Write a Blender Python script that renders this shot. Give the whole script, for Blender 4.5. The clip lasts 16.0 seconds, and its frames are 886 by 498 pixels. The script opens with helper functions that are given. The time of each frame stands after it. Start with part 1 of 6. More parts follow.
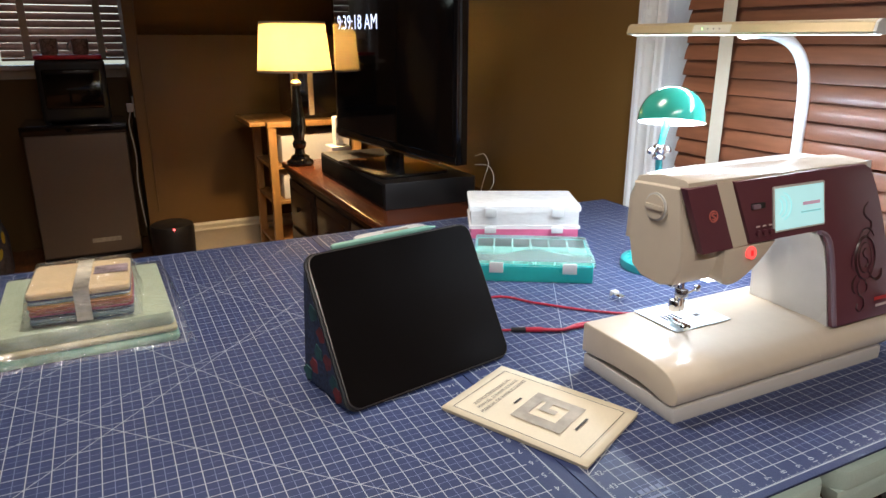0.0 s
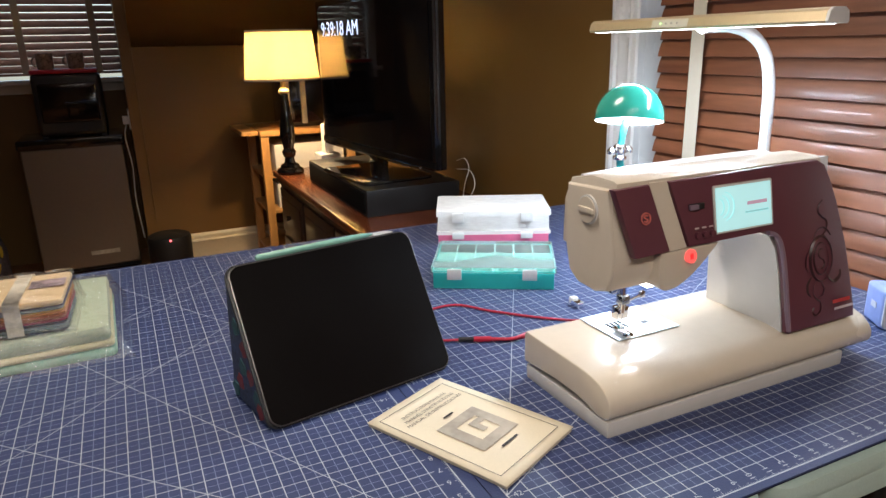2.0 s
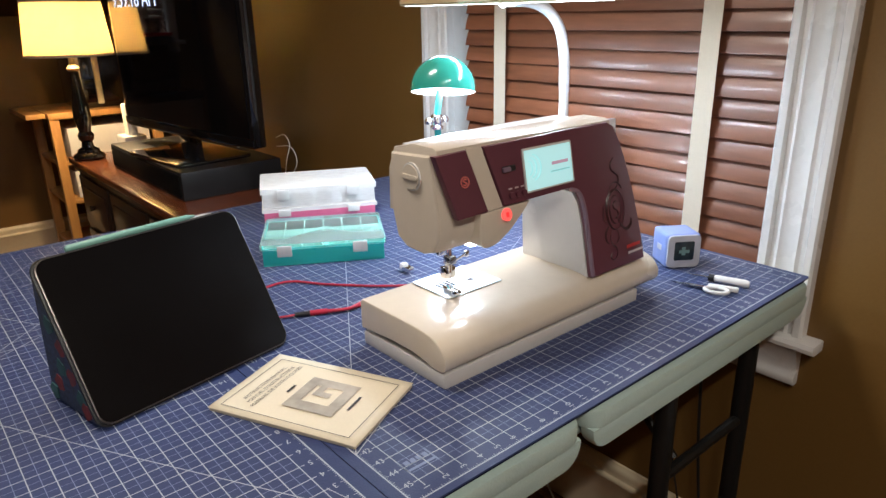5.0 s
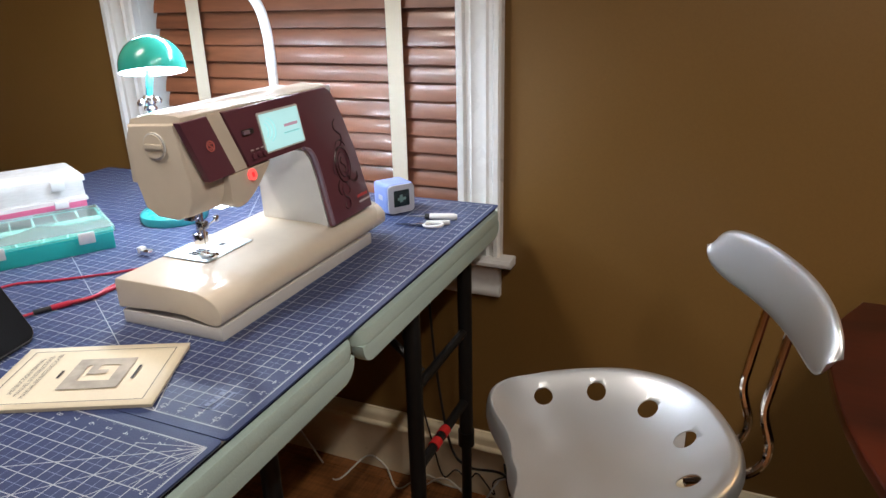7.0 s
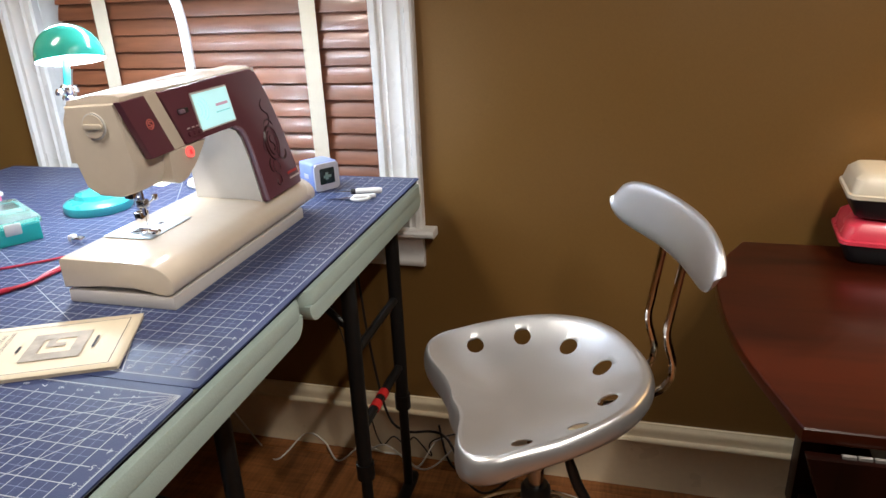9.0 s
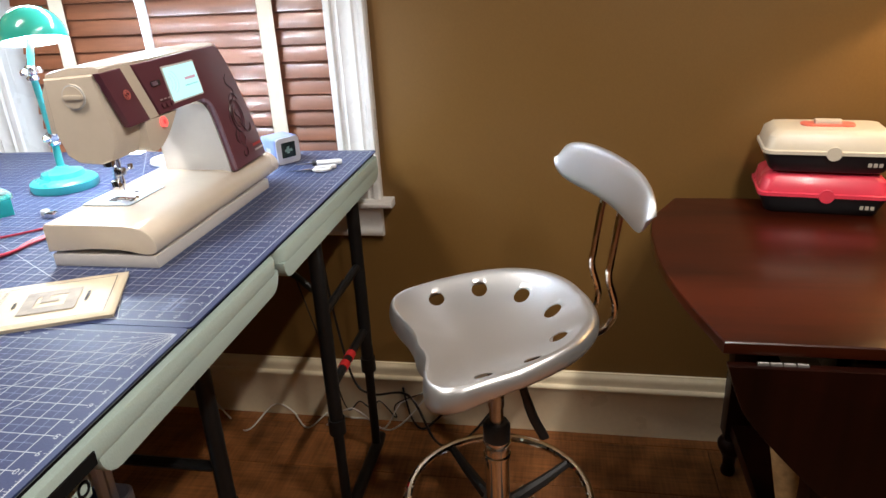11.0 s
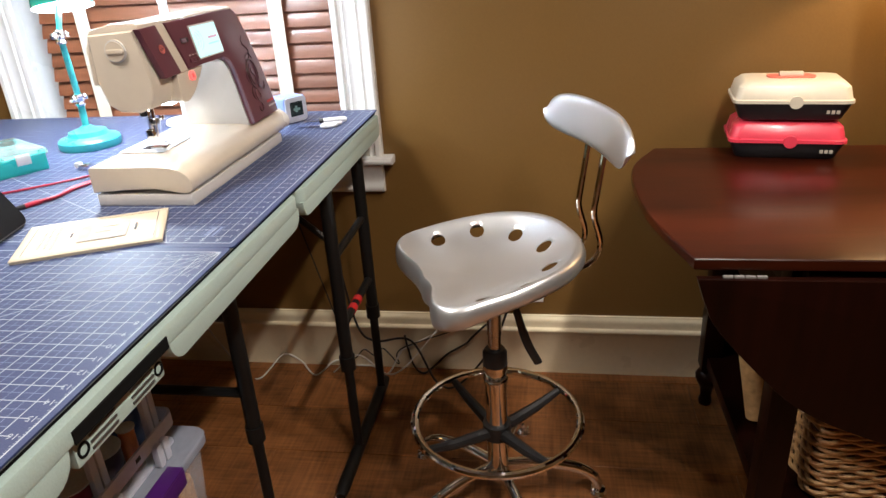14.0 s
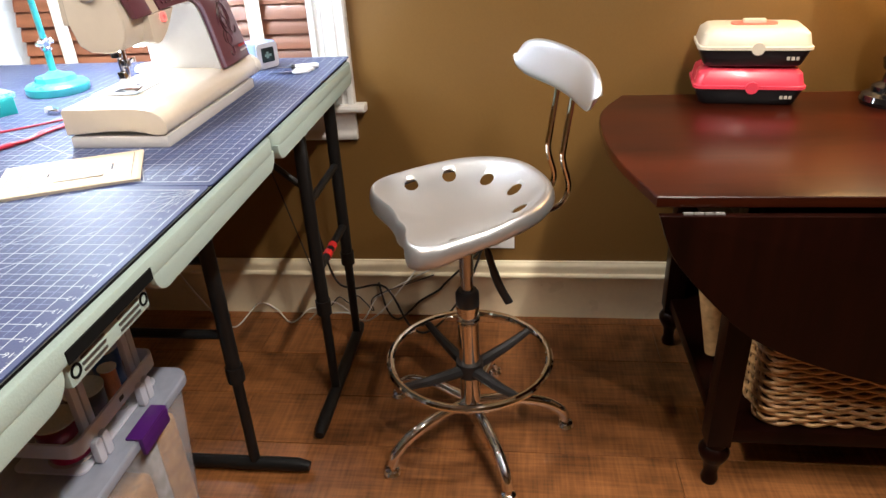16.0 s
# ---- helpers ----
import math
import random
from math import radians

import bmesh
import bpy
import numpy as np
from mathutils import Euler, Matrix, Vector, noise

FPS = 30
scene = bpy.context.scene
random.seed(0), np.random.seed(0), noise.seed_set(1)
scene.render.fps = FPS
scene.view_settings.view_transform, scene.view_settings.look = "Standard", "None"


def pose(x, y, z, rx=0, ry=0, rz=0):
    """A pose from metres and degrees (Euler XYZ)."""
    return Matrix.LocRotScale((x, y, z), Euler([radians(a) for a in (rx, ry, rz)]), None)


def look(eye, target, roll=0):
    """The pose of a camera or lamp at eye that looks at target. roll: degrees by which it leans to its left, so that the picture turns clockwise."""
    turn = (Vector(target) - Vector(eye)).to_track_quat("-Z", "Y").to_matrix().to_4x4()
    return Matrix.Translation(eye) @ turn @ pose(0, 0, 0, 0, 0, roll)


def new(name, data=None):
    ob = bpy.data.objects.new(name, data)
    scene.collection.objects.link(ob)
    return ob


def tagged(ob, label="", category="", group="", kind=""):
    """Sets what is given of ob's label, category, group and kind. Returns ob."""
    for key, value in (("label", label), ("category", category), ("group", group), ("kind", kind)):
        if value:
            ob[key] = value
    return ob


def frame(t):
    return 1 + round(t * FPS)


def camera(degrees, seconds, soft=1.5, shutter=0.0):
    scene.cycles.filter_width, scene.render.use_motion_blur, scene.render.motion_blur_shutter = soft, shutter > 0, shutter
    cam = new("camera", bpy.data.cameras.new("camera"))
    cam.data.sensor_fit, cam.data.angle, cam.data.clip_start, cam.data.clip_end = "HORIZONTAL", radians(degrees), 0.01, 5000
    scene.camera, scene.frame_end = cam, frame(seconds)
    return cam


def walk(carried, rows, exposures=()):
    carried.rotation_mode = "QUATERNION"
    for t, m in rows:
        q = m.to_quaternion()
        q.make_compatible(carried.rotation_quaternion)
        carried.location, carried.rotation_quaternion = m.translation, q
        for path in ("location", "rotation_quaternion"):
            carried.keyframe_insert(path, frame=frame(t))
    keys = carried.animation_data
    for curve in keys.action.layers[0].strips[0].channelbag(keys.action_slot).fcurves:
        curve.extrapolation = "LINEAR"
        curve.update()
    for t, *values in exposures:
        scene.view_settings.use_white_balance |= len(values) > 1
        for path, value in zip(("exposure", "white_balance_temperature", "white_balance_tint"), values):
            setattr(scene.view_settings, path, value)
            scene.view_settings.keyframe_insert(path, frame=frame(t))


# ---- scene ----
cam = camera(66.7, 16.0)
PATH = [
    (0, (-0.436, -0.401, 1.327), (0.417, 1.306, 0.728), 0.1),
    (0.5, (-0.401, -0.411, 1.328), (0.425, 1.31, 0.729), -0.3),
    (1, (-0.371, -0.416, 1.325), (0.443, 1.313, 0.733), -0.6),
    (1.5, (-0.34, -0.419, 1.323), (0.471, 1.313, 0.736), -1.0),
    (2, (-0.313, -0.42, 1.318), (0.497, 1.313, 0.735), -1.4),
    (2.5, (-0.293, -0.424, 1.314), (0.52, 1.308, 0.734), -1.6),
    (3, (-0.277, -0.427, 1.312), (0.548, 1.301, 0.733), -2.0),
    (3.2, (-0.272, -0.427, 1.31), (0.563, 1.296, 0.732), -2.2),
    (5.3, (-0.347, -0.441, 1.318), (0.975, 0.906, 0.655), -0.5),
    (5.5, (-0.359, -0.441, 1.311), (1.032, 0.837, 0.654), -0.2),
    (6, (-0.394, -0.449, 1.298), (1.152, 0.64, 0.645), -0.8),
    (6.5, (-0.43, -0.463, 1.292), (1.224, 0.438, 0.62), -1.6),
    (7, (-0.475, -0.468, 1.295), (1.244, 0.277, 0.595), -1.4),
    (7.5, (-0.518, -0.474, 1.287), (1.233, 0.174, 0.57), -2.3),
    (8, (-0.542, -0.476, 1.285), (1.221, 0.12, 0.553), -2.5),
    (8.5, (-0.564, -0.475, 1.281), (1.217, 0.078, 0.559), -2.5),
    (9, (-0.586, -0.467, 1.278), (1.213, 0.024, 0.553), -2.4),
    (9.5, (-0.602, -0.462, 1.273), (1.201, -0.028, 0.526), -2.3),
    (12, (-0.771, -0.48, 1.249), (1.051, -0.158, 0.491), -3.3),
    (12.5, (-0.791, -0.474, 1.244), (1.025, -0.153, 0.47), -3.5),
    (13, (-0.815, -0.473, 1.242), (0.995, -0.155, 0.455), -3.6),
    (13.5, (-0.843, -0.47, 1.237), (0.966, -0.153, 0.445), -3.6),
    (14, (-0.864, -0.469, 1.237), (0.939, -0.159, 0.429), -3.6),
    (14.5, (-0.884, -0.468, 1.228), (0.907, -0.163, 0.391), -3.7),
    (15, (-0.899, -0.467, 1.22), (0.878, -0.176, 0.349), -3.5),
    (15.5, (-0.908, -0.468, 1.22), (0.858, -0.208, 0.318), -3.3),
    (16, (-0.913, -0.472, 1.223), (0.847, -0.245, 0.3), -3.0),
]
EXPOSURE = ((0, 0.0), (3.2, 0.0), (5.5, -0.07), (6.5, 0.0), (9, 0.30), (12.5, 0.66), (14, 0.80), (16, 1.14))
walk(cam, [(t, look(eye, target, roll)) for t, eye, target, roll in PATH], [(t, 0.47 + e, 5880, 10) for t, e in EXPOSURE])

# watts of the lamps
LIGHT_BAR, DESK_LAMP, TABLE_LAMP, SECOND_LAMP, MACHINE_LIGHT, CEILING_BULB = 3.8, 3.4, 25.0, 3.6, 0.09, (12.5, 18.0)
H = 0.857           # top of the cutting mat

# ---- world, sun and exposure ----

world = bpy.data.worlds.new("daylight")
scene.world = world
world.use_nodes = True
wn = world.node_tree.nodes
wn.clear()
sky = wn.new("ShaderNodeTexSky")
sky.sky_type = "NISHITA"
sky.sun_disc = False
sky.sun_elevation = radians(28)
sky.sun_rotation = radians(200)
wbg = wn.new("ShaderNodeBackground")
wbg.inputs["Strength"].default_value = 0.15
wout = wn.new("ShaderNodeOutputWorld")
world.node_tree.links.new(sky.outputs[0], wbg.inputs["Color"])
world.node_tree.links.new(wbg.outputs[0], wout.inputs["Surface"])


def lamp_data(kind, name, energy, colour, m, **more):
    d = bpy.data.lights.new(name, kind)
    d.energy, d.color = energy, colour
    if kind == "AREA":
        d.shape = "RECTANGLE"
        d.size, d.size_y = more["size"], more["size_y"]
    elif kind == "SUN":
        d.angle = more["angle"]
    else:
        d.shadow_soft_size = more["soft"]
        if kind == "SPOT":
            d.spot_size, d.spot_blend = radians(more["cone"]), 0.85
    o = new(name, d)
    o.matrix_world = m
    return o


WARM = (1.0, 0.69, 0.36)
SOFT_WARM = (1.0, 0.86, 0.70)
COOL = (0.86, 0.94, 1.0)
lamp_data("SUN", "sun_light", 1.0, (1.0, 0.95, 0.88), look((4, 3, 4), (1, 1, 1)), angle=radians(12))
# the light bar over the sewing machine
lamp_data("AREA", "light_bar_glow", LIGHT_BAR, COOL, pose(0.64, 0.535, 1.3315, 0, 0, 90), size=0.52, size_y=0.03)
# the bulb inside the green desk lamp
lamp_data("POINT", "desk_lamp_bulb_glow", DESK_LAMP, COOL, pose(0.523, 0.556, 1.184), soft=0.015)
# the bulb inside the table lamp by the television
lamp_data("POINT", "table_lamp_bulb_glow", TABLE_LAMP, WARM, pose(0.40, 2.83, 1.29), soft=0.03)
# the bulb of the second table lamp, on the drop-leaf table
lamp_data("POINT", "second_lamp_bulb_glow", SECOND_LAMP, WARM, pose(0.775, -1.345, 1.30), soft=0.03)
# the machine's own work light
lamp_data("POINT", "machine_light_glow", MACHINE_LIGHT, (0.9, 0.95, 1.0), pose(0.275, 0.215, 1.008), soft=0.006)
# bulbs of the two ceiling rails
RAILS = ((-0.25, 0.75, -25, 4, 0.17), (-0.48, -1.05, 0, 4, 0.42))
for n, (x, y, turn, count, gap) in enumerate(RAILS):
    for k in range(count):
        u = gap * (k - (count - 1) / 2)
        lamp_data("SPOT", "ceiling_bulb_glow", CEILING_BULB[n], SOFT_WARM, pose(x, y, 2.45, 0, 0, turn) @ pose(u, 0, -0.20), soft=0.03, cone=162)
# ---- materials ----
def material(name, base, rough=0.5, metal=0.0, spread=0.12, scale=6.0, fine=60.0, bump=0.15, coat=0.0, **more):
    """A principled material with colour variation at two scales and a fine relief."""
    m = bpy.data.materials.new(name)
    m.use_nodes = True
    nt = m.node_tree
    b = nt.nodes["Principled BSDF"]
    co = nt.nodes.new("ShaderNodeTexCoord")
    big = nt.nodes.new("ShaderNodeTexNoise")
    big.inputs["Scale"].default_value, big.inputs["Detail"].default_value = scale, 4
    small = nt.nodes.new("ShaderNodeTexNoise")
    small.inputs["Scale"].default_value, small.inputs["Detail"].default_value = fine, 3
    nt.links.new(co.outputs["Object"], big.inputs["Vector"])
    nt.links.new(co.outputs["Object"], small.inputs["Vector"])
    add = nt.nodes.new("ShaderNodeMath")
    add.operation = "ADD"
    nt.links.new(big.outputs[0], add.inputs[0])
    nt.links.new(small.outputs[0], add.inputs[1])
    ramp = nt.nodes.new("ShaderNodeMapRange")
    ramp.inputs["From Min"].default_value, ramp.inputs["From Max"].default_value = 0.6, 1.4
    ramp.inputs["To Min"].default_value, ramp.inputs["To Max"].default_value = 1 - spread, 1 + spread
    nt.links.new(add.outputs[0], ramp.inputs[0])
    mul = nt.nodes.new("ShaderNodeVectorMath")
    mul.operation = "SCALE"
    mul.inputs[0].default_value = base
    nt.links.new(ramp.outputs[0], mul.inputs["Scale"])
    nt.links.new(mul.outputs[0], b.inputs["Base Color"])
    rr = nt.nodes.new("ShaderNodeMapRange")
    rr.inputs["From Min"].default_value, rr.inputs["From Max"].default_value = 0.3, 0.7
    rr.inputs["To Min"].default_value, rr.inputs["To Max"].default_value = max(0.0, rough - 0.06), min(1.0, rough + 0.06)
    nt.links.new(big.outputs[0], rr.inputs[0])
    nt.links.new(rr.outputs[0], b.inputs["Roughness"])
    b.inputs["Metallic"].default_value = metal
    b.inputs["Coat Weight"].default_value = coat
    b.inputs["Coat Roughness"].default_value = 0.08
    if bump:
        bp = nt.nodes.new("ShaderNodeBump")
        bp.inputs["Strength"].default_value, bp.inputs["Distance"].default_value = bump, 0.001
        nt.links.new(small.outputs[0], bp.inputs["Height"])
        nt.links.new(bp.outputs[0], b.inputs["Normal"])
    for key, value in more.items():
        b.inputs[key.replace("_", " ")].default_value = value
    return m


def wood(name, dark, light, rough=0.35, along="Y", scale=14.0, coat=0.3, bump=0.1):
    """Streaked wood: noise stretched along the grain."""
    m = bpy.data.materials.new(name)
    m.use_nodes = True
    nt = m.node_tree
    b = nt.nodes["Principled BSDF"]
    co = nt.nodes.new("ShaderNodeTexCoord")
    mp = nt.nodes.new("ShaderNodeMapping")
    mp.inputs["Scale"].default_value = {"X": (0.12, 1, 1), "Y": (1, 0.12, 1), "Z": (1, 1, 0.12)}[along]
    info = nt.nodes.new("ShaderNodeObjectInfo")
    shift = nt.nodes.new("ShaderNodeVectorMath")
    shift.operation = "ADD"
    nt.links.new(co.outputs["Object"], shift.inputs[0])
    nt.links.new(info.outputs["Random"], shift.inputs[1])
    nt.links.new(shift.outputs[0], mp.inputs["Vector"])
    n1 = nt.nodes.new("ShaderNodeTexNoise")
    n1.inputs["Scale"].default_value, n1.inputs["Detail"].default_value, n1.inputs["Distortion"].default_value = scale, 6, 0.6
    n2 = nt.nodes.new("ShaderNodeTexNoise")
    n2.inputs["Scale"].default_value, n2.inputs["Detail"].default_value = scale * 9, 3
    nt.links.new(mp.outputs[0], n1.inputs["Vector"])
    nt.links.new(mp.outputs[0], n2.inputs["Vector"])
    mix = nt.nodes.new("ShaderNodeMath")
    mix.operation = "MULTIPLY_ADD"
    mix.inputs[1].default_value = 0.35
    nt.links.new(n2.outputs[0], mix.inputs[0])
    nt.links.new(n1.outputs[0], mix.inputs[2])
    cr = nt.nodes.new("ShaderNodeValToRGB")
    cr.color_ramp.elements[0].position, cr.color_ramp.elements[1].position = 0.48, 0.88
    cr.color_ramp.elements[0].color, cr.color_ramp.elements[1].color = (*dark, 1), (*light, 1)
    nt.links.new(mix.outputs[0], cr.inputs[0])
    nt.links.new(cr.outputs[0], b.inputs["Base Color"])
    b.inputs["Roughness"].default_value = rough
    b.inputs["Coat Weight"].default_value, b.inputs["Coat Roughness"].default_value = coat, 0.12
    bp = nt.nodes.new("ShaderNodeBump")
    bp.inputs["Strength"].default_value, bp.inputs["Distance"].default_value = bump, 0.001
    nt.links.new(mix.outputs[0], bp.inputs["Height"])
    nt.links.new(bp.outputs[0], b.inputs["Normal"])
    return m


def glow(name, colour, strength):
    m = bpy.data.materials.new(name)
    m.use_nodes = True
    b = m.node_tree.nodes["Principled BSDF"]
    b.inputs["Base Color"].default_value = (*colour, 1)
    b.inputs["Emission Color"].default_value = (*colour, 1)
    b.inputs["Emission Strength"].default_value = strength
    return m


def clear(name, colour, rough=0.1, weight=0.9, ior=1.2):
    m = bpy.data.materials.new(name)
    m.use_nodes = True
    b = m.node_tree.nodes["Principled BSDF"]
    b.inputs["Base Color"].default_value = (*colour, 1)
    b.inputs["Roughness"].default_value = rough
    b.inputs["Transmission Weight"].default_value = weight
    b.inputs["IOR"].default_value = ior
    return m


def hazy(name, colour, haze):
    """Thin plastic: partly see-through, partly a glossy milky skin."""
    m = bpy.data.materials.new(name)
    m.use_nodes = True
    nt = m.node_tree
    b = nt.nodes["Principled BSDF"]
    b.inputs["Base Color"].default_value = (*colour, 1)
    b.inputs["Roughness"].default_value = 0.22
    tr = nt.nodes.new("ShaderNodeBsdfTransparent")
    n = nt.nodes.new("ShaderNodeTexNoise")
    n.inputs["Scale"].default_value, n.inputs["Detail"].default_value = 14, 4
    r = nt.nodes.new("ShaderNodeMapRange")
    r.inputs["To Min"].default_value, r.inputs["To Max"].default_value = haze - 0.12, haze + 0.12
    mix = nt.nodes.new("ShaderNodeMixShader")
    nt.links.new(n.outputs[0], r.inputs[0])
    nt.links.new(r.outputs[0], mix.inputs[0])
    nt.links.new(tr.outputs[0], mix.inputs[1])
    nt.links.new(b.outputs[0], mix.inputs[2])
    nt.links.new(mix.outputs[0], nt.nodes["Material Output"].inputs["Surface"])
    return m


PAINT = material("brown_wall_paint", (0.165, 0.088, 0.022), 0.45, spread=0.06, scale=2.5, fine=180, bump=0.25)
SLOPE = material("brown_ceiling_paint", (0.16, 0.09, 0.03), 0.5, spread=0.06, scale=2.5, fine=180, bump=0.25)
CEIL = material("ceiling_paint", (0.42, 0.36, 0.28), 0.8, spread=0.04)
TRIM = material("white_trim_paint", (0.72, 0.71, 0.69), 0.28, spread=0.04, bump=0.08)
CREAM_TRIM = material("cream_trim_paint", (0.78, 0.68, 0.48), 0.32, spread=0.05, bump=0.08)
SLAT = wood("blind_wood", (0.125, 0.043, 0.018), (0.27, 0.100, 0.046), 0.42, "Y", 10, 0.20)
# Paler than the near blind: light on these slats is in their colour.
LIT_SLAT_X = wood("lit_far_blind_wood", (0.34, 0.19, 0.145), (0.50, 0.31, 0.24), 0.35, "X", 10, 0.3)
TAPE = material("cream_ladder_tape", (0.62, 0.55, 0.43), 0.8, spread=0.06, fine=400, bump=0.5)
MAT_BLUE = material("blue_cutting_mat", (0.022, 0.037, 0.120), 0.5, spread=0.09, scale=4, fine=500, bump=0.35)
MAT_LINE = material("printed_white_line", (0.46, 0.49, 0.54), 0.5, spread=0.05, bump=0.0)
MAT_THIN = material("printed_thin_line", (0.19, 0.23, 0.38), 0.5, spread=0.05, bump=0.0)
BOARD = material("grey_backing_board", (0.34, 0.33, 0.29), 0.7, spread=0.12, fine=200)
DARK_SEAM = material("dark_rubber_and_shade", (0.008, 0.008, 0.008), 0.85, Specular_IOR_Level=0.05)
MINT = material("pale_green_plastic", (0.42, 0.53, 0.49), 0.5, spread=0.05, fine=350, bump=0.35)
BLACK_STEEL = material("black_enamelled_steel", (0.008, 0.008, 0.008), 0.42, spread=0.2, Specular_IOR_Level=0.3)
RED_STICKER = material("red_warning_sticker", (0.55, 0.02, 0.02), 0.45)
CREAM_SHELL = material("cream_machine_plastic", (0.66, 0.58, 0.47), 0.22, spread=0.03, bump=0.02, coat=0.3)
WHITE_SHELL = material("white_machine_plastic", (0.70, 0.69, 0.67), 0.25, spread=0.03, bump=0.02, coat=0.2)
GREY_SHELL = material("light_grey_machine_base", (0.62, 0.60, 0.57), 0.35, spread=0.03, bump=0.03)
PLUM = material("plum_machine_panel", (0.125, 0.038, 0.056), 0.36, spread=0.05, bump=0.03, coat=0.08)
PLUM_EDGE = material("mauve_panel_edge", (0.22, 0.15, 0.20), 0.35, spread=0.05)
ORNAMENT = material("dark_printed_ornament", (0.035, 0.008, 0.010), 0.35, spread=0.05, bump=0.0)
CHROME = material("chrome", (0.88, 0.88, 0.87), 0.06, 1.0, spread=0.03, bump=0.0)
STEEL = material("brushed_steel", (0.55, 0.56, 0.58), 0.26, 1.0, spread=0.08, fine=250)
HINGE = material("dull_hinge_steel", (0.20, 0.19, 0.18), 0.5, 0.9, spread=0.1)
PLATE = material("steel_needle_plate", (0.66, 0.72, 0.76), 0.38, 0.7, spread=0.05, fine=300)
SILVER = material("silver_lacquered_plastic", (0.69, 0.70, 0.71), 0.35, 0.84, spread=0.04, scale=9, fine=1400, bump=0.0, coat=0.10)
BLACK_GLOSS = material("black_gloss", (0.006, 0.006, 0.007), 0.06, spread=0.1, bump=0.0, coat=0.6)
TV_GLASS = material("dark_screen_glass", (0.004, 0.004, 0.005), 0.03, spread=0.05, bump=0.0, IOR=1.8)
BLACK_PLASTIC = material("black_plastic", (0.014, 0.014, 0.015), 0.45, spread=0.15, fine=300)
TABLET_GLASS = material("tablet_glass", (0.004, 0.003, 0.003), 0.36, spread=0.05, bump=0.0, IOR=1.2)
TABLET_EDGE = material("dark_tablet_metal", (0.16, 0.15, 0.14), 0.35, 0.8, spread=0.05)
PAPER = material("cream_booklet_paper", (0.72, 0.64, 0.48), 0.6, spread=0.04, scale=12, fine=300, bump=0.1)
PAPER_EDGE = material("booklet_pages", (0.60, 0.53, 0.41), 0.8, spread=0.1, fine=600)
INK = material("black_ink", (0.035, 0.03, 0.03), 0.6, spread=0.1, bump=0.0)
GREY_INK = material("grey_ink", (0.38, 0.34, 0.28), 0.6, spread=0.3, scale=14, bump=0.0)
RED_INK = material("red_ink", (0.50, 0.04, 0.04), 0.5, spread=0.1, bump=0.0)
PALE_INK = material("pale_ink", (0.60, 0.50, 0.50), 0.5, spread=0.1, bump=0.0)
TEAL = material("teal_enamel", (0.045, 0.36, 0.28), 0.18, spread=0.04, bump=0.02, coat=0.6)
TEAL_BASE = material("aqua_enamel", (0.06, 0.42, 0.42), 0.3, spread=0.04, bump=0.02, coat=0.3)
LAMP_WHITE = material("white_lamp_lining", (0.85, 0.85, 0.85), 0.5, spread=0.02)
CHAMPAGNE = material("champagne_aluminium", (0.60, 0.47, 0.27), 0.38, 0.35, spread=0.05)
ARM_WHITE = material("white_silicone_arm", (0.72, 0.73, 0.74), 0.45, spread=0.03)
BOX_TEAL = material("teal_box_plastic", (0.03, 0.40, 0.38), 0.3, spread=0.05, bump=0.03)
BOX_LID = clear("frosted_teal_lid", (0.80, 0.97, 0.94), 0.12, 0.93, 1.12)
BOX_WHITE = hazy("frosted_white_box", (0.88, 0.88, 0.87), 0.62)
DIVIDER = material("milky_divider", (0.66, 0.67, 0.66), 0.4)
DIVIDER_TEAL = material("teal_divider", (0.40, 0.66, 0.62), 0.4)
PINK_BOX = material("pink_box_plastic", (0.62, 0.14, 0.26), 0.35)
RED_CORD = material("red_cable", (0.45, 0.015, 0.04), 0.4)
WHITE_CORD = material("white_cable", (0.62, 0.60, 0.55), 0.5)
BLACK_CORD = material("black_cable", (0.012, 0.012, 0.012), 0.5)
BLUE_CORD = material("blue_black_cable", (0.03, 0.07, 0.13), 0.5)
CLOCK_BLUE = material("lavender_blue_plastic", (0.24, 0.31, 0.62), 0.4)
CLOCK_GREY = material("pale_grey_plastic", (0.52, 0.53, 0.58), 0.45)
LCD = material("dark_lcd", (0.02, 0.03, 0.03), 0.15, spread=0.5, scale=60, bump=0.0)
WHITE_PLASTIC = material("white_plastic", (0.74, 0.73, 0.71), 0.35, spread=0.03)
MINT_GRIP = material("mint_silicone", (0.22, 0.45, 0.38), 0.5, spread=0.05)
MAHOGANY = wood("mahogany", (0.020, 0.0032, 0.0009), (0.062, 0.0095, 0.0024), 0.30, "Y", 7, 0.14, 0.03)
MAHOGANY.node_tree.nodes["Principled BSDF"].inputs["Specular IOR Level"].default_value = 0.22
# Near-black mahogany: shade on leaf, legs and rails is put into the colour.
SHADED_WOOD = wood("shaded_mahogany", (0.005, 0.0012, 0.0007), (0.015, 0.0032, 0.0016), 0.33, "Z", 8, 0.0)
SHADED_WOOD.node_tree.nodes["Principled BSDF"].inputs["Specular IOR Level"].default_value = 0.12
BENCH_TOP = wood("red_brown_top", (0.085, 0.022, 0.008), (0.19, 0.055, 0.02), 0.25, "Y", 8, 0.4)
DARK_BENCH = wood("dark_carved_wood", (0.018, 0.010, 0.007), (0.05, 0.025, 0.014), 0.35, "Y", 8, 0.3)
PINE = wood("honey_pine", (0.42, 0.21, 0.06), (0.60, 0.33, 0.11), 0.4, "Z", 9, 0.2)
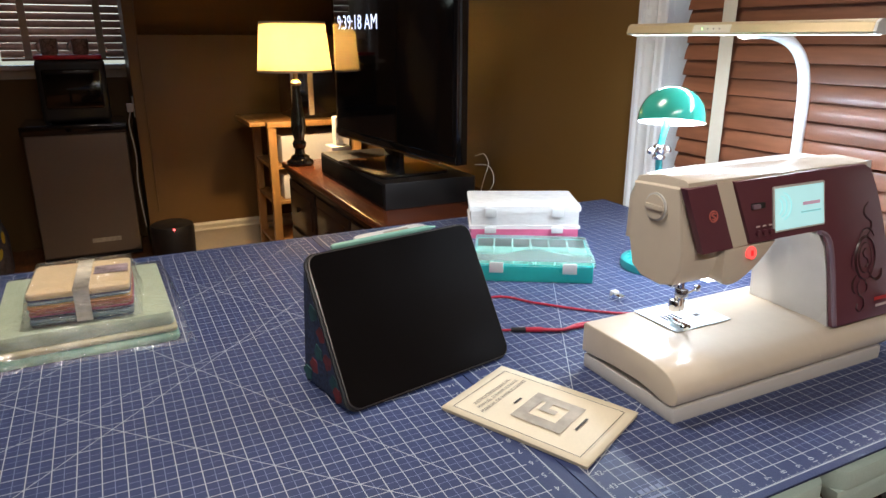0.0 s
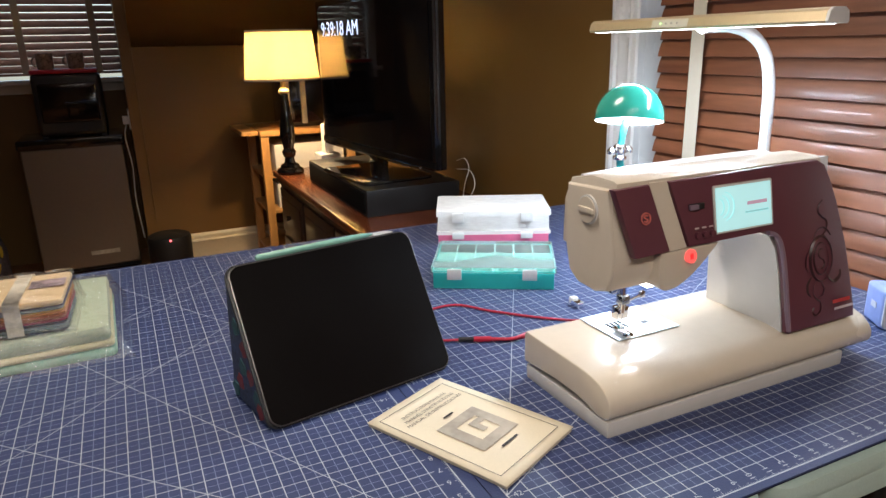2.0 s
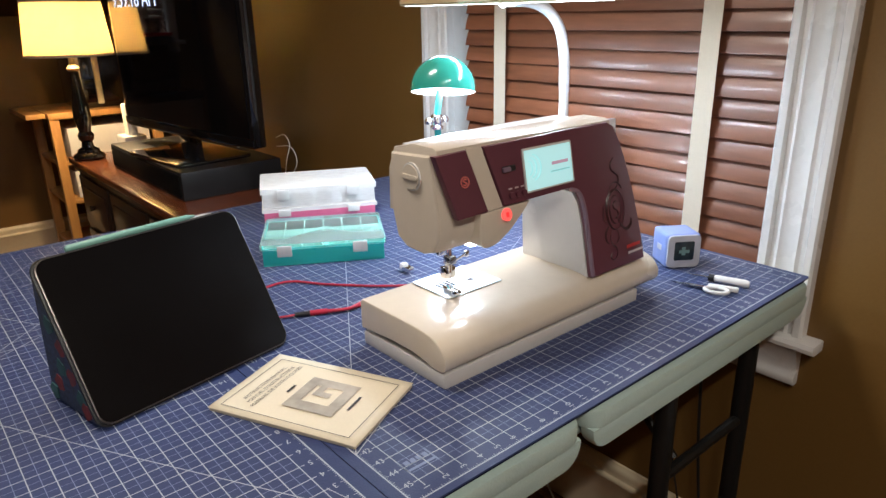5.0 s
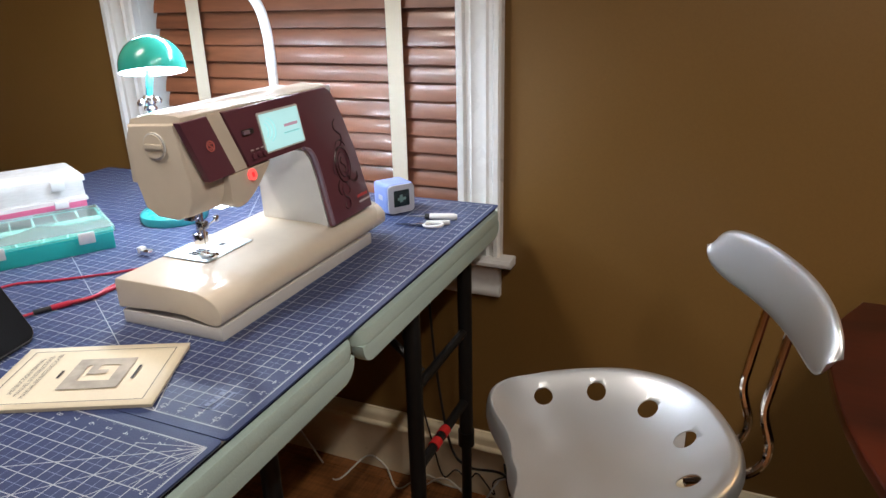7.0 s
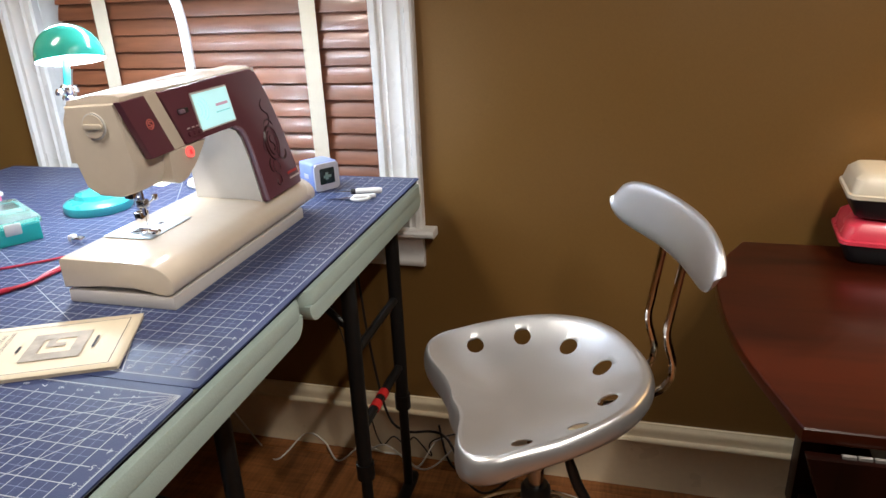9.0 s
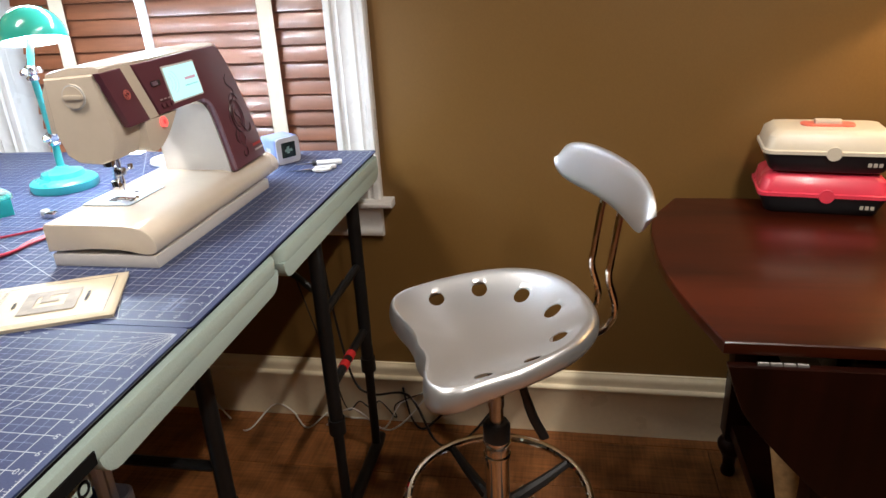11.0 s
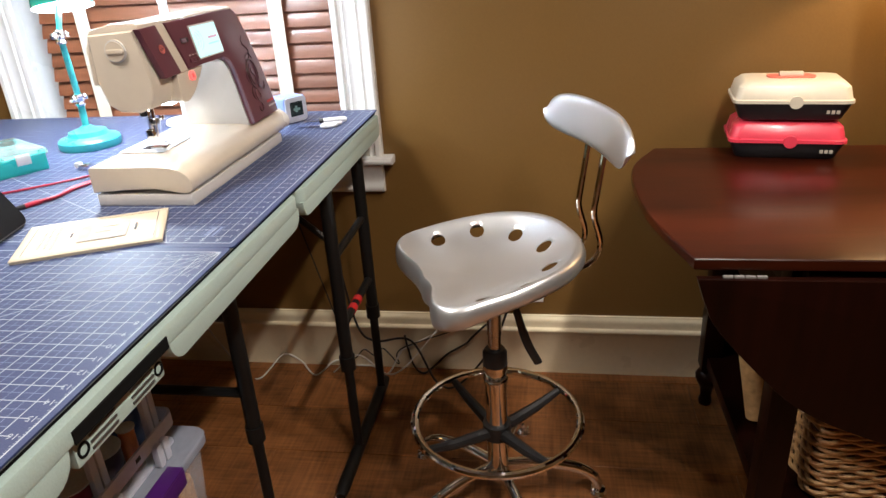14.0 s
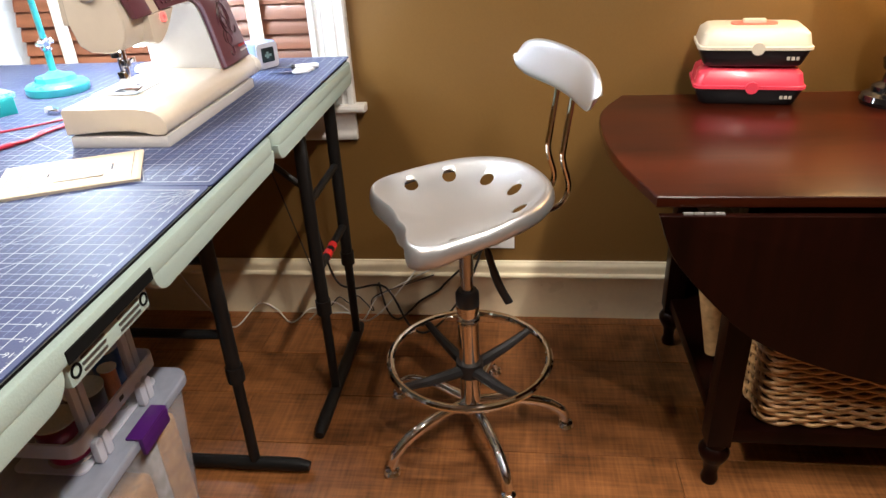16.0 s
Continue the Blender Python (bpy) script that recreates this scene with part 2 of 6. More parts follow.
WICKER = material("honey_wicker", (0.42, 0.25, 0.10), 0.5, spread=0.35, scale=30, fine=200, bump=0.4)
WICKER_SHADE = material("wicker_gap_shade", (0.05, 0.025, 0.01), 0.8, spread=0.3)
FRIDGE = material("brown_grey_door", (0.17, 0.132, 0.100), 0.42, 0.2, spread=0.05)
RED_TRAY = material("red_tray", (0.45, 0.01, 0.03), 0.35)
MUG = material("patterned_mug", (0.30, 0.22, 0.16), 0.3, spread=0.7, scale=40, fine=120)
CASE_CREAM = material("cream_case_plastic", (0.66, 0.60, 0.48), 0.35, spread=0.03)
CASE_PINK = material("coral_pink_case_plastic", (0.74, 0.055, 0.095), 0.3, spread=0.03, coat=0.2)
CASE_BLACK = material("black_case_plastic", (0.010, 0.010, 0.012), 0.35, spread=0.1)
CORAL = material("coral_handle", (0.72, 0.17, 0.12), 0.4)
BIN_CLEAR = hazy("clear_bin_plastic", (0.62, 0.64, 0.70), 0.22)
BIN_LID = hazy("frosted_bin_lid", (0.46, 0.50, 0.62), 0.55)
PURPLE = material("purple_latch", (0.075, 0.012, 0.16), 0.35)
CADDY = material("white_caddy_plastic", (0.60, 0.62, 0.72), 0.4, spread=0.04)
FABRIC_ORANGE = material("orange_print_fabric", (0.50, 0.26, 0.09), 0.9, spread=0.5, scale=45, fine=300, bump=0.5)
FABRIC_GREY = material("pale_print_fabric", (0.48, 0.47, 0.47), 0.9, spread=0.4, scale=45, fine=300, bump=0.5)
DARK_CLUTTER = material("dark_clutter", (0.06, 0.055, 0.07), 0.5, spread=0.5, scale=30)
FLORAL = material("dark_floral_case", (0.035, 0.05, 0.10), 0.6, spread=0.8, scale=70, fine=200)
CORAL_FLOWER = material("coral_flower_print", (0.20, 0.03, 0.03), 0.6, spread=0.5, scale=60)
TEAL_FLOWER = material("teal_flower_print", (0.03, 0.10, 0.10), 0.6, spread=0.5, scale=60)


def cloth(name, base):
    return material(name, base, 0.85, spread=0.1, scale=25, fine=600, bump=0.5, Sheen_Weight=0.2)


def floor_material():
    """Brown laminate with cross-hatched wear and stains."""
    m = bpy.data.materials.new("brown_laminate")
    m.use_nodes = True
    nt = m.node_tree
    b = nt.nodes["Principled BSDF"]
    co = nt.nodes.new("ShaderNodeTexCoord")
    outs = []
    for sc in ((1, 0.06, 1), (0.06, 1, 1), (1, 1, 1)):
        mp = nt.nodes.new("ShaderNodeMapping")
        mp.inputs["Scale"].default_value = sc
        n = nt.nodes.new("ShaderNodeTexNoise")
        n.inputs["Scale"].default_value, n.inputs["Detail"].default_value = (120 if sc != (1, 1, 1) else 6), 6
        nt.links.new(co.outputs["Object"], mp.inputs[0])
        nt.links.new(mp.outputs[0], n.inputs["Vector"])
        outs.append(n)
    a = nt.nodes.new("ShaderNodeMath")
    a.operation = "ADD"
    nt.links.new(outs[0].outputs[0], a.inputs[0])
    nt.links.new(outs[1].outputs[0], a.inputs[1])
    soft = nt.nodes.new("ShaderNodeMapRange")
    soft.inputs["From Max"].default_value = 2.0
    soft.inputs["To Min"].default_value, soft.inputs["To Max"].default_value = 0.42, 1.58
    nt.links.new(a.outputs[0], soft.inputs[0])
    a2 = nt.nodes.new("ShaderNodeMath")
    a2.operation = "ADD"
    nt.links.new(soft.outputs[0], a2.inputs[0])
    nt.links.new(outs[2].outputs[0], a2.inputs[1])
    cr = nt.nodes.new("ShaderNodeValToRGB")
    cr.color_ramp.elements[0].position, cr.color_ramp.elements[1].position = 0.385, 0.64
    cr.color_ramp.elements[0].color, cr.color_ramp.elements[1].color = (0.070, 0.026, 0.008, 1), (0.420, 0.165, 0.050, 1)
    third = nt.nodes.new("ShaderNodeMath")
    third.operation = "DIVIDE"
    third.inputs[1].default_value = 3.0
    nt.links.new(a2.outputs[0], third.inputs[0])
    nt.links.new(third.outputs[0], cr.inputs[0])
    info = nt.nodes.new("ShaderNodeObjectInfo")
    tone = nt.nodes.new("ShaderNodeMapRange")
    tone.inputs["To Min"].default_value, tone.inputs["To Max"].default_value = 0.93, 1.07
    nt.links.new(info.outputs["Random"], tone.inputs[0])
    sc2 = nt.nodes.new("ShaderNodeVectorMath")
    sc2.operation = "SCALE"
    nt.links.new(cr.outputs[0], sc2.inputs[0])
    nt.links.new(tone.outputs[0], sc2.inputs["Scale"])
    nt.links.new(sc2.outputs[0], b.inputs["Base Color"])
    b.inputs["Roughness"].default_value = 0.40
    b.inputs["Specular IOR Level"].default_value = 0.35
    bp = nt.nodes.new("ShaderNodeBump")
    bp.inputs["Strength"].default_value, bp.inputs["Distance"].default_value = 0.15, 0.001
    nt.links.new(a.outputs[0], bp.inputs["Height"])
    nt.links.new(bp.outputs[0], b.inputs["Normal"])
    return m


FLOOR_WOOD = floor_material()


# ---- mesh tools ----
def put_box(bm, x0, x1, y0, y1, z0, z1, bevel=0.0, seg=2):
    """A box between two corners; with a bevel, its edges are rounded."""
    one = bmesh.new()
    vs = [one.verts.new((x, y, z)) for z in (z0, z1) for x, y in ((x0, y0), (x1, y0), (x1, y1), (x0, y1))]
    for f in ((3, 2, 1, 0), (4, 5, 6, 7), (0, 1, 5, 4), (1, 2, 6, 5), (2, 3, 7, 6), (3, 0, 4, 7)):
        one.faces.new([vs[i] for i in f])
    if bevel:
        bmesh.ops.bevel(one, geom=one.edges[:], offset=bevel, segments=seg, profile=0.6, affect="EDGES")
    join_in(bm, one)
    return bm


def join_in(bm, other, m=None):
    me = bpy.data.meshes.new("tmp")
    other.to_mesh(me)
    other.free()
    if m is not None:
        me.transform(m)
    bm.from_mesh(me)
    bpy.data.meshes.remove(me)


def box(x0, x1, y0, y1, z0, z1, bevel=0.0, seg=2):
    return put_box(bmesh.new(), x0, x1, y0, y1, z0, z1, bevel, seg)


def put_prism(bm, outline, a0, a1, axis="z", bevel=0.0, seg=2):
    """An outline of 2D points pushed from a0 to a1 along an axis. The points are (y, z) for x, (x, z) for y and (x, y) for z."""
    def at(p, a):
        return {"x": (a, p[0], p[1]), "y": (p[0], a, p[1]), "z": (p[0], p[1], a)}[axis]
    one = bmesh.new()
    low = [one.verts.new(at(p, a0)) for p in outline]
    top = [one.verts.new(at(p, a1)) for p in outline]
    n = len(outline)
    one.faces.new(low[::-1])
    one.faces.new(top)
    for i in range(n):
        one.faces.new((low[i], low[(i + 1) % n], top[(i + 1) % n], top[i]))
    bmesh.ops.recalc_face_normals(one, faces=one.faces[:])
    if bevel:
        rim = [e for e in one.edges if (e.verts[0] in low) == (e.verts[1] in low)]
        bmesh.ops.bevel(one, geom=rim, offset=bevel, segments=seg, profile=0.6, affect="EDGES", clamp_overlap=True)
    join_in(bm, one)
    return bm


def prism(outline, a0, a1, axis="z", bevel=0.0, seg=2):
    return put_prism(bmesh.new(), outline, a0, a1, axis, bevel, seg)


def rounded(x0, x1, y0, y1, r, n=6):
    """A rectangle's outline with round corners."""
    pts = []
    for cx, cy, a in ((x1 - r, y1 - r, 0), (x0 + r, y1 - r, 90), (x0 + r, y0 + r, 180), (x1 - r, y0 + r, 270)):
        for k in range(n + 1):
            t = radians(a + 90 * k / n)
            pts.append((cx + r * math.cos(t), cy + r * math.sin(t)))
    return pts


def smooth_line(points, steps=6, closed=False):
    """A Catmull-Rom curve through points."""
    ps = [Vector(p) for p in points]
    n = len(ps)
    out = []
    last = n if closed else n - 1
    for i in range(last):
        p0 = ps[(i - 1) % n] if closed or i else ps[0] * 2 - ps[1]
        p1, p2 = ps[i], ps[(i + 1) % n]
        p3 = ps[(i + 2) % n] if closed or i + 2 < n else p2 * 2 - p1
        for k in range(steps):
            t = k / steps
            out.append(0.5 * ((2 * p1) + (p2 - p0) * t + (2 * p0 - 5 * p1 + 4 * p2 - p3) * t * t + (3 * p1 - p0 - 3 * p2 + p3) * t ** 3))
    if not closed:
        out.append(ps[-1])
    return out


def put_tube(bm, points, r, sides=10, closed=False, flat=1.0):
    """A tube along points; r may be one radius or one for each point; flat squeezes it in its second direction."""
    ps = [Vector(p) for p in points]
    n = len(ps)
    rs = r if isinstance(r, (list, tuple)) else [r] * n
    rings, up = [], None
    for i, p in enumerate(ps):
        if closed:
            d = ps[(i + 1) % n] - ps[i - 1]
        else:
            d = ps[min(i + 1, n - 1)] - ps[max(i - 1, 0)]
        d = d.normalized() if d.length > 1e-9 else Vector((0, 0, 1))
        if up is None:
            up = d.orthogonal().normalized()
        up = (up - d * up.dot(d))
        up = up.normalized() if up.length > 1e-6 else d.orthogonal().normalized()
        side = d.cross(up)
        rings.append([bm.verts.new(p + rs[i] * (math.cos(2 * math.pi * k / sides) * up + flat * math.sin(2 * math.pi * k / sides) * side)) for k in range(sides)])
    for i in range(n if closed else n - 1):
        a, b = rings[i], rings[(i + 1) % n]
        for k in range(sides):
            bm.faces.new((a[k], a[(k + 1) % sides], b[(k + 1) % sides], b[k]))
    if not closed:
        bm.faces.new(rings[0][::-1])
        bm.faces.new(rings[-1])
    return bm


def tube(points, r, sides=10, closed=False, flat=1.0):
    return put_tube(bmesh.new(), points, r, sides, closed, flat)


def put_lathe(bm, profile, x=0.0, y=0.0, sides=32, z=0.0):
    """A profile of (radius, height) turned round a vertical axis."""
    rings = []
    for r, h in profile:
        if r < 1e-6:
            rings.append([bm.verts.new((x, y, z + h))])
        else:
            rings.append([bm.verts.new((x + r * math.cos(2 * math.pi * k / sides), y + r * math.sin(2 * math.pi * k / sides), z + h)) for k in range(sides)])
    for a, b in zip(rings, rings[1:]):
        for k in range(sides):
            q = [a[k % len(a)], a[(k + 1) % len(a)], b[(k + 1) % len(b)], b[k % len(b)]]
            q = list(dict.fromkeys(q))
            if len(q) > 2:
                bm.faces.new(q)
    return bm


def lathe(profile, x=0.0, y=0.0, sides=32, z=0.0):
    return put_lathe(bmesh.new(), profile, x, y, sides, z)


def put_text(bm, words, size, m, spacing=1.0):
    """Flat letters of the built-in font, centred, laid at the pose m."""
    cu = bpy.data.curves.new("words", "FONT")
    cu.body, cu.size, cu.align_x, cu.align_y, cu.space_character = words, size, "CENTER", "CENTER", spacing
    cu.resolution_u = 2
    ob = new("words", cu)
    dg = bpy.context.evaluated_depsgraph_get()
    me = bpy.data.meshes.new_from_object(ob.evaluated_get(dg))
    me.transform(m)
    bm.from_mesh(me)
    bpy.data.meshes.remove(me)
    bpy.data.objects.remove(ob)
    bpy.data.curves.remove(cu)
    return bm


def put_strip(bm, a, b, width, z):
    """A flat printed line from a to b."""
    a, b = Vector((*a, z)), Vector((*b, z))
    d = (b - a).normalized()
    s = Vector((-d.y, d.x, 0)) * width / 2
    bm.faces.new([bm.verts.new(p) for p in (a - s, b - s, b + s, a + s)])
    return bm


ROOT = {}


def thing(name, place, label="", category="", group="", kind="", turn=0.0):
    """An Empty at the base of a thing."""
    ob = new(name)
    ob.empty_display_size = 0.05
    ob.matrix_basis = place if isinstance(place, Matrix) else pose(*place, 0, 0, turn)
    ROOT[ob] = ob.matrix_basis.copy()
    return tagged(ob, label, category, group, kind)


def finish(bm, name, mat, smooth=35):
    bmesh.ops.remove_doubles(bm, verts=bm.verts[:], dist=1e-6)
    me = bpy.data.meshes.new(name)
    if smooth:
        for f in bm.faces:
            f.smooth = True
        for e in bm.edges:
            if len(e.link_faces) == 2 and e.calc_face_angle(0.0) > radians(smooth):
                e.smooth = False
    bm.to_mesh(me)
    bm.free()
    me.materials.append(mat)
    return me


def part(name, bm, mat, parent, label="", world=False, smooth=35, shadow=True):
    """Links a bmesh as one mesh object under a thing or a part. world: the mesh was made in the room's metres."""
    me = finish(bm, name, mat, smooth)
    if world:
        me.transform(ROOT[parent].inverted())
    ob = new(name, me)
    ob.parent = parent
    ob.visible_shadow = shadow
    ROOT[ob] = ROOT[parent]
    return tagged(ob, label)


def single(name, bm, mat, label="", category="", group="", kind="", m=None, smooth=35):
    """A thing that is one mesh."""
    ob = new(name, finish(bm, name, mat, smooth))
    if m is not None:
        ob.matrix_basis = m
    ROOT[ob] = ob.matrix_basis.copy()
    return tagged(ob, label, category, group, kind)


# ---- the room ----
WALL_X = 0.965       # the window wall's face
FAR_Y = 4.0          # the far wall under the slope
NICHE_Y = 4.55       # the wall with the far window
single("floor", box(-3.2, 1.1, -3.2, 4.8, -0.06, -0.006), DARK_SEAM, "dark sub-floor beneath brown laminate", "floor", kind="structure")
# window wall, in pieces round the opening
WY0, WY1, WZ0, WZ1 = 0.095, 1.03, 0.70, 2.05
wall = bmesh.new()
for y0, y1, z0, z1 in ((-3.2, WY0, 0, 2.45), (WY1, 4.8, 0, 2.45), (WY0, WY1, 0, WZ0), (WY0, WY1, WZ1, 2.45)):
    put_box(wall, WALL_X, WALL_X + 0.13, y0, y1, z0, z1)
single("wall_east", wall, PAINT, "golden-brown painted wall with the blind-covered window", "wall", kind="structure")
# far wall with the niche's opening
single("wall_north", box(-0.20, WALL_X, FAR_Y, FAR_Y + 0.10, 0, 1.34), PAINT, "golden-brown painted knee wall under the slope", "wall", kind="structure")
niche = bmesh.new()
put_box(niche, -0.26, -0.20, FAR_Y, NICHE_Y, 0, 2.2)
put_box(niche, -1.30, -1.20, FAR_Y, NICHE_Y, 0, 2.2)
single("wall_niche", niche, PAINT, "dark side walls of the window niche", "wall", kind="structure")
niche_back = bmesh.new()
for x0, x1, z0, z1 in ((-1.30, -0.96, 0, 2.2), (-0.22, -0.20, 0, 2.2), (-0.96, -0.22, 0, 1.16), (-0.96, -0.22, 1.95, 2.2)):
    put_box(niche_back, x0, x1, NICHE_Y, NICHE_Y + 0.12, z0, z1)
single("wall_niche_back", niche_back, PAINT, "brown wall round the far window", "wall", kind="structure")
slope = prism([(FAR_Y + 0.1, 1.34), (2.9, 2.45), (2.95, 2.52), (FAR_Y + 0.15, 1.40)], -0.20, WALL_X, "x")
single("ceiling_slope", slope, SLOPE, "dark brown sloping ceiling", "ceiling", kind="structure")
slope_b = prism([(FAR_Y + 0.1, 1.34), (2.9, 2.45), (2.95, 2.52), (FAR_Y + 0.15, 1.40)], -3.2, -1.30, "x")
single("ceiling_slope", slope_b, SLOPE, "dark brown sloping ceiling", "ceiling", kind="structure")
top = box(-3.2, 1.1, -3.2, 3.0, 2.45, 2.55)
put_box(top, -1.30, -0.20, 2.9, 4.7, 2.2, 2.3)
put_box(top, -1.30, -0.20, 2.85, 2.95, 2.2, 2.5)
single("ceiling", top, CEIL, "plain pale ceiling", "ceiling", kind="structure")
single("wall_west", box(-3.3, -3.2, -3.2, 4.8, 0, 2.5), PAINT, "golden-brown painted wall", "wall", kind="structure")
single("wall_south", box(-3.3, 1.1, -3.3, -3.2, 0, 2.5), PAINT, "golden-brown painted wall", "wall", kind="structure")
single("wall_north_west", box(-3.2, -1.30, FAR_Y, FAR_Y + 0.1, 0, 1.34), PAINT, "golden-brown painted knee wall", "wall", kind="structure")
# white corner bead of the niche
single("corner_trim", box(-0.204, -0.196, FAR_Y - 0.006, FAR_Y + 0.02, 0.30, 2.2, 0.002), SLOPE, "narrow brown corner strip at the niche", "trim", kind="structure")


def baseboard(name, length, m, label):
    """A tall moulded baseboard along x, its face towards -y."""
    prof = [(0, 0), (-0.017, 0), (-0.017, 0.142), (-0.020, 0.145), (-0.0225, 0.150), (-0.0225, 0.155), (-0.0195, 0.159), (-0.0135, 0.161), (-0.0125, 0.166), (-0.0145, 0.176), (-0.0150, 0.184), (-0.0125, 0.191), (-0.0070, 0.195), (-0.0060, 0.199), (0, 0.200)]
    single(name, prism(prof, 0, length, "x"), CREAM_TRIM, label, "baseboard", kind="structure", m=m, smooth=50)


baseboard("baseboard", 7.18, pose(WALL_X, FAR_Y, 0, 0, 0, -90), "tall cream moulded baseboard")
baseboard("baseboard", WALL_X + 0.2, pose(-0.20, FAR_Y, 0), "tall cream moulded baseboard")


def casing(bm, y0, y1, z0, z1):
    """A fluted upright casing on the window wall."""
    w = y1 - y0
    prof = []
    for k, (u, d) in enumerate(((0, 0), (0, 0.022), (0.05, 0.027), (0.16, 0.027), (0.20, 0.018), (0.28, 0.018), (0.33, 0.023), (0.40, 0.019), (0.60, 0.019), (0.66, 0.023), (0.72, 0.018), (0.80, 0.018), (0.84, 0.027), (0.95, 0.027), (1.0, 0.022), (1.0, 0))):
        prof.append((WALL_X - d, y0 + u * w))
    put_prism(bm, prof, z0, z1, "z")


win = thing("window_1", (WALL_X, 0.56, WZ0), "white-framed window behind a closed wooden blind", "window", kind="structure")
fr = bmesh.new()
casing(fr, 0.0, 0.105, 0.714, 2.05)
part("window_frame", fr, TRIM, win, "fluted white casing", True)
fr = bmesh.new()
casing(fr, 1.025, 1.137, 0.714, 2.05)
part("window_frame", fr, TRIM, win, "fluted white casing", True)
part("window_head", box(WALL_X - 0.03, WALL_X, -0.01, 1.147, 2.05, 2.17, 0.004), TRIM, win, "", True)
sill = prism([(WALL_X + 0.06, 0.692), (WALL_X - 0.036, 0.692), (WALL_X - 0.046, 0.698), (WALL_X - 0.048, 0.706), (WALL_X - 0.044, 0.714), (WALL_X + 0.06, 0.716)], -0.032, 1.169, "y", 0.003)
part("window_sill", sill, TRIM, win, "", True)
apron = prism([(WALL_X, 0.607), (WALL_X - 0.016, 0.607), (WALL_X - 0.020, 0.612), (WALL_X - 0.020, 0.625), (WALL_X - 0.014, 0.633), (WALL_X - 0.017, 0.655), (WALL_X - 0.024, 0.672), (WALL_X - 0.030, 0.690), (WALL_X, 0.690)], 0.003, 1.134, "y")
part("window_apron", apron, TRIM, win, "", True, 50)
jamb = bmesh.new()
put_box(jamb, WALL_X, WALL_X + 0.12, WY0 - 0.004, WY0 + 0.006, 0.714, WZ1)
put_box(jamb, WALL_X, WALL_X + 0.12, WY1 - 0.006, WY1 + 0.004, 0.714, WZ1)
part("jamb", jamb, TRIM, win, "", True)
sash = bmesh.new()
for y0, y1, z0, z1 in ((WY0 + 0.006, WY0 + 0.05, 0.72, WZ1), (WY1 - 0.05, WY1 - 0.006, 0.72, WZ1), (WY0 + 0.05, WY1 - 0.05, 0.72, 0.78), (WY0 + 0.05, WY1 - 0.05, 1.36, 1.41), (WY0 + 0.05, WY1 - 0.05, 2.0, WZ1)):
    put_box(sash, WALL_X + 0.085, WALL_X + 0.115, y0, y1, z0, z1, 0.003)
part("sash", sash, TRIM, win, "", True)
GLASS = clear("window_glass", (1, 1, 1), 0.0, 1.0, 1.1)
part("pane", box(WALL_X + 0.098, WALL_X + 0.102, WY0 + 0.05, WY1 - 0.05, 0.78, 1.36), GLASS, win, "", True, shadow=False)
part("pane", box(WALL_X + 0.098, WALL_X + 0.102, WY0 + 0.05, WY1 - 0.05, 1.41, 2.0), GLASS, win, "", True, shadow=False)


def slat_mesh(length, mat, deg):
    """A crowned wooden slat along y, tilted, with its middle at the origin."""
    bm = bmesh.new()
    rows = []
    for k in range(5):
        u = -0.025 + 0.0125 * k
        crown = 0.0025 * (1 - (u / 0.025) ** 2)
        rows.append([bm.verts.new((u, s * length / 2, crown + d)) for s, d in ((-1, 0), (1, 0), (1, -0.003), (-1, -0.003))])
    for a, b in zip(rows, rows[1:]):
        for i in range(4):
            bm.faces.new((a[i], a[(i + 1) % 4], b[(i + 1) % 4], b[i]))
    bm.faces.new(rows[0][::-1])
    bm.faces.new(rows[-1])
    bmesh.ops.recalc_face_normals(bm, faces=bm.faces[:])
    bmesh.ops.rotate(bm, verts=bm.verts[:], cent=(0, 0, 0), matrix=Matrix.Rotation(radians(deg), 3, "Y"))
    return finish(bm, "slat", mat, 50)


def blind(place, turn, length, z0, z1, mat, tapes, label, pitch=0.0442, tilt=-70):
    """A wooden blind: slats, cloth tapes and a head rail."""
    b = thing("window_blind", place, label, "blind", turn=turn)
    me = slat_mesh(length, mat, tilt)
    n = int((z1 - z0) / pitch)
    for k in range(n):
        s = new("slat", me)
        s.parent = b
        s.matrix_basis = pose(0.0015 * math.sin(k * 2.3), 0.002 * math.sin(k * 1.7), z0 + pitch * (k + 0.5), 0.08 * math.sin(k * 1.3), 0.5 * math.sin(k * 2.9), 0)
    for y in tapes:
        tape = bmesh.new()
        put_box(tape, -0.0215, -0.0205, y - 0.020, y + 0.020, z0 - 0.004, z1)
        part("ladder_tape", tape, TAPE, b, "cream cloth ladder tape")
    part("bottom_rail", box(-0.013, 0.013, -length / 2, length / 2, z0 - 0.018, z0 - 0.002, 0.003), mat, b)
    part("head_rail", box(-0.03, 0.03, -length / 2, length / 2, z1, z1 + 0.05, 0.003), mat, b)
    return b


blind((0.966, 0.5345, 0.0), 0, 0.862, 0.7518, 1.98, SLAT, (0.8235 - 0.5345, 0.2545 - 0.5345), "closed red-brown wooden blind with cream cloth tapes", pitch=0.0405)

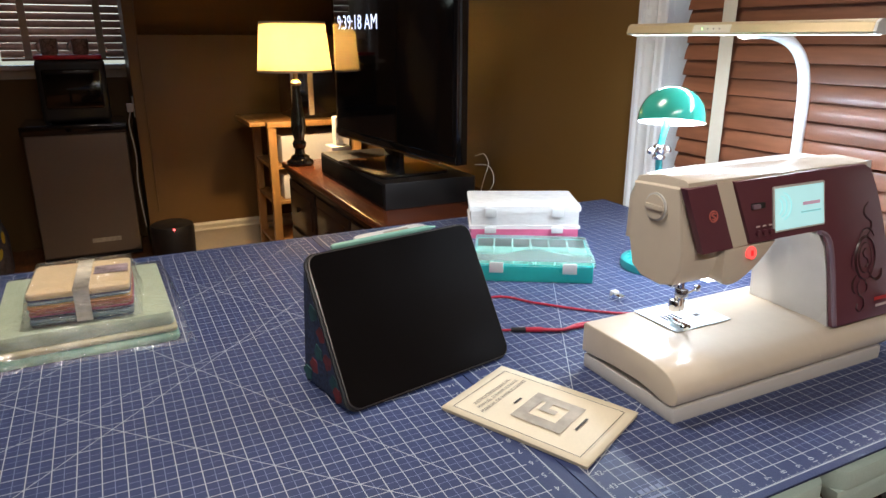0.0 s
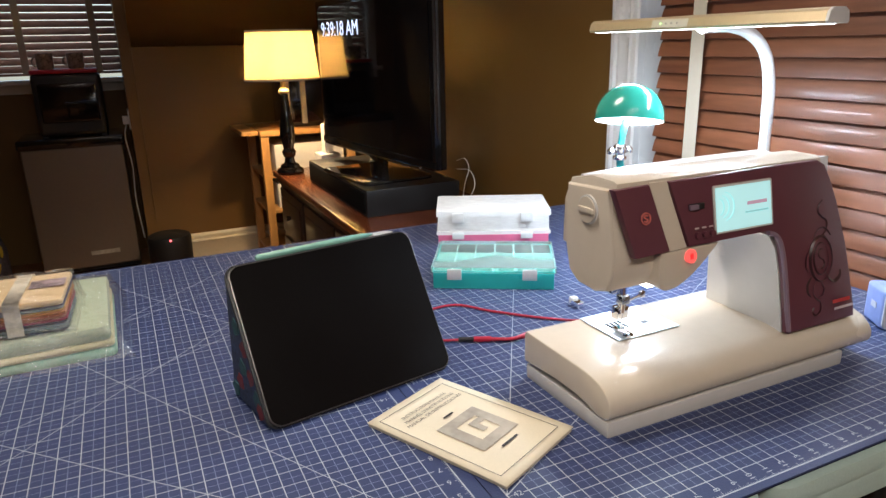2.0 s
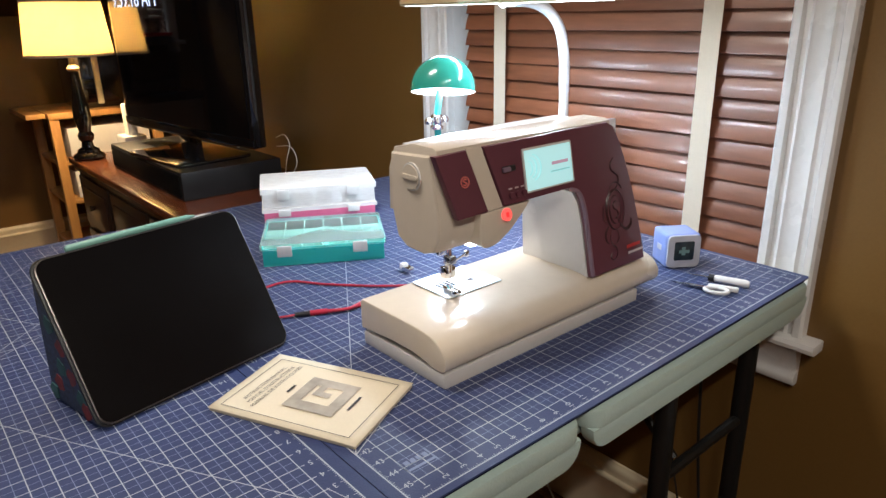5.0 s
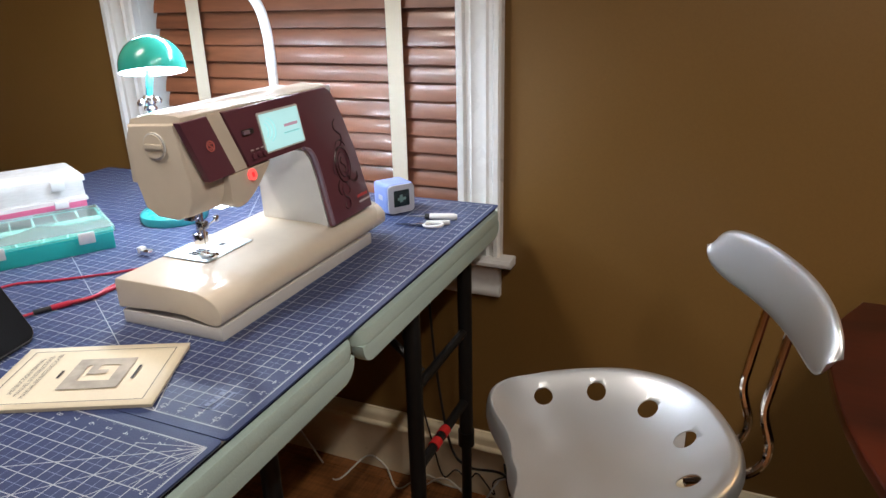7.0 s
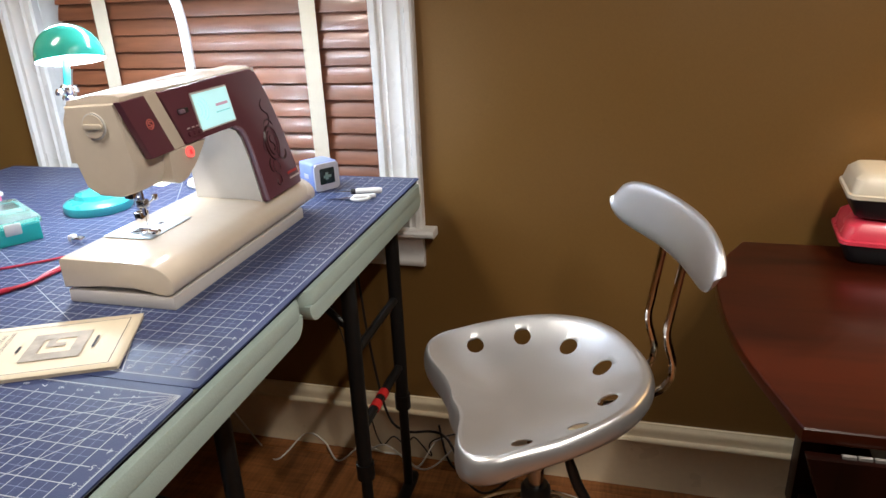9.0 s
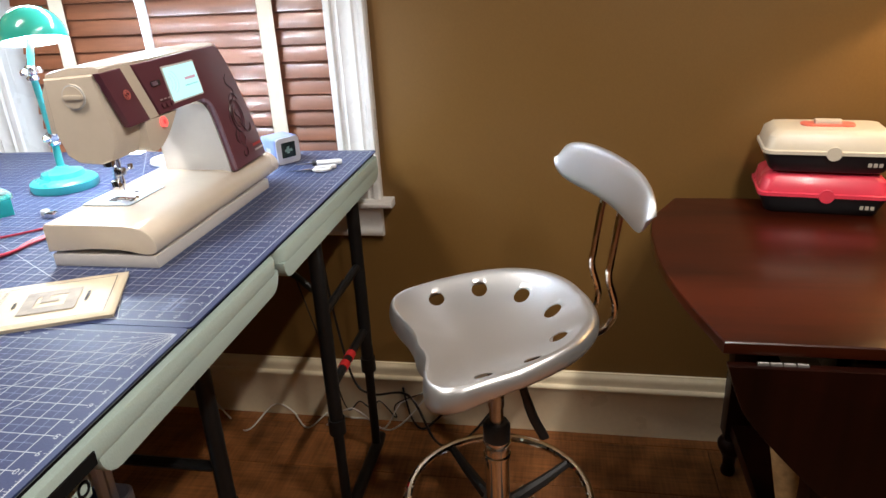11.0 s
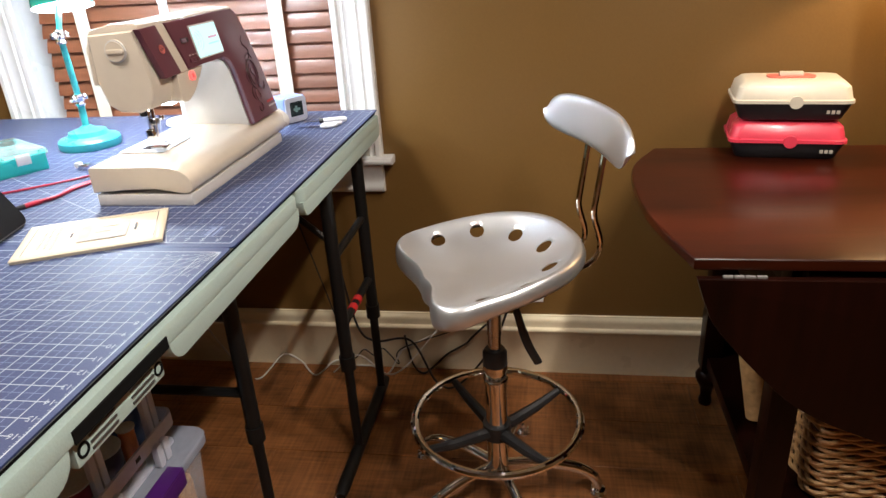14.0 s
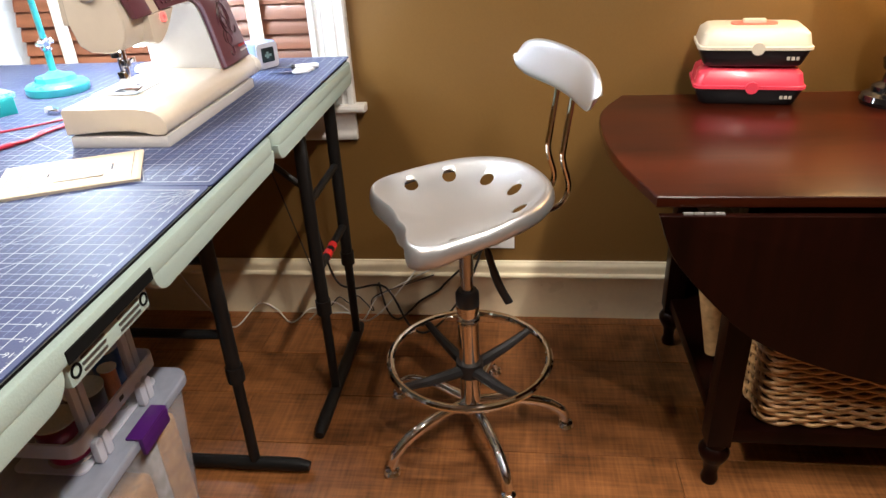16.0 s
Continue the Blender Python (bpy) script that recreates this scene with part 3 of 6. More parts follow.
win2 = thing("window_2", (-0.59, NICHE_Y, 1.16), "small white-framed niche window with a wooden blind", "window", kind="structure")
for x0, x1 in ((-1.02, -0.945), (-0.225, -0.150)):
    part("window_frame", box(x0, x1, NICHE_Y - 0.022, NICHE_Y, 1.16, 1.95, 0.004), TRIM, win2, "", True)
part("window_sill", box(-1.05, -0.165, NICHE_Y - 0.06, NICHE_Y + 0.05, 1.135, 1.163, 0.005), TRIM, win2, "", True)
part("window_apron", box(-1.02, -0.18, NICHE_Y - 0.018, NICHE_Y, 1.08, 1.135, 0.003), TRIM, win2, "", True)
part("pane", box(-0.95, -0.22, NICHE_Y + 0.09, NICHE_Y + 0.095, 1.16, 1.95), GLASS, win2, "", True, shadow=False)
blind((-0.585, NICHE_Y + 0.005, 0.0), 90, 0.70, 1.205, 1.90, LIT_SLAT_X, (0.205, -0.20), "nearly closed brown wooden blind in the niche", tilt=-52)

# ---- laminate boards ----
plank = {}
rng = random.Random(4)
floor_ob = bpy.data.objects["floor"]
for i in range(15):
    xa = 1.1 - 0.19 * (i + 1)
    y = -3.2 - rng.random() * 1.0
    while y < 4.8:
        ln = 1.21
        key = "board"
        if key not in plank:
            plank[key] = finish(box(0.0008, 0.1892, 0.0008, ln - 0.0008, -0.006, 0.0, 0.0004, 1), "board", FLOOR_WOOD, 35)
        if y > -3.2 and y + ln < 4.8:
            o = new("board", plank[key])
            o.parent = floor_ob
            o.matrix_basis = pose(xa, y, 0)
        y += ln
rest = bmesh.new()
put_box(rest, -3.2, 1.1 - 0.19 * 15, -3.2, 4.8, -0.006, -0.0005)
for y0, y1 in ((-3.2, -1.9), (3.5, 4.8)):
    put_box(rest, 1.1 - 0.19 * 15 + 0.001, 1.1, y0, y1, -0.006, -0.0005)
single("floor_rest", rest, FLOOR_WOOD, "brown laminate floor", "floor", kind="structure")


# ---- folding tables ----
def table_top(name, x0, x1, y0, y1, label, notch=None):
    """A blow-moulded folding table top with a deep rounded rim; notch: the stretch of its front rim cut away for the handle."""
    t = thing(name, ((x0 + x1) / 2, (y0 + y1) / 2, 0), label, "table", group="folding tables under the mats")
    slab = prism(rounded(x0, x1, y0, y1, 0.025), H - 0.040, H - 0.012, "z", 0.005)
    part("tabletop", slab, MINT, t, "", True)

    def rim(a, b, z0, vertical, fixed):
        n = 5
        pts = []
        r = 0.03
        for k in range(n + 1):
            q = radians(90 * k / n)
            pts.append((a + r - r * math.cos(q), z0 + r - r * math.sin(q)))
        for k in range(n + 1):
            q = radians(90 * k / n)
            pts.append((b - r + r * math.sin(q), z0 + r - r * math.cos(q)))
        pts += [(b, H - 0.038), (a, H - 0.038)]
        return prism(pts, fixed, fixed + 0.022, "x" if vertical else "y", 0.004)
    spans = [(x0 + 0.004, x1 - 0.004)] if notch is None else [(x0 + 0.004, notch[0]), (notch[1], x1 - 0.004)]
    for a, b in spans:
        part("rim", rim(a, b, H - 0.072, False, y0 + 0.002), MINT, t, "", True)
    part("rim", rim(x0 + 0.004, x1 - 0.004, H - 0.072, False, y1 - 0.024), MINT, t, "", True)
    part("rim", rim(y0 + 0.026, y1 - 0.026, H - 0.072, True, x0 + 0.002), MINT, t, "", True)
    part("rim", rim(y0 + 0.026, y1 - 0.026, H - 0.072, True, x1 - 0.024), MINT, t, "", True)
    return t


def leg_frame(t, a, b, foot0, foot1, fixed, along):
    """Two black uprights with collars on one foot bar."""
    def P(u, v, z):
        return (u, v, z) if along == "x" else (v, u, z)
    for u in (a, b):
        part("leg", tube([P(u, fixed, 0.30), P(u, fixed, H - 0.045)], 0.0165, 14), BLACK_STEEL, t, "", True)
        part("leg_extension", tube([P(u, fixed, 0.02), P(u, fixed, 0.31)], 0.0125, 14), BLACK_STEEL, t, "", True)
        part("collar", tube([P(u, fixed, 0.275), P(u, fixed, 0.315)], 0.020, 14), BLACK_STEEL, t, "", True)
    part("foot_bar", tube([P(foot0, fixed, 0.018), P(foot0 + 0.03, fixed, 0.022), P(foot1 - 0.03, fixed, 0.022), P(foot1, fixed, 0.018)], [0.012, 0.0165, 0.0165, 0.012], 14), BLACK_STEEL, t, "", True)
    part("cross_bar", tube([P(a, fixed, 0.585), P(b, fixed, 0.585)], 0.010, 10), BLACK_STEEL, t, "", True)
    part("cross_bar", tube([P(a, fixed, 0.40), P(b, fixed, 0.40)], 0.011, 10), BLACK_STEEL, t, "", True)


right_table = table_top("folding_table", 0.272, 0.905, -0.014, 1.190, "pale green plastic folding table with black steel legs by the window")
leg_frame(right_table, 0.53, 0.80, 0.350, 0.855, 0.035, "x")
leg_frame(right_table, 0.42, 0.80, 0.345, 0.862, 1.13, "x")
part("brace", tube([(0.60, 0.05, 0.585), (0.60, 0.30, H - 0.05)], 0.008, 8), BLACK_STEEL, right_table, "", True)
for u in (0.62, 0.665):
    part("sticker", tube([(u - 0.012, 0.035, 0.40), (u + 0.012, 0.035, 0.40)], 0.0125, 12), RED_STICKER, right_table, "red warning sticker", True)
left_table = table_top("folding_table", -0.92, 0.256, -0.014, 0.590, "pale green plastic folding table with a carrying handle", notch=(-0.408, -0.218))
leg_frame(left_table, 0.165, 0.46, 0.03, 0.56, 0.246, "y")
leg_frame(left_table, 0.09, 0.50, 0.03, 0.56, -0.83, "y")
handle = bmesh.new()
put_box(handle, -0.396, -0.228, -0.026, -0.014, H - 0.083, H - 0.050, 0.004)
for v in handle.verts:
    v.co.y, v.co.z = v.co.y + 0.022, v.co.z + 0.006
# Dark panel and strip stand in for the shade in the handle's opening.
part("handle_recess", box(-0.404, -0.222, 0.016, 0.020, H - 0.085, H - 0.041), DARK_SEAM, left_table, "dark panel for the shade behind the handle", True)
part("handle_slot", box(-0.402, -0.224, -0.0158, -0.0132, H - 0.0405, H - 0.024, 0.0008, 1), DARK_SEAM, left_table, "dark strip for the shade over the handle", True)
hnd = part("carrying_handle", handle, MINT, left_table, "pale green ribbed carrying handle", True)
for k in range(3):
    for xa, xb in ((-0.372, -0.327), (-0.297, -0.252)):
        put = box(xa, xb, -0.0055, -0.0035, H - 0.0705 + 0.008 * k, H - 0.0675 + 0.008 * k)
        part("rib", put, HINGE, hnd, "", True)
for xa in (-0.384, -0.240):
    r = bmesh.new()
    put_tube(r, [(xa + 0.0075 * math.cos(q), -0.0045, H - 0.0605 + 0.0075 * math.sin(q)) for q in [2 * math.pi * k / 16 for k in range(16)]], 0.0016, 6, True)
    part("pivot", r, DARK_SEAM, hnd, "", True)
back_table = table_top("folding_table", -0.92, 0.256, 0.598, 1.190, "pale green plastic folding table under the far half of the mats")
leg_frame(back_table, 0.69, 1.10, 0.63, 1.16, 0.215, "y")
leg_frame(back_table, 0.69, 1.10, 0.63, 1.16, -0.83, "y")
single("backing_board", box(-0.935, 0.900, -0.004, 1.183, H - 0.0075, H - 0.0028, 0.001), BOARD, "grey layered backing board under the cutting mats", "board")
single("table_liner", box(-0.93, 0.898, -0.003, 1.182, H - 0.0118, H - 0.0077), DARK_SEAM, "thin dark rubber liner on the tables", "liner")

# ---- cutting mats ----
INCH = 0.0254


def cutting_mat(name, x0, x1, y0, y1, gx, sx, numbers_y, label):
    """A blue mat with its printed inch grid. gx: the corner from which the front ruler counts; sx: the way it runs."""
    t = thing(name, ((x0 + x1) / 2, (y0 + y1) / 2, H - 0.0025), label, "cutting mat", group="cutting mats")
    part("sheet", prism(rounded(x0, x1, y0, y1, 0.006, 3), H - 0.0026, H, "z"), MAT_BLUE, t, "", True, 20)
    z = H + 0.0003
    nx, ny = 35, 46
    thick, thin = bmesh.new(), bmesh.new()

    def X(u):
        return gx + sx * u * INCH

    def Y(v):
        return v * INCH
    for i in range(1, nx):
        put_strip(thick, (X(i), Y(0.55)), (X(i), Y(ny - 0.55)), 0.00115, z)
    for j in range(1, ny):
        put_strip(thick, (X(0.75), Y(j)), (X(nx - 0.75), Y(j)), 0.00115, z)
    for i in range(1, nx):
        put_strip(thin, (X(i + 0.5 if i < nx - 1 else i), Y(1)), (X(i + 0.5 if i < nx - 1 else i), Y(ny - 1)), 0.0007, z - 0.0001)
    for j in range(1, ny - 1):
        put_strip(thin, (X(1), Y(j + 0.5)), (X(nx - 1), Y(j + 0.5)), 0.0007, z - 0.0001)
    for a, b in (((0, 0), (nx, 0)), ((nx, 0), (nx, ny)), ((nx, ny), (0, ny)), ((0, ny), (0, 0))):
        put_strip(thick, (X(a[0]), Y(a[1])), (X(b[0]), Y(b[1])), 0.0016, z)
    for i in range(nx * 8):
        tick = 0.22 if i % 8 == 0 else 0.16 if i % 4 == 0 else 0.10
        put_strip(thick, (X(i / 8), Y(0)), (X(i / 8), Y(tick)), 0.0006, z)
    for j in range(ny * 8):
        tick = 0.22 if j % 8 == 0 else 0.16 if j % 4 == 0 else 0.10
        put_strip(thick, (X(0), Y(j / 8)), (X(tick), Y(j / 8)), 0.0006, z)
        put_strip(thick, (X(nx), Y(j / 8)), (X(nx - tick), Y(j / 8)), 0.0006, z)
    tagged(part("grid", thick, MAT_LINE, t, "", True, 0), "printed white inch grid", kind="stuff")
    tagged(part("half_inch_grid", thin, MAT_THIN, t, "", True, 0), "thin printed half-inch grid", kind="stuff")
    digits = bmesh.new()
    for i in range(1, nx):
        put_text(digits, str(i), 0.0115, pose(X(i), Y(0.42), z, 0, 0, 90))
        put_text(digits, str(i), 0.0100, pose(X(i), Y(ny - 0.40), z, 0, 0, 90))
    for j in range(1, ny):
        put_text(digits, str(ny - j if numbers_y < 0 else j), 0.0115, pose(X(0.48), Y(j), z, 0, 0, 0 if numbers_y < 0 else 180))
        put_text(digits, str(ny - j if numbers_y < 0 else j), 0.0115, pose(X(nx - 0.48), Y(j), z, 0, 0, 180))
    tagged(part("ruler_numbers", digits, MAT_LINE, t, "", True, 0), "printed white ruler numbers", kind="stuff")
    return t, X, Y, z


def angle_line(t, a, b, width):
    part("angle_line", put_strip(bmesh.new(), a, b, width, mz), MAT_LINE, t, "", True, 0)


mat_r, X, Y, mz = cutting_mat("cutting_mat", -0.0145, 0.9015, -0.010, 1.178, 0.0, 1, -1, "blue self-healing cutting mat under the sewing machine")
for b in ((26.0, 46), (35, 24.3)):
    angle_line(mat_r, (X(0), Y(4.1)), (X(b[0]), Y(b[1])), 0.0012)
lg = bmesh.new()
for k, (w, d) in enumerate(((1.5, 0.09), (1.5, 0.62), (0.09, 0.55), (0.09, 0.55))):
    cx, cy = ((1.75, 2.1), (1.75, 2.1), (1.0, 2.1), (2.5, 2.1))[k]
    if k == 1:
        for j in range(4):
            put_box(lg, X(1.15 + 0.33 * j), X(1.40 + 0.33 * j), Y(1.95), Y(2.30), mz - 0.0002, mz)
    elif k == 0:
        put_box(lg, X(1.05), X(2.5), Y(1.62), Y(1.76), mz - 0.0002, mz)
    else:
        put_box(lg, X(cx - 0.045), X(cx + 0.045), Y(1.5), Y(2.45), mz - 0.0002, mz)
part("maker_mark", lg, MAT_THIN, mat_r, "pale printed mark", True, 0)
mat_l, X, Y, mz = cutting_mat("cutting_mat", -0.940, -0.0160, -0.008, 1.178, -0.0325, -1, 1, "blue self-healing cutting mat with angle lines, half under the tablet")
for a, b in (((0, 0), (35, 35)), ((0, 0), (26.6, 46)), ((0, 0), (35, 20.2)), ((0, 46), (35, 11)), ((35, 0), (0, 35)), ((0, 18), (16.2, 46)), ((0, 30.5), (35, 10.3)), ((0, 40), (35, 19.8))):
    angle_line(mat_l, (X(a[0]), Y(a[1])), (X(b[0]), Y(b[1])), 0.0011)
for q in (15, 22.5, 75):
    angle_line(mat_l, (X(0), Y(0)), (X(3.2 * math.cos(radians(q))), Y(3.2 * math.sin(radians(q)))), 0.0009)


# ---- sewing machine ----
def lean(bm, slope=0.19, z0=0.91):
    for v in bm.verts:
        v.co.y += slope * (v.co.z - z0)
    return bm


mach = thing("sewing_machine", (0.40, 0.24, H), "cream sewing machine with a plum front panel and lit screen", "sewing machine")
part("lower_base", box(0.161, 0.586, 0.140, 0.322, H, H + 0.0215, 0.003), GREY_SHELL, mach, "light grey base", True)
prof = [(p.x, p.y + H) for p in smooth_line([(y, z, 0) for y, z in ((0.250, 0.0705), (0.205, 0.0705), (0.180, 0.0692), (0.160, 0.0650), (0.1455, 0.0565), (0.1375, 0.0455), (0.1362, 0.0355), (0.1395, 0.0268), (0.149, 0.0225))], 5)]
prof += [(0.163, H + 0.0230), (0.180, H + 0.0270), (0.205, H + 0.0305), (0.250, H + 0.0305), (0.290, H + 0.0270), (0.326, H + 0.0245), (0.326, H + 0.0660), (0.322, H + 0.0705)]
part("bed", prism(prof, 0.160, 0.640, "x", 0.0025, 3), CREAM_SHELL, mach, "glossy cream bed with a rounded front", True)
# Grey filler added in place of the shade between bed and base.
part("inner_frame", box(0.185, 0.575, 0.165, 0.318, H + 0.020, H + 0.0265), GREY_INK, mach, "grey filler for the shaded gap under the bed", True)
plate = part("needle_plate", box(0.250, 0.358, 0.232, 0.320, H + 0.0718, H + 0.0732, 0.0005, 1), PLATE, mach, "steel needle plate", True)
for k in range(4):
    part("feed_dog", box(0.268 + 0.007 * k, 0.271 + 0.007 * k, 0.262, 0.285, H + 0.0733, H + 0.0745), BLACK_PLASTIC, plate, "", True)
part("plate_slot", box(0.318, 0.328, 0.262, 0.270, H + 0.0733, H + 0.0737), BLACK_PLASTIC, plate, "", True)
# body of arm and column behind the panel
OUT = [(0.225, 1.150), (0.30, 1.1525), (0.45, 1.1545), (0.548, 1.154), (0.562, 1.146), (0.582, 1.100), (0.598, 1.040), (0.608, 0.980), (0.613, H + 0.066), (0.474, H + 0.066), (0.474, 0.960), (0.473, 1.005), (0.469, 1.040), (0.459, 1.058), (0.440, 1.066), (0.300, 1.066), (0.225, 1.066)]
body = lean(prism(OUT, 0.158, 0.250, "y"))
part("arm_body", body, WHITE_SHELL, mach, "white arm and column", True)
cap = prism([(p[0], p[1]) for p in ((0.195, 1.144), (0.197, 1.1550), (0.204, 1.1580), (0.245, 1.1590), (0.286, 1.150), (0.300, 1.120), (0.302, 1.06), (0.292, 1.06), (0.24, 1.10), (0.20, 1.12))], 0.203, 0.558, "x", 0.003, 2)
part("top_cover", cap, CREAM_SHELL, mach, "cream top cover", True)
back = prism([(0.22, 1.150), (0.300, 1.140), (0.306, 1.06), (0.300, H + 0.066), (0.20, H + 0.066)], 0.476, 0.608, "x", 0.004)
part("column_back", back, WHITE_SHELL, mach, "", True)
panel = lean(prism([(0.279, 1.151), (0.45, 1.1535), (0.546, 1.153), (0.560, 1.146), (0.572, 1.122), (0.583, 1.092), (0.598, 1.035), (0.607, 0.980), (0.612, 0.945), (0.612, H + 0.068), (0.474, H + 0.068), (0.474, 0.960), (0.474, 1.005), (0.470, 1.043), (0.461, 1.062), (0.446, 1.069), (0.306, 1.068)], 0.146, 0.157, "y", 0.003, 2))
part("front_panel", panel, PLUM, mach, "glossy plum front panel", True)
edge = lean(tube(smooth_line([(0.446, 0.148, 1.067), (0.462, 0.148, 1.060), (0.471, 0.148, 1.042), (0.475, 0.148, 1.004), (0.476, 0.148, 0.960), (0.477, 0.148, H + 0.070)], 4), 0.0035, 8))
part("panel_edge", edge, PLUM_EDGE, mach, "mauve inner edge", True)
sq = lean(prism([(0.196, 1.149), (0.248, 1.1505), (0.274, 1.067), (0.220, 1.0655)], 0.146, 0.158, "y", 0.002))
face = part("thread_cover", sq, PLUM, mach, "plum square cover with a red ring mark", True)


def on_front(bm, x, z, m=None):
    """Moves a flat mesh made in (x, z) at y = 0 onto the leaning front."""
    for v in bm.verts:
        v.co.x, v.co.y, v.co.z = v.co.x + x, 0.1445 + v.co.y, v.co.z + z
    return lean(bm)


ring = tube([(0.0068 * math.cos(q), 0, 0.0068 * math.sin(q)) for q in [2 * math.pi * k / 20 for k in range(20)]], 0.0010, 5, True)
put_tube(ring, smooth_line([(0.003, 0, 0.0028), (0, 0, 0.004), (-0.0028, 0, 0.002), (0, 0, 0), (0.0028, 0, -0.002), (0, 0, -0.004), (-0.003, 0, -0.0028)], 3), 0.0010, 5)
part("ring_mark", on_front(ring, 0.238, 1.112), material("pale_red_ink", (0.62, 0.16, 0.13), 0.5, spread=0.1, bump=0.0), face, "", True)
strip = lean(prism([(0.250, 1.152), (0.277, 1.1525), (0.304, 1.067), (0.276, 1.066)], 0.149, 0.160, "y", 0.001))
part("thread_channel", strip, CREAM_SHELL, mach, "cream threading channel", True)
# needle head
headp = [(0.290, 1.143), (0.206, 1.148), (0.190, 1.066), (0.192, 1.040), (0.203, 1.019), (0.226, 1.012), (0.262, 1.014), (0.281, 1.026), (0.292, 1.066)]
part("needle_head", prism(headp, 0.199, 0.272, "x", 0.006, 3), CREAM_SHELL, mach, "cream needle head", True)
under = prism([(p.x, p.y) for p in smooth_line([(0.262, 1.0655, 0), (0.262, 1.030, 0), (0.270, 1.016, 0), (0.292, 1.0165, 0), (0.318, 1.030, 0), (0.342, 1.050, 0), (0.358, 1.0660, 0)], 4)], 0.1785, 0.282, "y", 0.006, 3)
part("head_underside", under, CREAM_SHELL, mach, "", True)
part("reverse_button", on_front(tube([(0, 0.0025, 0), (0, 0.009, 0)], 0.0085, 20), 0.309, 1.056), glow("red_lit_button", (1.0, 0.10, 0.08), 0.75), mach, "lit red button", True)
part("button_dot", on_front(box(-0.0025, 0.0025, 0.0019, 0.0024, -0.0035, 0.0035), 0.309, 1.056), glow("red_lit_core", (1.0, 0.02, 0.02), 0.6), mach, "", True)
# tension dial on the end face
dial = tube([(0.2000, 0.243, 1.116), (0.1970, 0.243, 1.116)], 0.0190, 32)
dl = part("dial_rim", dial, WHITE_SHELL, mach, "", True)
dk = tube([(0.1965, 0.243, 1.116), (0.1950, 0.243, 1.116)], 0.0165, 32)
put_prism(dk, rounded(0.243 - 0.0155, 0.243 + 0.0155, 1.116 - 0.0035, 1.116 + 0.0035, 0.003, 3), 0.1925, 0.196, "x", 0.001)
part("dial_knob", dk, CREAM_SHELL, dl, "cream tension dial", True)
# screen
scr = lean(prism(rounded(0.347, 0.452, 1.078, 1.139, 0.003, 3), 0.1435, 0.146, "y", 0.001))
part("screen_bezel", scr, GREY_SHELL, mach, "", True)
glass = lean(prism(rounded(0.350, 0.448, 1.081, 1.136, 0.001, 2), 0.1428, 0.1436, "y"))
SCREEN = glow("lit_aqua_screen", (0.46, 0.76, 0.73), 0.48)
sc = part("screen", glass, SCREEN, mach, "lit aqua screen", True)
part("screen_wordmark", on_front(box(0.0, 0.036, -0.0022, -0.0019, 0.0, 0.0045), 0.404, 1.1095), glow("screen_rose", (0.36, 0.22, 0.27), 0.6), sc, "", True)
part("screen_line", on_front(box(0.0, 0.042, -0.0022, -0.0019, 0.0, 0.0022), 0.400, 1.0995), glow("screen_grey", (0.22, 0.45, 0.45), 0.6), sc, "", True)
sw = bmesh.new()
for k in range(3):
    put_tube(sw, [(0.004 * k + (0.008 + 0.005 * k) * math.cos(q), -0.002, (0.010 + 0.004 * k) * math.sin(q)) for q in [radians(-80 + 16 * j) for j in range(11)]], 0.0008, 4)
part("screen_swirl", on_front(sw, 0.355, 1.112), glow("screen_pale", (0.33, 0.66, 0.64), 0.6), sc, "", True)
slot = on_front(box(0.0, 0.026, -0.0015, 0.001, -0.004, 0.004, 0.001, 1), 0.306, 1.117)
part("speed_slot", slot, BLACK_PLASTIC, mach, "", True)
part("speed_slider", on_front(box(0.0, 0.014, -0.004, 0.0, -0.003, 0.003, 0.001), 0.306, 1.117), PLUM_EDGE, mach, "mauve slider", True)
for k in range(3):
    part("function_button", on_front(tube([(0, -0.0022, 0), (0, 0.002, 0)], 0.0042, 14), 0.3185 + 0.0125 * k, 1.081), PLUM, mach, "small plum button", True)
    part("button_symbol", on_front(box(-0.0035, 0.0035, -0.0019, -0.0016, -0.001, 0.001), 0.316 + 0.012 * k, 1.0905), PALE_INK, mach, "", True)
orn = bmesh.new()


def curl(points, w):
    put_tube(orn, smooth_line([(1.15 * x, 0.0012, 1.15 * z) for x, z in points], 5), [w * (0.35 + 0.65 * math.sin(math.pi * min(1, max(0, i / max(1, (len(points) - 1) * 5))))) for i in range((len(points) - 1) * 5 + 1)], 5, False, 0.25)


curl([(0.0205 * math.cos(radians(a)), 0.0275 * math.sin(radians(a))) for a in range(-40, 321, 20)], 0.0034)
curl([(0.0135 * math.cos(radians(a)), 0.0195 * math.sin(radians(a))) for a in range(60, 421, 20)], 0.0020)
curl([(0.006, 0.009), (0.001, 0.012), (-0.005, 0.008), (-0.003, 0.002), (0.003, -0.002), (0.005, -0.008), (-0.001, -0.012), (-0.006, -0.009)], 0.0017)
curl([(0.002, 0.027), (0.010, 0.034), (0.011, 0.044), (0.003, 0.050), (-0.003, 0.056), (-0.002, 0.064), (0.006, 0.070)], 0.0024)
curl([(-0.012, 0.024), (-0.006, 0.034), (0.004, 0.037), (0.012, 0.033), (0.018, 0.026)], 0.0026)
curl([(-0.019, 0.014), (-0.025, 0.006), (-0.027, -0.006), (-0.022, -0.014)], 0.0022)
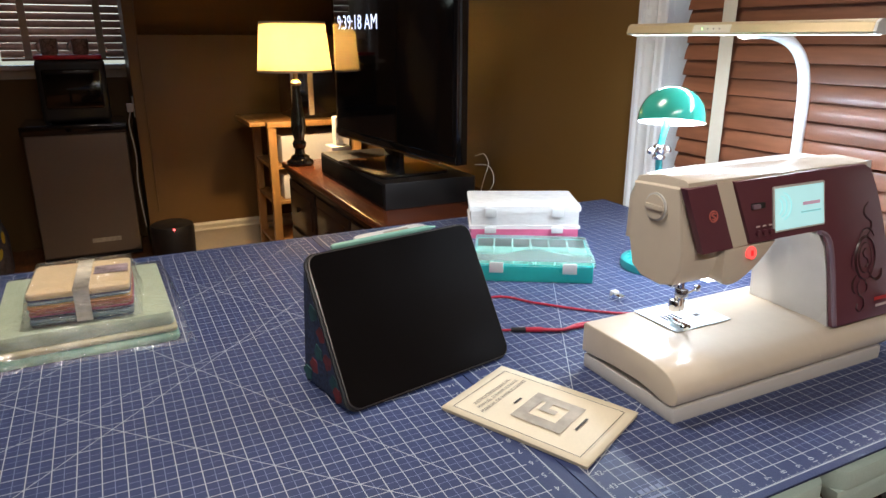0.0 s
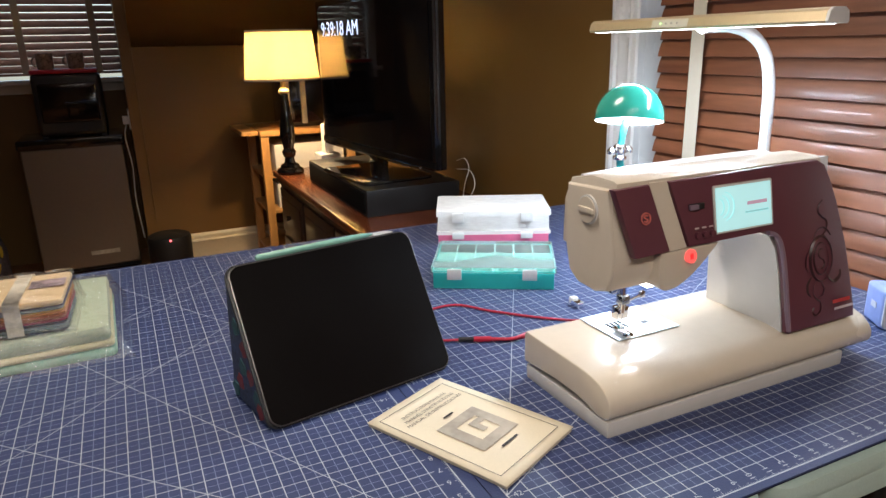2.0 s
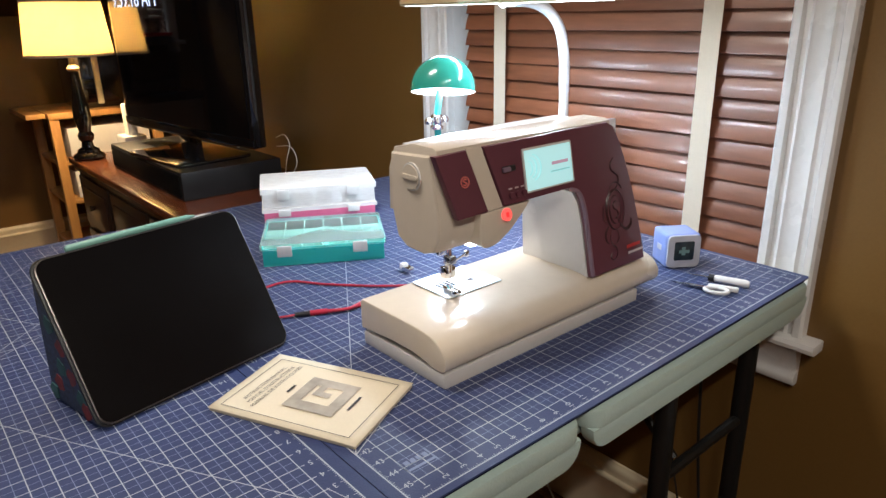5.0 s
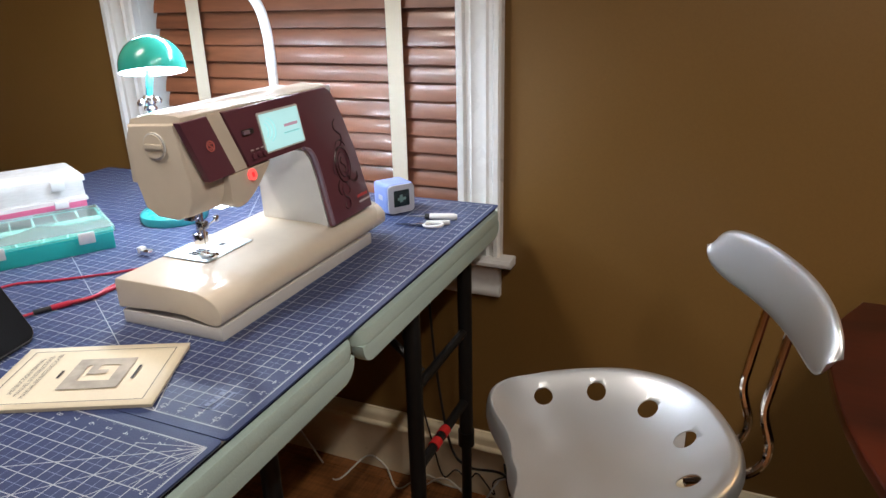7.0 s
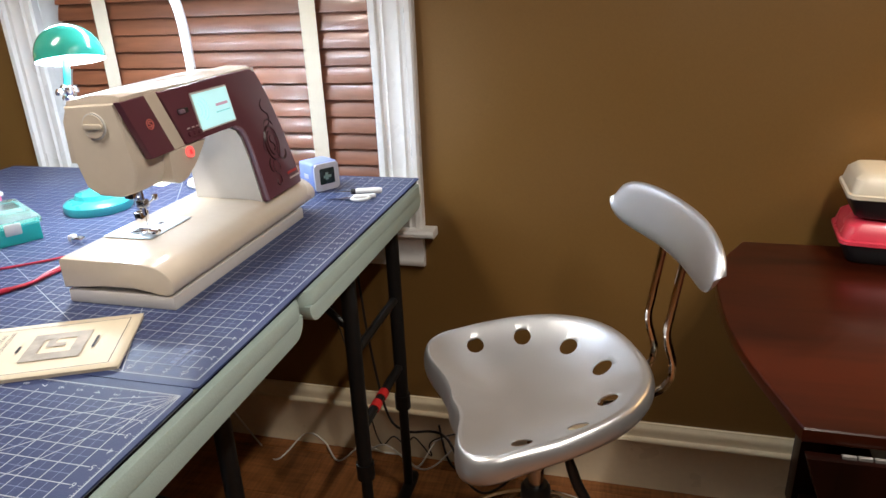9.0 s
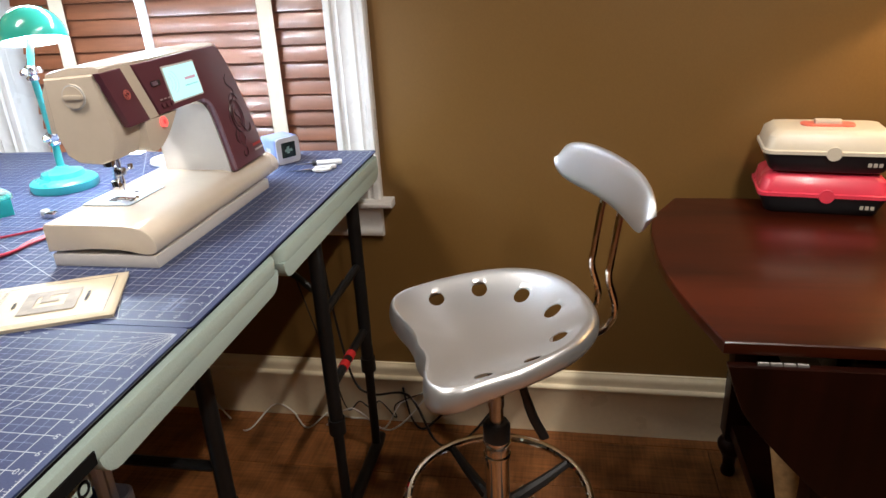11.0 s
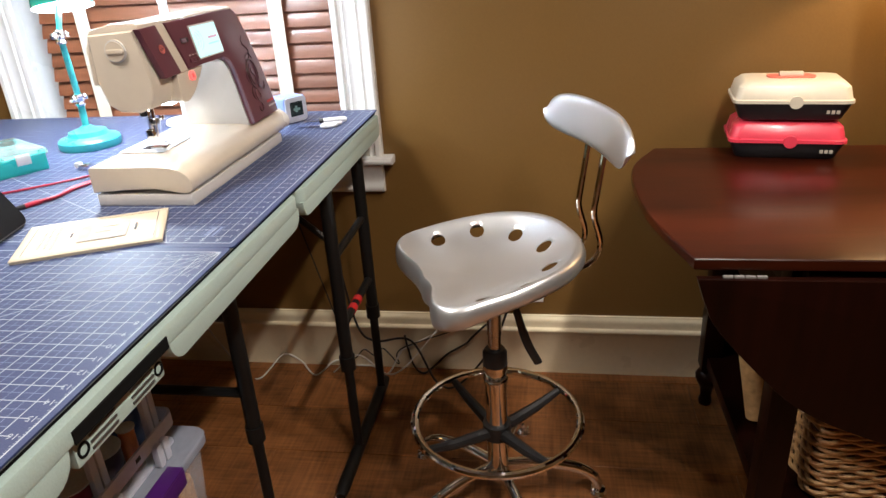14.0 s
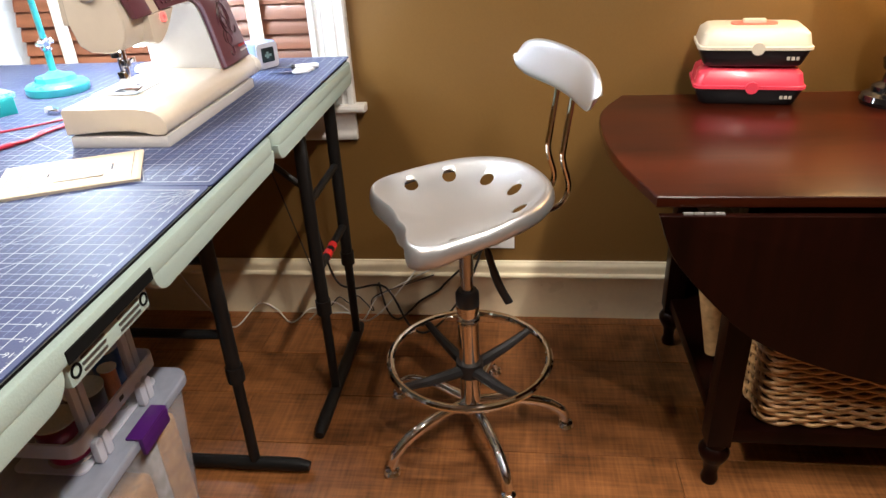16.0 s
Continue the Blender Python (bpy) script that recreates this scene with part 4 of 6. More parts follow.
curl([(0.004, -0.012), (0.012, -0.024), (0.021, -0.030), (0.031, -0.026), (0.034, -0.018)], 0.0032)
curl([(-0.010, -0.025), (-0.016, -0.036), (-0.012, -0.046), (-0.004, -0.052), (-0.004, -0.062), (-0.012, -0.068), (-0.019, -0.063), (-0.016, -0.057)], 0.0026)
curl([(-0.018, -0.020), (-0.026, -0.028), (-0.026, -0.038), (-0.020, -0.044)], 0.0022)
curl([(-0.002, -0.028), (0.004, -0.036), (0.001, -0.044), (-0.006, -0.046)], 0.0020)
part("scroll_ornament", on_front(orn, 0.545, 1.018), ORNAMENT, mach, "dark printed scrollwork", True)
part("wordmark", on_front(box(0.0, 0.036, -0.0018, -0.0014, 0, 0.0050), 0.563, 0.9520), RED_INK, mach, "", True)
part("model_mark", on_front(box(0.0, 0.040, -0.0018, -0.0014, 0, 0.0035), 0.566, 0.9425), PALE_INK, mach, "", True)
# needle, foot and clamp
nb = tube([(0.262, 0.243, 1.015), (0.262, 0.243, 0.965)], 0.0035, 10)
put_tube(nb, [(0.262, 0.243, 0.966), (0.262, 0.243, H + 0.075)], 0.0007, 6)
part("needle_bar", nb, CHROME, mach, "", True)
pf = tube([(0.270, 0.258, 1.015), (0.270, 0.258, 0.955)], 0.0040, 10)
put_box(pf, 0.260, 0.280, 0.250, 0.264, 0.950, 0.968, 0.002)
put_box(pf, 0.262, 0.274, 0.232, 0.262, 0.9325, 0.9365, 0.001)
put_tube(pf, smooth_line([(0.262, 0.236, 0.934), (0.262, 0.228, 0.936), (0.262, 0.222, 0.941)], 3), 0.003, 8)
put_tube(pf, [(0.262, 0.250, 0.972), (0.300, 0.250, 0.982)], 0.0014, 6)
put_box(pf, 0.296, 0.304, 0.247, 0.253, 0.978, 0.987, 0.001)
put_box(pf, 0.236, 0.246, 0.236, 0.252, 0.998, 1.014, 0.001)
part("presser_foot", pf, CHROME, mach, "chrome presser foot", True)
part("needle_clamp", box(0.255, 0.269, 0.236, 0.250, 0.978, 0.990, 0.002), STEEL, mach, "", True)
lampw = box(0.268, 0.285, 0.205, 0.225, 1.0115, 1.0145)
part("work_light", lampw, glow("white_led", (0.9, 0.95, 1.0), 6.0), mach, "", True)


# ---- stool ----
SX, SY = 0.412, -0.352
stool = thing("swivel_stool", (SX, SY, 0), "silver tractor-seat drafting stool with chrome base and back rest", "stool", turn=115)
# local x is the seat's front, y its left
arms = (60, 132, 204, 276, 348)


def ray(deg, r, z):
    q = radians(deg - 115)
    return (r * math.cos(q), r * math.sin(q), z)


for a in arms:
    part("base_arm", tube(smooth_line([ray(a, 0.02, 0.098), ray(a, 0.10, 0.100), ray(a, 0.18, 0.086), ray(a, 0.225, 0.058), ray(a, 0.240, 0.028)], 5), 0.0135, 12), CHROME, stool, "curved chrome base arm")
    g = bmesh.new()
    c = ray(a, 0.242, 0)
    put_lathe(g, [(0, 0.001), (0.019, 0.001), (0.021, 0.008), (0.017, 0.016), (0.008, 0.020), (0.006, 0.034), (0, 0.034)], c[0], c[1], 16)
    part("glide", g, CHROME, stool, "chrome glide foot")
part("column", lathe([(0, 0.075), (0.030, 0.075), (0.030, 0.095), (0.025, 0.10), (0.025, 0.335), (0.028, 0.338), (0.028, 0.346), (0.0255, 0.349), (0.0255, 0.372), (0.028, 0.375), (0.028, 0.384), (0, 0.384)], 0, 0, 28), CHROME, stool, "chrome column")
part("column_collar", lathe([(0, 0.383), (0.0265, 0.383), (0.0275, 0.387), (0.0275, 0.415), (0.022, 0.424), (0, 0.424)], 0, 0, 24), BLACK_PLASTIC, stool)
part("gas_piston", lathe([(0, 0.42), (0.0145, 0.42), (0.0145, 0.460), (0.0165, 0.462), (0.0165, 0.595), (0, 0.595)], 0, 0, 18), STEEL, stool)
RZ = 0.235
part("foot_ring", tube([(0.192 * math.cos(2 * math.pi * k / 48), 0.192 * math.sin(2 * math.pi * k / 48), RZ) for k in range(48)], 0.0095, 10, True), CHROME, stool, "chrome foot ring")
part("ring_hub", lathe([(0, RZ - 0.05), (0.033, RZ - 0.05), (0.033, RZ - 0.012), (0, RZ - 0.012)], 0, 0, 20), BLACK_PLASTIC, stool)
for a in (40, 130, 220, 310):
    part("ring_spoke", tube([ray(a, 0.02, RZ - 0.035), ray(a, 0.12, RZ - 0.020), ray(a, 0.186, RZ - 0.004)], [0.015, 0.012, 0.009], 8), BLACK_PLASTIC, stool, "black spoke")
part("seat_plate", box(-0.08, 0.12, -0.06, 0.06, 0.590, 0.606, 0.003), BLACK_STEEL, stool)
part("lever", tube(smooth_line([(-0.020, 0.006, 0.592), (-0.036, 0.012, 0.572), (-0.044, 0.015, 0.530), (-0.056, 0.020, 0.478), (-0.070, 0.025, 0.430), (-0.088, 0.031, 0.390), (-0.090, 0.032, 0.384)], 3), [0.005] * 7 + [0.0085] * 3 + [0.0100] * 8 + [0.004], 12), BLACK_PLASTIC, stool, "black height lever")

# the seat: radial outline with a front notch, dished, with a rolled rim and oval holes
SC = 0.038
HOLES = [(180 + d, 0.156) for d in (-103, -69, -35, 0, 35, 69, 103)]


RIM = smooth_line([(a, r, 0) for a, r in ((0, 0.117), (16, 0.119), (30, 0.137), (40, 0.170), (48, 0.203), (56, 0.223), (65, 0.224), (80, 0.208), (105, 0.205), (130, 0.218), (152, 0.226), (180, 0.221))], 6)


def seat_rim(q):
    """The seat's radius in the direction q (degrees from its front)."""
    a = abs((q + 180) % 360 - 180)
    for p, n in zip(RIM, RIM[1:]):
        if p.x <= a <= n.x:
            return p.y + (n.y - p.y) * (a - p.x) / max(1e-6, n.x - p.x)
    return RIM[-1].y


def seat_height(u, q):
    """Height over the seat, u from the middle (0) to the crest (1)."""
    a = abs((q + 180) % 360 - 180)
    rear = max(0.0, -math.cos(radians(a)))
    front = max(0.0, math.cos(radians(a)))
    crest = 0.662 + 0.024 * rear - 0.036 * front ** 1.3
    mid = 0.614
    return mid + (crest - mid) * (0.85 * u ** 3.0 + 0.15 * u ** 1.6)


sb = bmesh.new()
NQ, NR = 144, 30
grid = []
for i in range(NR + 1):
    u = i / NR
    row = []
    for j in range(NQ):
        q = 360 * j / NQ
        r = seat_rim(q) * 0.90 * u
        row.append((r * math.cos(radians(q)), r * math.sin(radians(q)), seat_height(u, q)))
    grid.append(row)
for du, dz in ((0.920, 0.0020), (0.940, 0.0024), (0.960, 0.0008), (0.978, -0.0035), (0.990, -0.0085), (0.998, -0.0145), (1.0, -0.0200), (0.996, -0.0255), (0.984, -0.0300), (0.965, -0.0315)):
    row = []
    for j in range(NQ):
        q = 360 * j / NQ
        r = seat_rim(q) * du
        row.append((r * math.cos(radians(q)), r * math.sin(radians(q)), seat_height(1, q) + dz * (1 + 0.7 * max(0.0, math.cos(radians(q))))))
    grid.append(row)
centre = sb.verts.new((0, 0, seat_height(0, 0)))
vr = [[sb.verts.new(p) for p in row] for row in grid[1:]]
for j in range(NQ):
    sb.faces.new((centre, vr[0][j], vr[0][(j + 1) % NQ]))
for a, b in zip(vr, vr[1:]):
    for j in range(NQ):
        sb.faces.new((a[j], b[j], b[(j + 1) % NQ], a[(j + 1) % NQ]))
bmesh.ops.recalc_face_normals(sb, faces=sb.faces[:])


def punch(bm, deg, r, size):
    """Cuts a round hole through the sheet and sews a clean rim into it."""
    c = Vector((r * math.cos(radians(deg)), r * math.sin(radians(deg)), 0))
    gone = [f for f in bm.faces if (Vector((*f.calc_center_median().xy, 0)) - c).length < size + 0.0085]
    bmesh.ops.delete(bm, geom=gone, context="FACES")
    def turn(v):
        return math.atan2(v.co.y - c.y, v.co.x - c.x) % (2 * math.pi)
    outer = sorted((v for v in bm.verts if v.is_boundary and (Vector((*v.co.xy, 0)) - c).length < size + 0.02), key=turn)
    rim = []
    for k in range(32):
        p = c + Vector((size * math.cos(2 * math.pi * k / 32), size * math.sin(2 * math.pi * k / 32), 0))
        q = math.degrees(math.atan2(p.y, p.x))
        rim.append(bm.verts.new((p.x, p.y, seat_height(p.length / (0.90 * seat_rim(q)), q))))
    i = k = 0
    while i < len(outer) or k < 32:
        a = turn(outer[i + 1]) if i + 1 < len(outer) else 9.0 if i < len(outer) else 99.0
        b = 2 * math.pi * (k + 1) / 32 if k < 32 else 99.0
        o, n = outer[i % len(outer)], rim[k % 32]
        if a <= b:
            i += 1
            bm.faces.new((n, o, outer[i % len(outer)]))
        else:
            k += 1
            bm.faces.new((n, o, rim[k % 32]))
    lip = [bm.verts.new(v.co - Vector((0, 0, 0.0025))) for v in rim]
    for k in range(32):
        bm.faces.new((rim[k], rim[(k + 1) % 32], lip[(k + 1) % 32], lip[k]))


for d, r in HOLES:
    punch(sb, d, r, 0.0162)
bmesh.ops.delete(sb, geom=[v for v in sb.verts if not v.link_faces], context="VERTS")
bmesh.ops.recalc_face_normals(sb, faces=sb.faces[:])
bmesh.ops.translate(sb, verts=sb.verts[:], vec=(SC, 0, 0))
seat = part("seat", sb, SILVER, stool, "silver dished tractor seat with round holes", smooth=60)
# back rest bars and shell
for s in (-1, 1):
    part("back_bar", tube(smooth_line([(-0.110, 0.034 * s, 0.598), (-0.190, 0.034 * s, 0.604), (-0.222, 0.034 * s, 0.620), (-0.232, 0.034 * s, 0.655), (-0.216, 0.034 * s, 0.715), (-0.220, 0.034 * s, 0.760), (-0.236, 0.034 * s, 0.865)], 6), 0.0068, 10), CHROME, stool, "bent chrome back bar")
rb = bmesh.new()
NB, NK = 72, 24
rings = []
for i in range(1, NB):
    q = math.sin(radians(-90 + 180 * i / NB))
    full = (1 - abs(q) ** 6) ** 0.5
    upper, lower = 0.0435 * (1 - abs(q) ** 4.2) ** 0.5, 0.0435 * (1 - abs(q) ** 6) ** 0.5
    thick = 0.011 * (1 - abs(q) ** 9) ** 0.5
    y = 0.176 * q
    x = -0.240 + 0.034 * q * q
    zc = 0.897 - 0.011 * q - 0.002 * q * q
    row = []
    for k in range(NK):
        a = 2 * math.pi * k / NK
        w = math.sin(a)
        row.append(rb.verts.new((x + thick * math.cos(a) + 0.006 * w * w * full - 0.010 * w, y, zc + (upper if w > 0 else lower) * w)))
    rings.append(row)
for a, b in zip(rings, rings[1:]):
    for k in range(NK):
        rb.faces.new((a[k], a[(k + 1) % NK], b[(k + 1) % NK], b[k]))
rb.faces.new(rings[0])
rb.faces.new(rings[-1][::-1])
bmesh.ops.recalc_face_normals(rb, faces=rb.faces[:])
part("back_rest", rb, SILVER, stool, "curved silver back rest", smooth=70)


# ---- drop-leaf table ----
DZ = 0.74
desk = thing("drop_leaf_table", (0.55, -1.45, 0), "dark mahogany drop-leaf table with one leaf hanging down", "table")
end = [(p.x, p.y) for p in smooth_line([(0.212, -0.712, 0), (0.40, -0.668, 0), (0.56, -0.655, 0), (0.74, -0.668, 0), (0.892, -0.735, 0)], 6)]
outline = end + [(0.892, -2.30), (0.205, -2.30)]
part("tabletop", prism(outline, DZ - 0.022, DZ, "z", 0.005, 3), MAHOGANY, desk, "polished mahogany top with a bowed end", True)
leafp = [(p.x, p.y) for p in smooth_line([(-0.715, 0.712, 0), (-0.733, 0.660, 0), (-0.757, 0.614, 0), (-0.83, 0.53, 0), (-0.909, 0.457, 0), (-1.01, 0.407, 0), (-1.171, 0.358, 0), (-1.4, 0.335, 0)], 4)]
leafp += [(-2.28, 0.335), (-2.30, 0.712)]
part("hanging_leaf", prism(leafp, 0.188, 0.206, "x", 0.004), SHADED_WOOD, desk, "hanging leaf", True)
part("frieze", box(0.225, 0.885, -2.2, -0.90, DZ - 0.11, DZ - 0.023, 0.004), SHADED_WOOD, desk, "", True)
for y in (-0.757, -1.30):
    hb = bmesh.new()
    for k in range(4):
        put_tube(hb, [(0.200, y - 0.018 * k, DZ - 0.028), (0.200, y - 0.018 * k - 0.016, DZ - 0.028)], 0.0038, 8)
    part("hinge", hb, HINGE, desk, "small steel hinge", True)
FOOT = [(0, 0.0), (0.017, 0.0), (0.019, 0.012), (0.015, 0.030), (0.018, 0.055), (0.026, 0.070), (0.033, 0.085), (0.034, 0.096), (0.028, 0.108), (0.024, 0.112), (0.024, 0.125), (0, 0.125)]
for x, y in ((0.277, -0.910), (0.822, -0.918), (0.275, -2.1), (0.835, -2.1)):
    part("foot", lathe(FOOT, x, y, 20), SHADED_WOOD, desk, "turned foot", True)
    part("leg", box(x - 0.026, x + 0.026, y - 0.026, y + 0.026, 0.123, DZ - 0.03, 0.004), SHADED_WOOD, desk, "square dark leg", True)
part("shelf", box(0.255, 0.855, -2.12, -0.905, 0.135, 0.170, 0.004), SHADED_WOOD, desk, "lower shelf", True)
part("back_panel", box(0.850, 0.862, -2.1, -0.92, 0.17, DZ - 0.1), SHADED_WOOD, desk, "", True)
part("side_rail", box(0.30, 0.81, -0.935, -0.915, 0.50, DZ - 0.1, 0.003), SHADED_WOOD, desk, "", True)

# wicker basket on the shelf
bask = thing("wicker_basket", (0.42, -1.22, 0.172), "honey-coloured woven wicker basket on the lower shelf", "basket")
bx0, bx1, by0, by1 = 0.275, 0.62, -1.50, -0.995
# Dark core added to give the shade between the woven strands.
part("lining", box(bx0 + 0.012, bx1 - 0.012, by0 + 0.012, by1 - 0.012, 0.173, 0.40), WICKER_SHADE, bask, "", True)
BASKET_C = Vector(((bx0 + bx1) / 2, (by0 + by1) / 2, 0))
for row in range(21):
    z = 0.179 + 0.0122 * row
    grow = 0.0007 * row
    cs = [Vector((*c, 0)) for c in rounded(bx0 - grow, bx1 + grow, by0 - grow, by1 + grow, 0.025, 3)]
    pts = []
    for a, b in zip(cs, cs[1:] + cs[:1]):
        steps = max(1, round((b - a).length / 0.0105))
        for k in range(steps):
            p = a.lerp(b, k / steps)
            out = (p - BASKET_C).normalized()
            wob = 0.0052 * math.cos(math.pi * (len(pts) / 3 + row))
            pts.append((p.x + out.x * wob, p.y + out.y * wob, z + 0.0012 * math.sin(len(pts) * 0.7 + row)))
    part("woven_strand", tube(pts, 0.0046, 6, True), WICKER, bask, "", True)
part("rim_roll", tube([(x, y, 0.432) for x, y in rounded(bx0 - 0.014, bx1 + 0.014, by0 - 0.014, by1 + 0.014, 0.03, 4)], 0.010, 8, True), WICKER, bask, "", True)
roll = thing("paper_roll", (0.50, -0.962, 0.172), "rolled tan patterned paper leaning inside the shelf", "paper roll")
part("sheet", tube([(0.51, -0.955, 0.195), (0.535, -0.925, 0.365)], 0.024, 20), material("tan_print_paper", (0.42, 0.27, 0.12), 0.7, spread=0.4, scale=22), roll, "", True)


def carry_case(z, x, y, turn, top_mat, label, handle_mat, marks):
    """A small clamshell carrying case: black lower tray, coloured lid, latch and handle."""
    c = thing("carrying_case", (x, y, z), label, "case", group="stacked carrying cases", turn=turn)
    w, d = 0.128, 0.080

    def ringed(levels, n=5):
        bm = bmesh.new()
        loops = []
        for hw, hd, zz in levels:
            loops.append([bm.verts.new((px, py, zz)) for px, py in rounded(-hw, hw, -hd, hd, 0.020, n)])
        for a, b in zip(loops, loops[1:]):
            for k in range(len(a)):
                bm.faces.new((a[k], a[(k + 1) % len(a)], b[(k + 1) % len(b)], b[k]))
        bm.faces.new(loops[0][::-1])
        bm.faces.new(loops[-1])
        return bm
    part("tray", ringed([(w - 0.022, d - 0.016, 0.0), (w - 0.018, d - 0.012, 0.004), (w - 0.004, d - 0.003, 0.040), (w - 0.004, d - 0.003, 0.042)]), CASE_BLACK, c, "black lower tray")
    part("lid", ringed([(w, d, 0.040), (w, d, 0.047), (w - 0.004, d - 0.004, 0.049), (w - 0.010, d - 0.010, 0.075), (w - 0.022, d - 0.020, 0.086), (w - 0.030, d - 0.028, 0.088)]), top_mat, c, "glossy moulded lid")
    part("latch", tube([(0.005, -d - 0.004, 0.044), (0.005, -d + 0.002, 0.044)], 0.0145, 20), top_mat, c, "round latch")
    hp = prism(rounded(-0.052, 0.052, -0.022, 0.022, 0.016), 0.0875, 0.0915, "z", 0.001)
    h = part("handle_recess", hp, handle_mat, c, "moulded handle")
    part("grip", box(-0.026, 0.026, -0.010, 0.010, 0.0905, 0.100, 0.003), top_mat, h)
    for k in range(marks):
        part("maker_mark", box(0.070 + 0.010 * k, 0.077 + 0.010 * k, -d + 0.0, -d + 0.0008, 0.018, 0.026), GREY_INK, c, "")
    return c


carry_case(DZ, 0.850, -1.030, -98, CASE_PINK, "coral pink and black carrying case under another", CASE_PINK, 3)
carry_case(DZ + 0.0925, 0.848, -1.030, -98, CASE_CREAM, "cream and black carrying case with a coral handle, on top", CORAL, 3)


def table_lamp(name, x, y, z, label, shade_h=0.22):
    """A black turned table lamp with a cream drum shade."""
    t = thing(name, (x, y, z), label, "lamp")
    prof = [(0, 0), (0.062, 0), (0.066, 0.010), (0.062, 0.022), (0.046, 0.030), (0.044, 0.042), (0.026, 0.052), (0.022, 0.075), (0.030, 0.085), (0.034, 0.105), (0.024, 0.120), (0.028, 0.140), (0.036, 0.18), (0.034, 0.22), (0.024, 0.29), (0.018, 0.36), (0.020, 0.372), (0.014, 0.378), (0, 0.378)]
    part("base", lathe(prof, 0, 0, 28), BLACK_GLOSS, t, "black turned base")
    part("collar", lathe([(0, 0.376), (0.022, 0.378), (0.026, 0.388), (0.018, 0.398), (0.012, 0.402), (0.012, 0.43), (0.018, 0.44), (0, 0.44)], 0, 0, 20), material("antique_brass", (0.42, 0.33, 0.18), 0.3, 0.9), t)
    z0 = 0.44
    sh = bmesh.new()
    put_lathe(sh, [(0.172, z0), (0.150, z0 + shade_h), (0.148, z0 + shade_h), (0.170, z0 + 0.0)], 0, 0, 48)
    m = bpy.data.materials.new("lit_linen_shade")
    m.use_nodes = True
    nt = m.node_tree
    b = nt.nodes["Principled BSDF"]
    b.inputs["Base Color"].default_value = (0.72, 0.60, 0.38, 1)
    b.inputs["Roughness"].default_value = 0.9
    tr = nt.nodes.new("ShaderNodeBsdfTranslucent")
    tr.inputs["Color"].default_value = (0.90, 0.78, 0.50, 1)
    mix = nt.nodes.new("ShaderNodeMixShader")
    mix.inputs[0].default_value = 0.36
    nt.links.new(b.outputs[0], mix.inputs[1])
    nt.links.new(tr.outputs[0], mix.inputs[2])
    nt.links.new(mix.outputs[0], nt.nodes["Material Output"].inputs["Surface"])
    s = part("shade", sh, m, t, "glowing cream drum shade")
    trim = bmesh.new()
    for r, zz in ((0.1725, z0 + 0.004), (0.1505, z0 + shade_h - 0.004)):
        put_lathe(trim, [(r - 0.0005, zz - 0.005), (r + 0.001, zz - 0.005), (r + 0.001, zz + 0.005), (r - 0.0005, zz + 0.005)], 0, 0, 48)
    part("shade_trim", trim, TAPE, s, "")
    return t


table_lamp("table_lamp", 0.775, -1.345, DZ, "black table lamp on the drop-leaf table")


# ---- tablet in its case ----
tdir = math.degrees(math.atan2(0.054, 0.273))
tab = thing("tablet", Matrix.Translation((-0.060, 0.367, H + 0.003)) @ pose(0, 0, 0, 0, 0, tdir), "black tablet propped up in a dark floral case", "tablet")
lean_m = pose(0, 0, 0.002, 60)          # local x along the tablet, y up its face
shell = prism(rounded(-0.143, 0.143, -0.002, 0.218, 0.018), -0.012, -0.0065, "z", 0.002)
bmesh.ops.transform(shell, matrix=lean_m, verts=shell.verts[:])
part("case_back", shell, BLACK_PLASTIC, tab, "black case shell")
body = prism(rounded(-0.1405, 0.1405, 0.0005, 0.2155, 0.017), -0.0065, -0.0006, "z", 0.001)
bmesh.ops.transform(body, matrix=lean_m, verts=body.verts[:])
part("body", body, TABLET_EDGE, tab, "thin metal edge")
scrn = prism(rounded(-0.1388, 0.1388, 0.0022, 0.2138, 0.0155), -0.0006, 0.0004, "z")
bmesh.ops.transform(scrn, matrix=lean_m, verts=scrn.verts[:])
part("screen", scrn, TABLET_GLASS, tab, "switched-off black glass")
flap = bmesh.new()
put_prism(flap, [(0.117, 0.164), (0.132, 0.0), (0.128, 0.0), (0.112, 0.164)], -0.14, 0.14, "x")
put_prism(flap, [(0.010, 0.0), (0.128, 0.0), (0.128, 0.003), (0.010, 0.003)], -0.14, 0.14, "x")
part("case_flap", flap, FLORAL, tab, "folded dark floral cover")
part("gusset", prism([(0.020, 0.004), (0.112, 0.160), (0.128, 0.003)], -0.1405, -0.1395, "x"), FLORAL, tab, "dark floral side")
for k, (yy, zz, mm) in enumerate(((0.06, 0.05, CORAL_FLOWER), (0.075, 0.085, CORAL_FLOWER), (0.10, 0.03, CORAL_FLOWER), (0.045, 0.025, TEAL_FLOWER), (0.085, 0.055, TEAL_FLOWER), (0.095, 0.11, TEAL_FLOWER), (0.035, 0.012, CORAL_FLOWER), (0.12, 0.012, TEAL_FLOWER))):
    pet = prism([(yy + 0.011 * (1 + 0.12 * math.cos(5 * q) + 0.1 * math.sin(3 * q + k)) * math.cos(q), zz + 0.011 * (1 + 0.12 * math.cos(5 * q) + 0.1 * math.sin(3 * q + k)) * math.sin(q)) for q in [2 * math.pi * j / 20 for j in range(20)]], -0.1411 - 0.0001 * k, -0.1404, "x")
    part("flower_print", pet, mm, tab)
pen = bmesh.new()
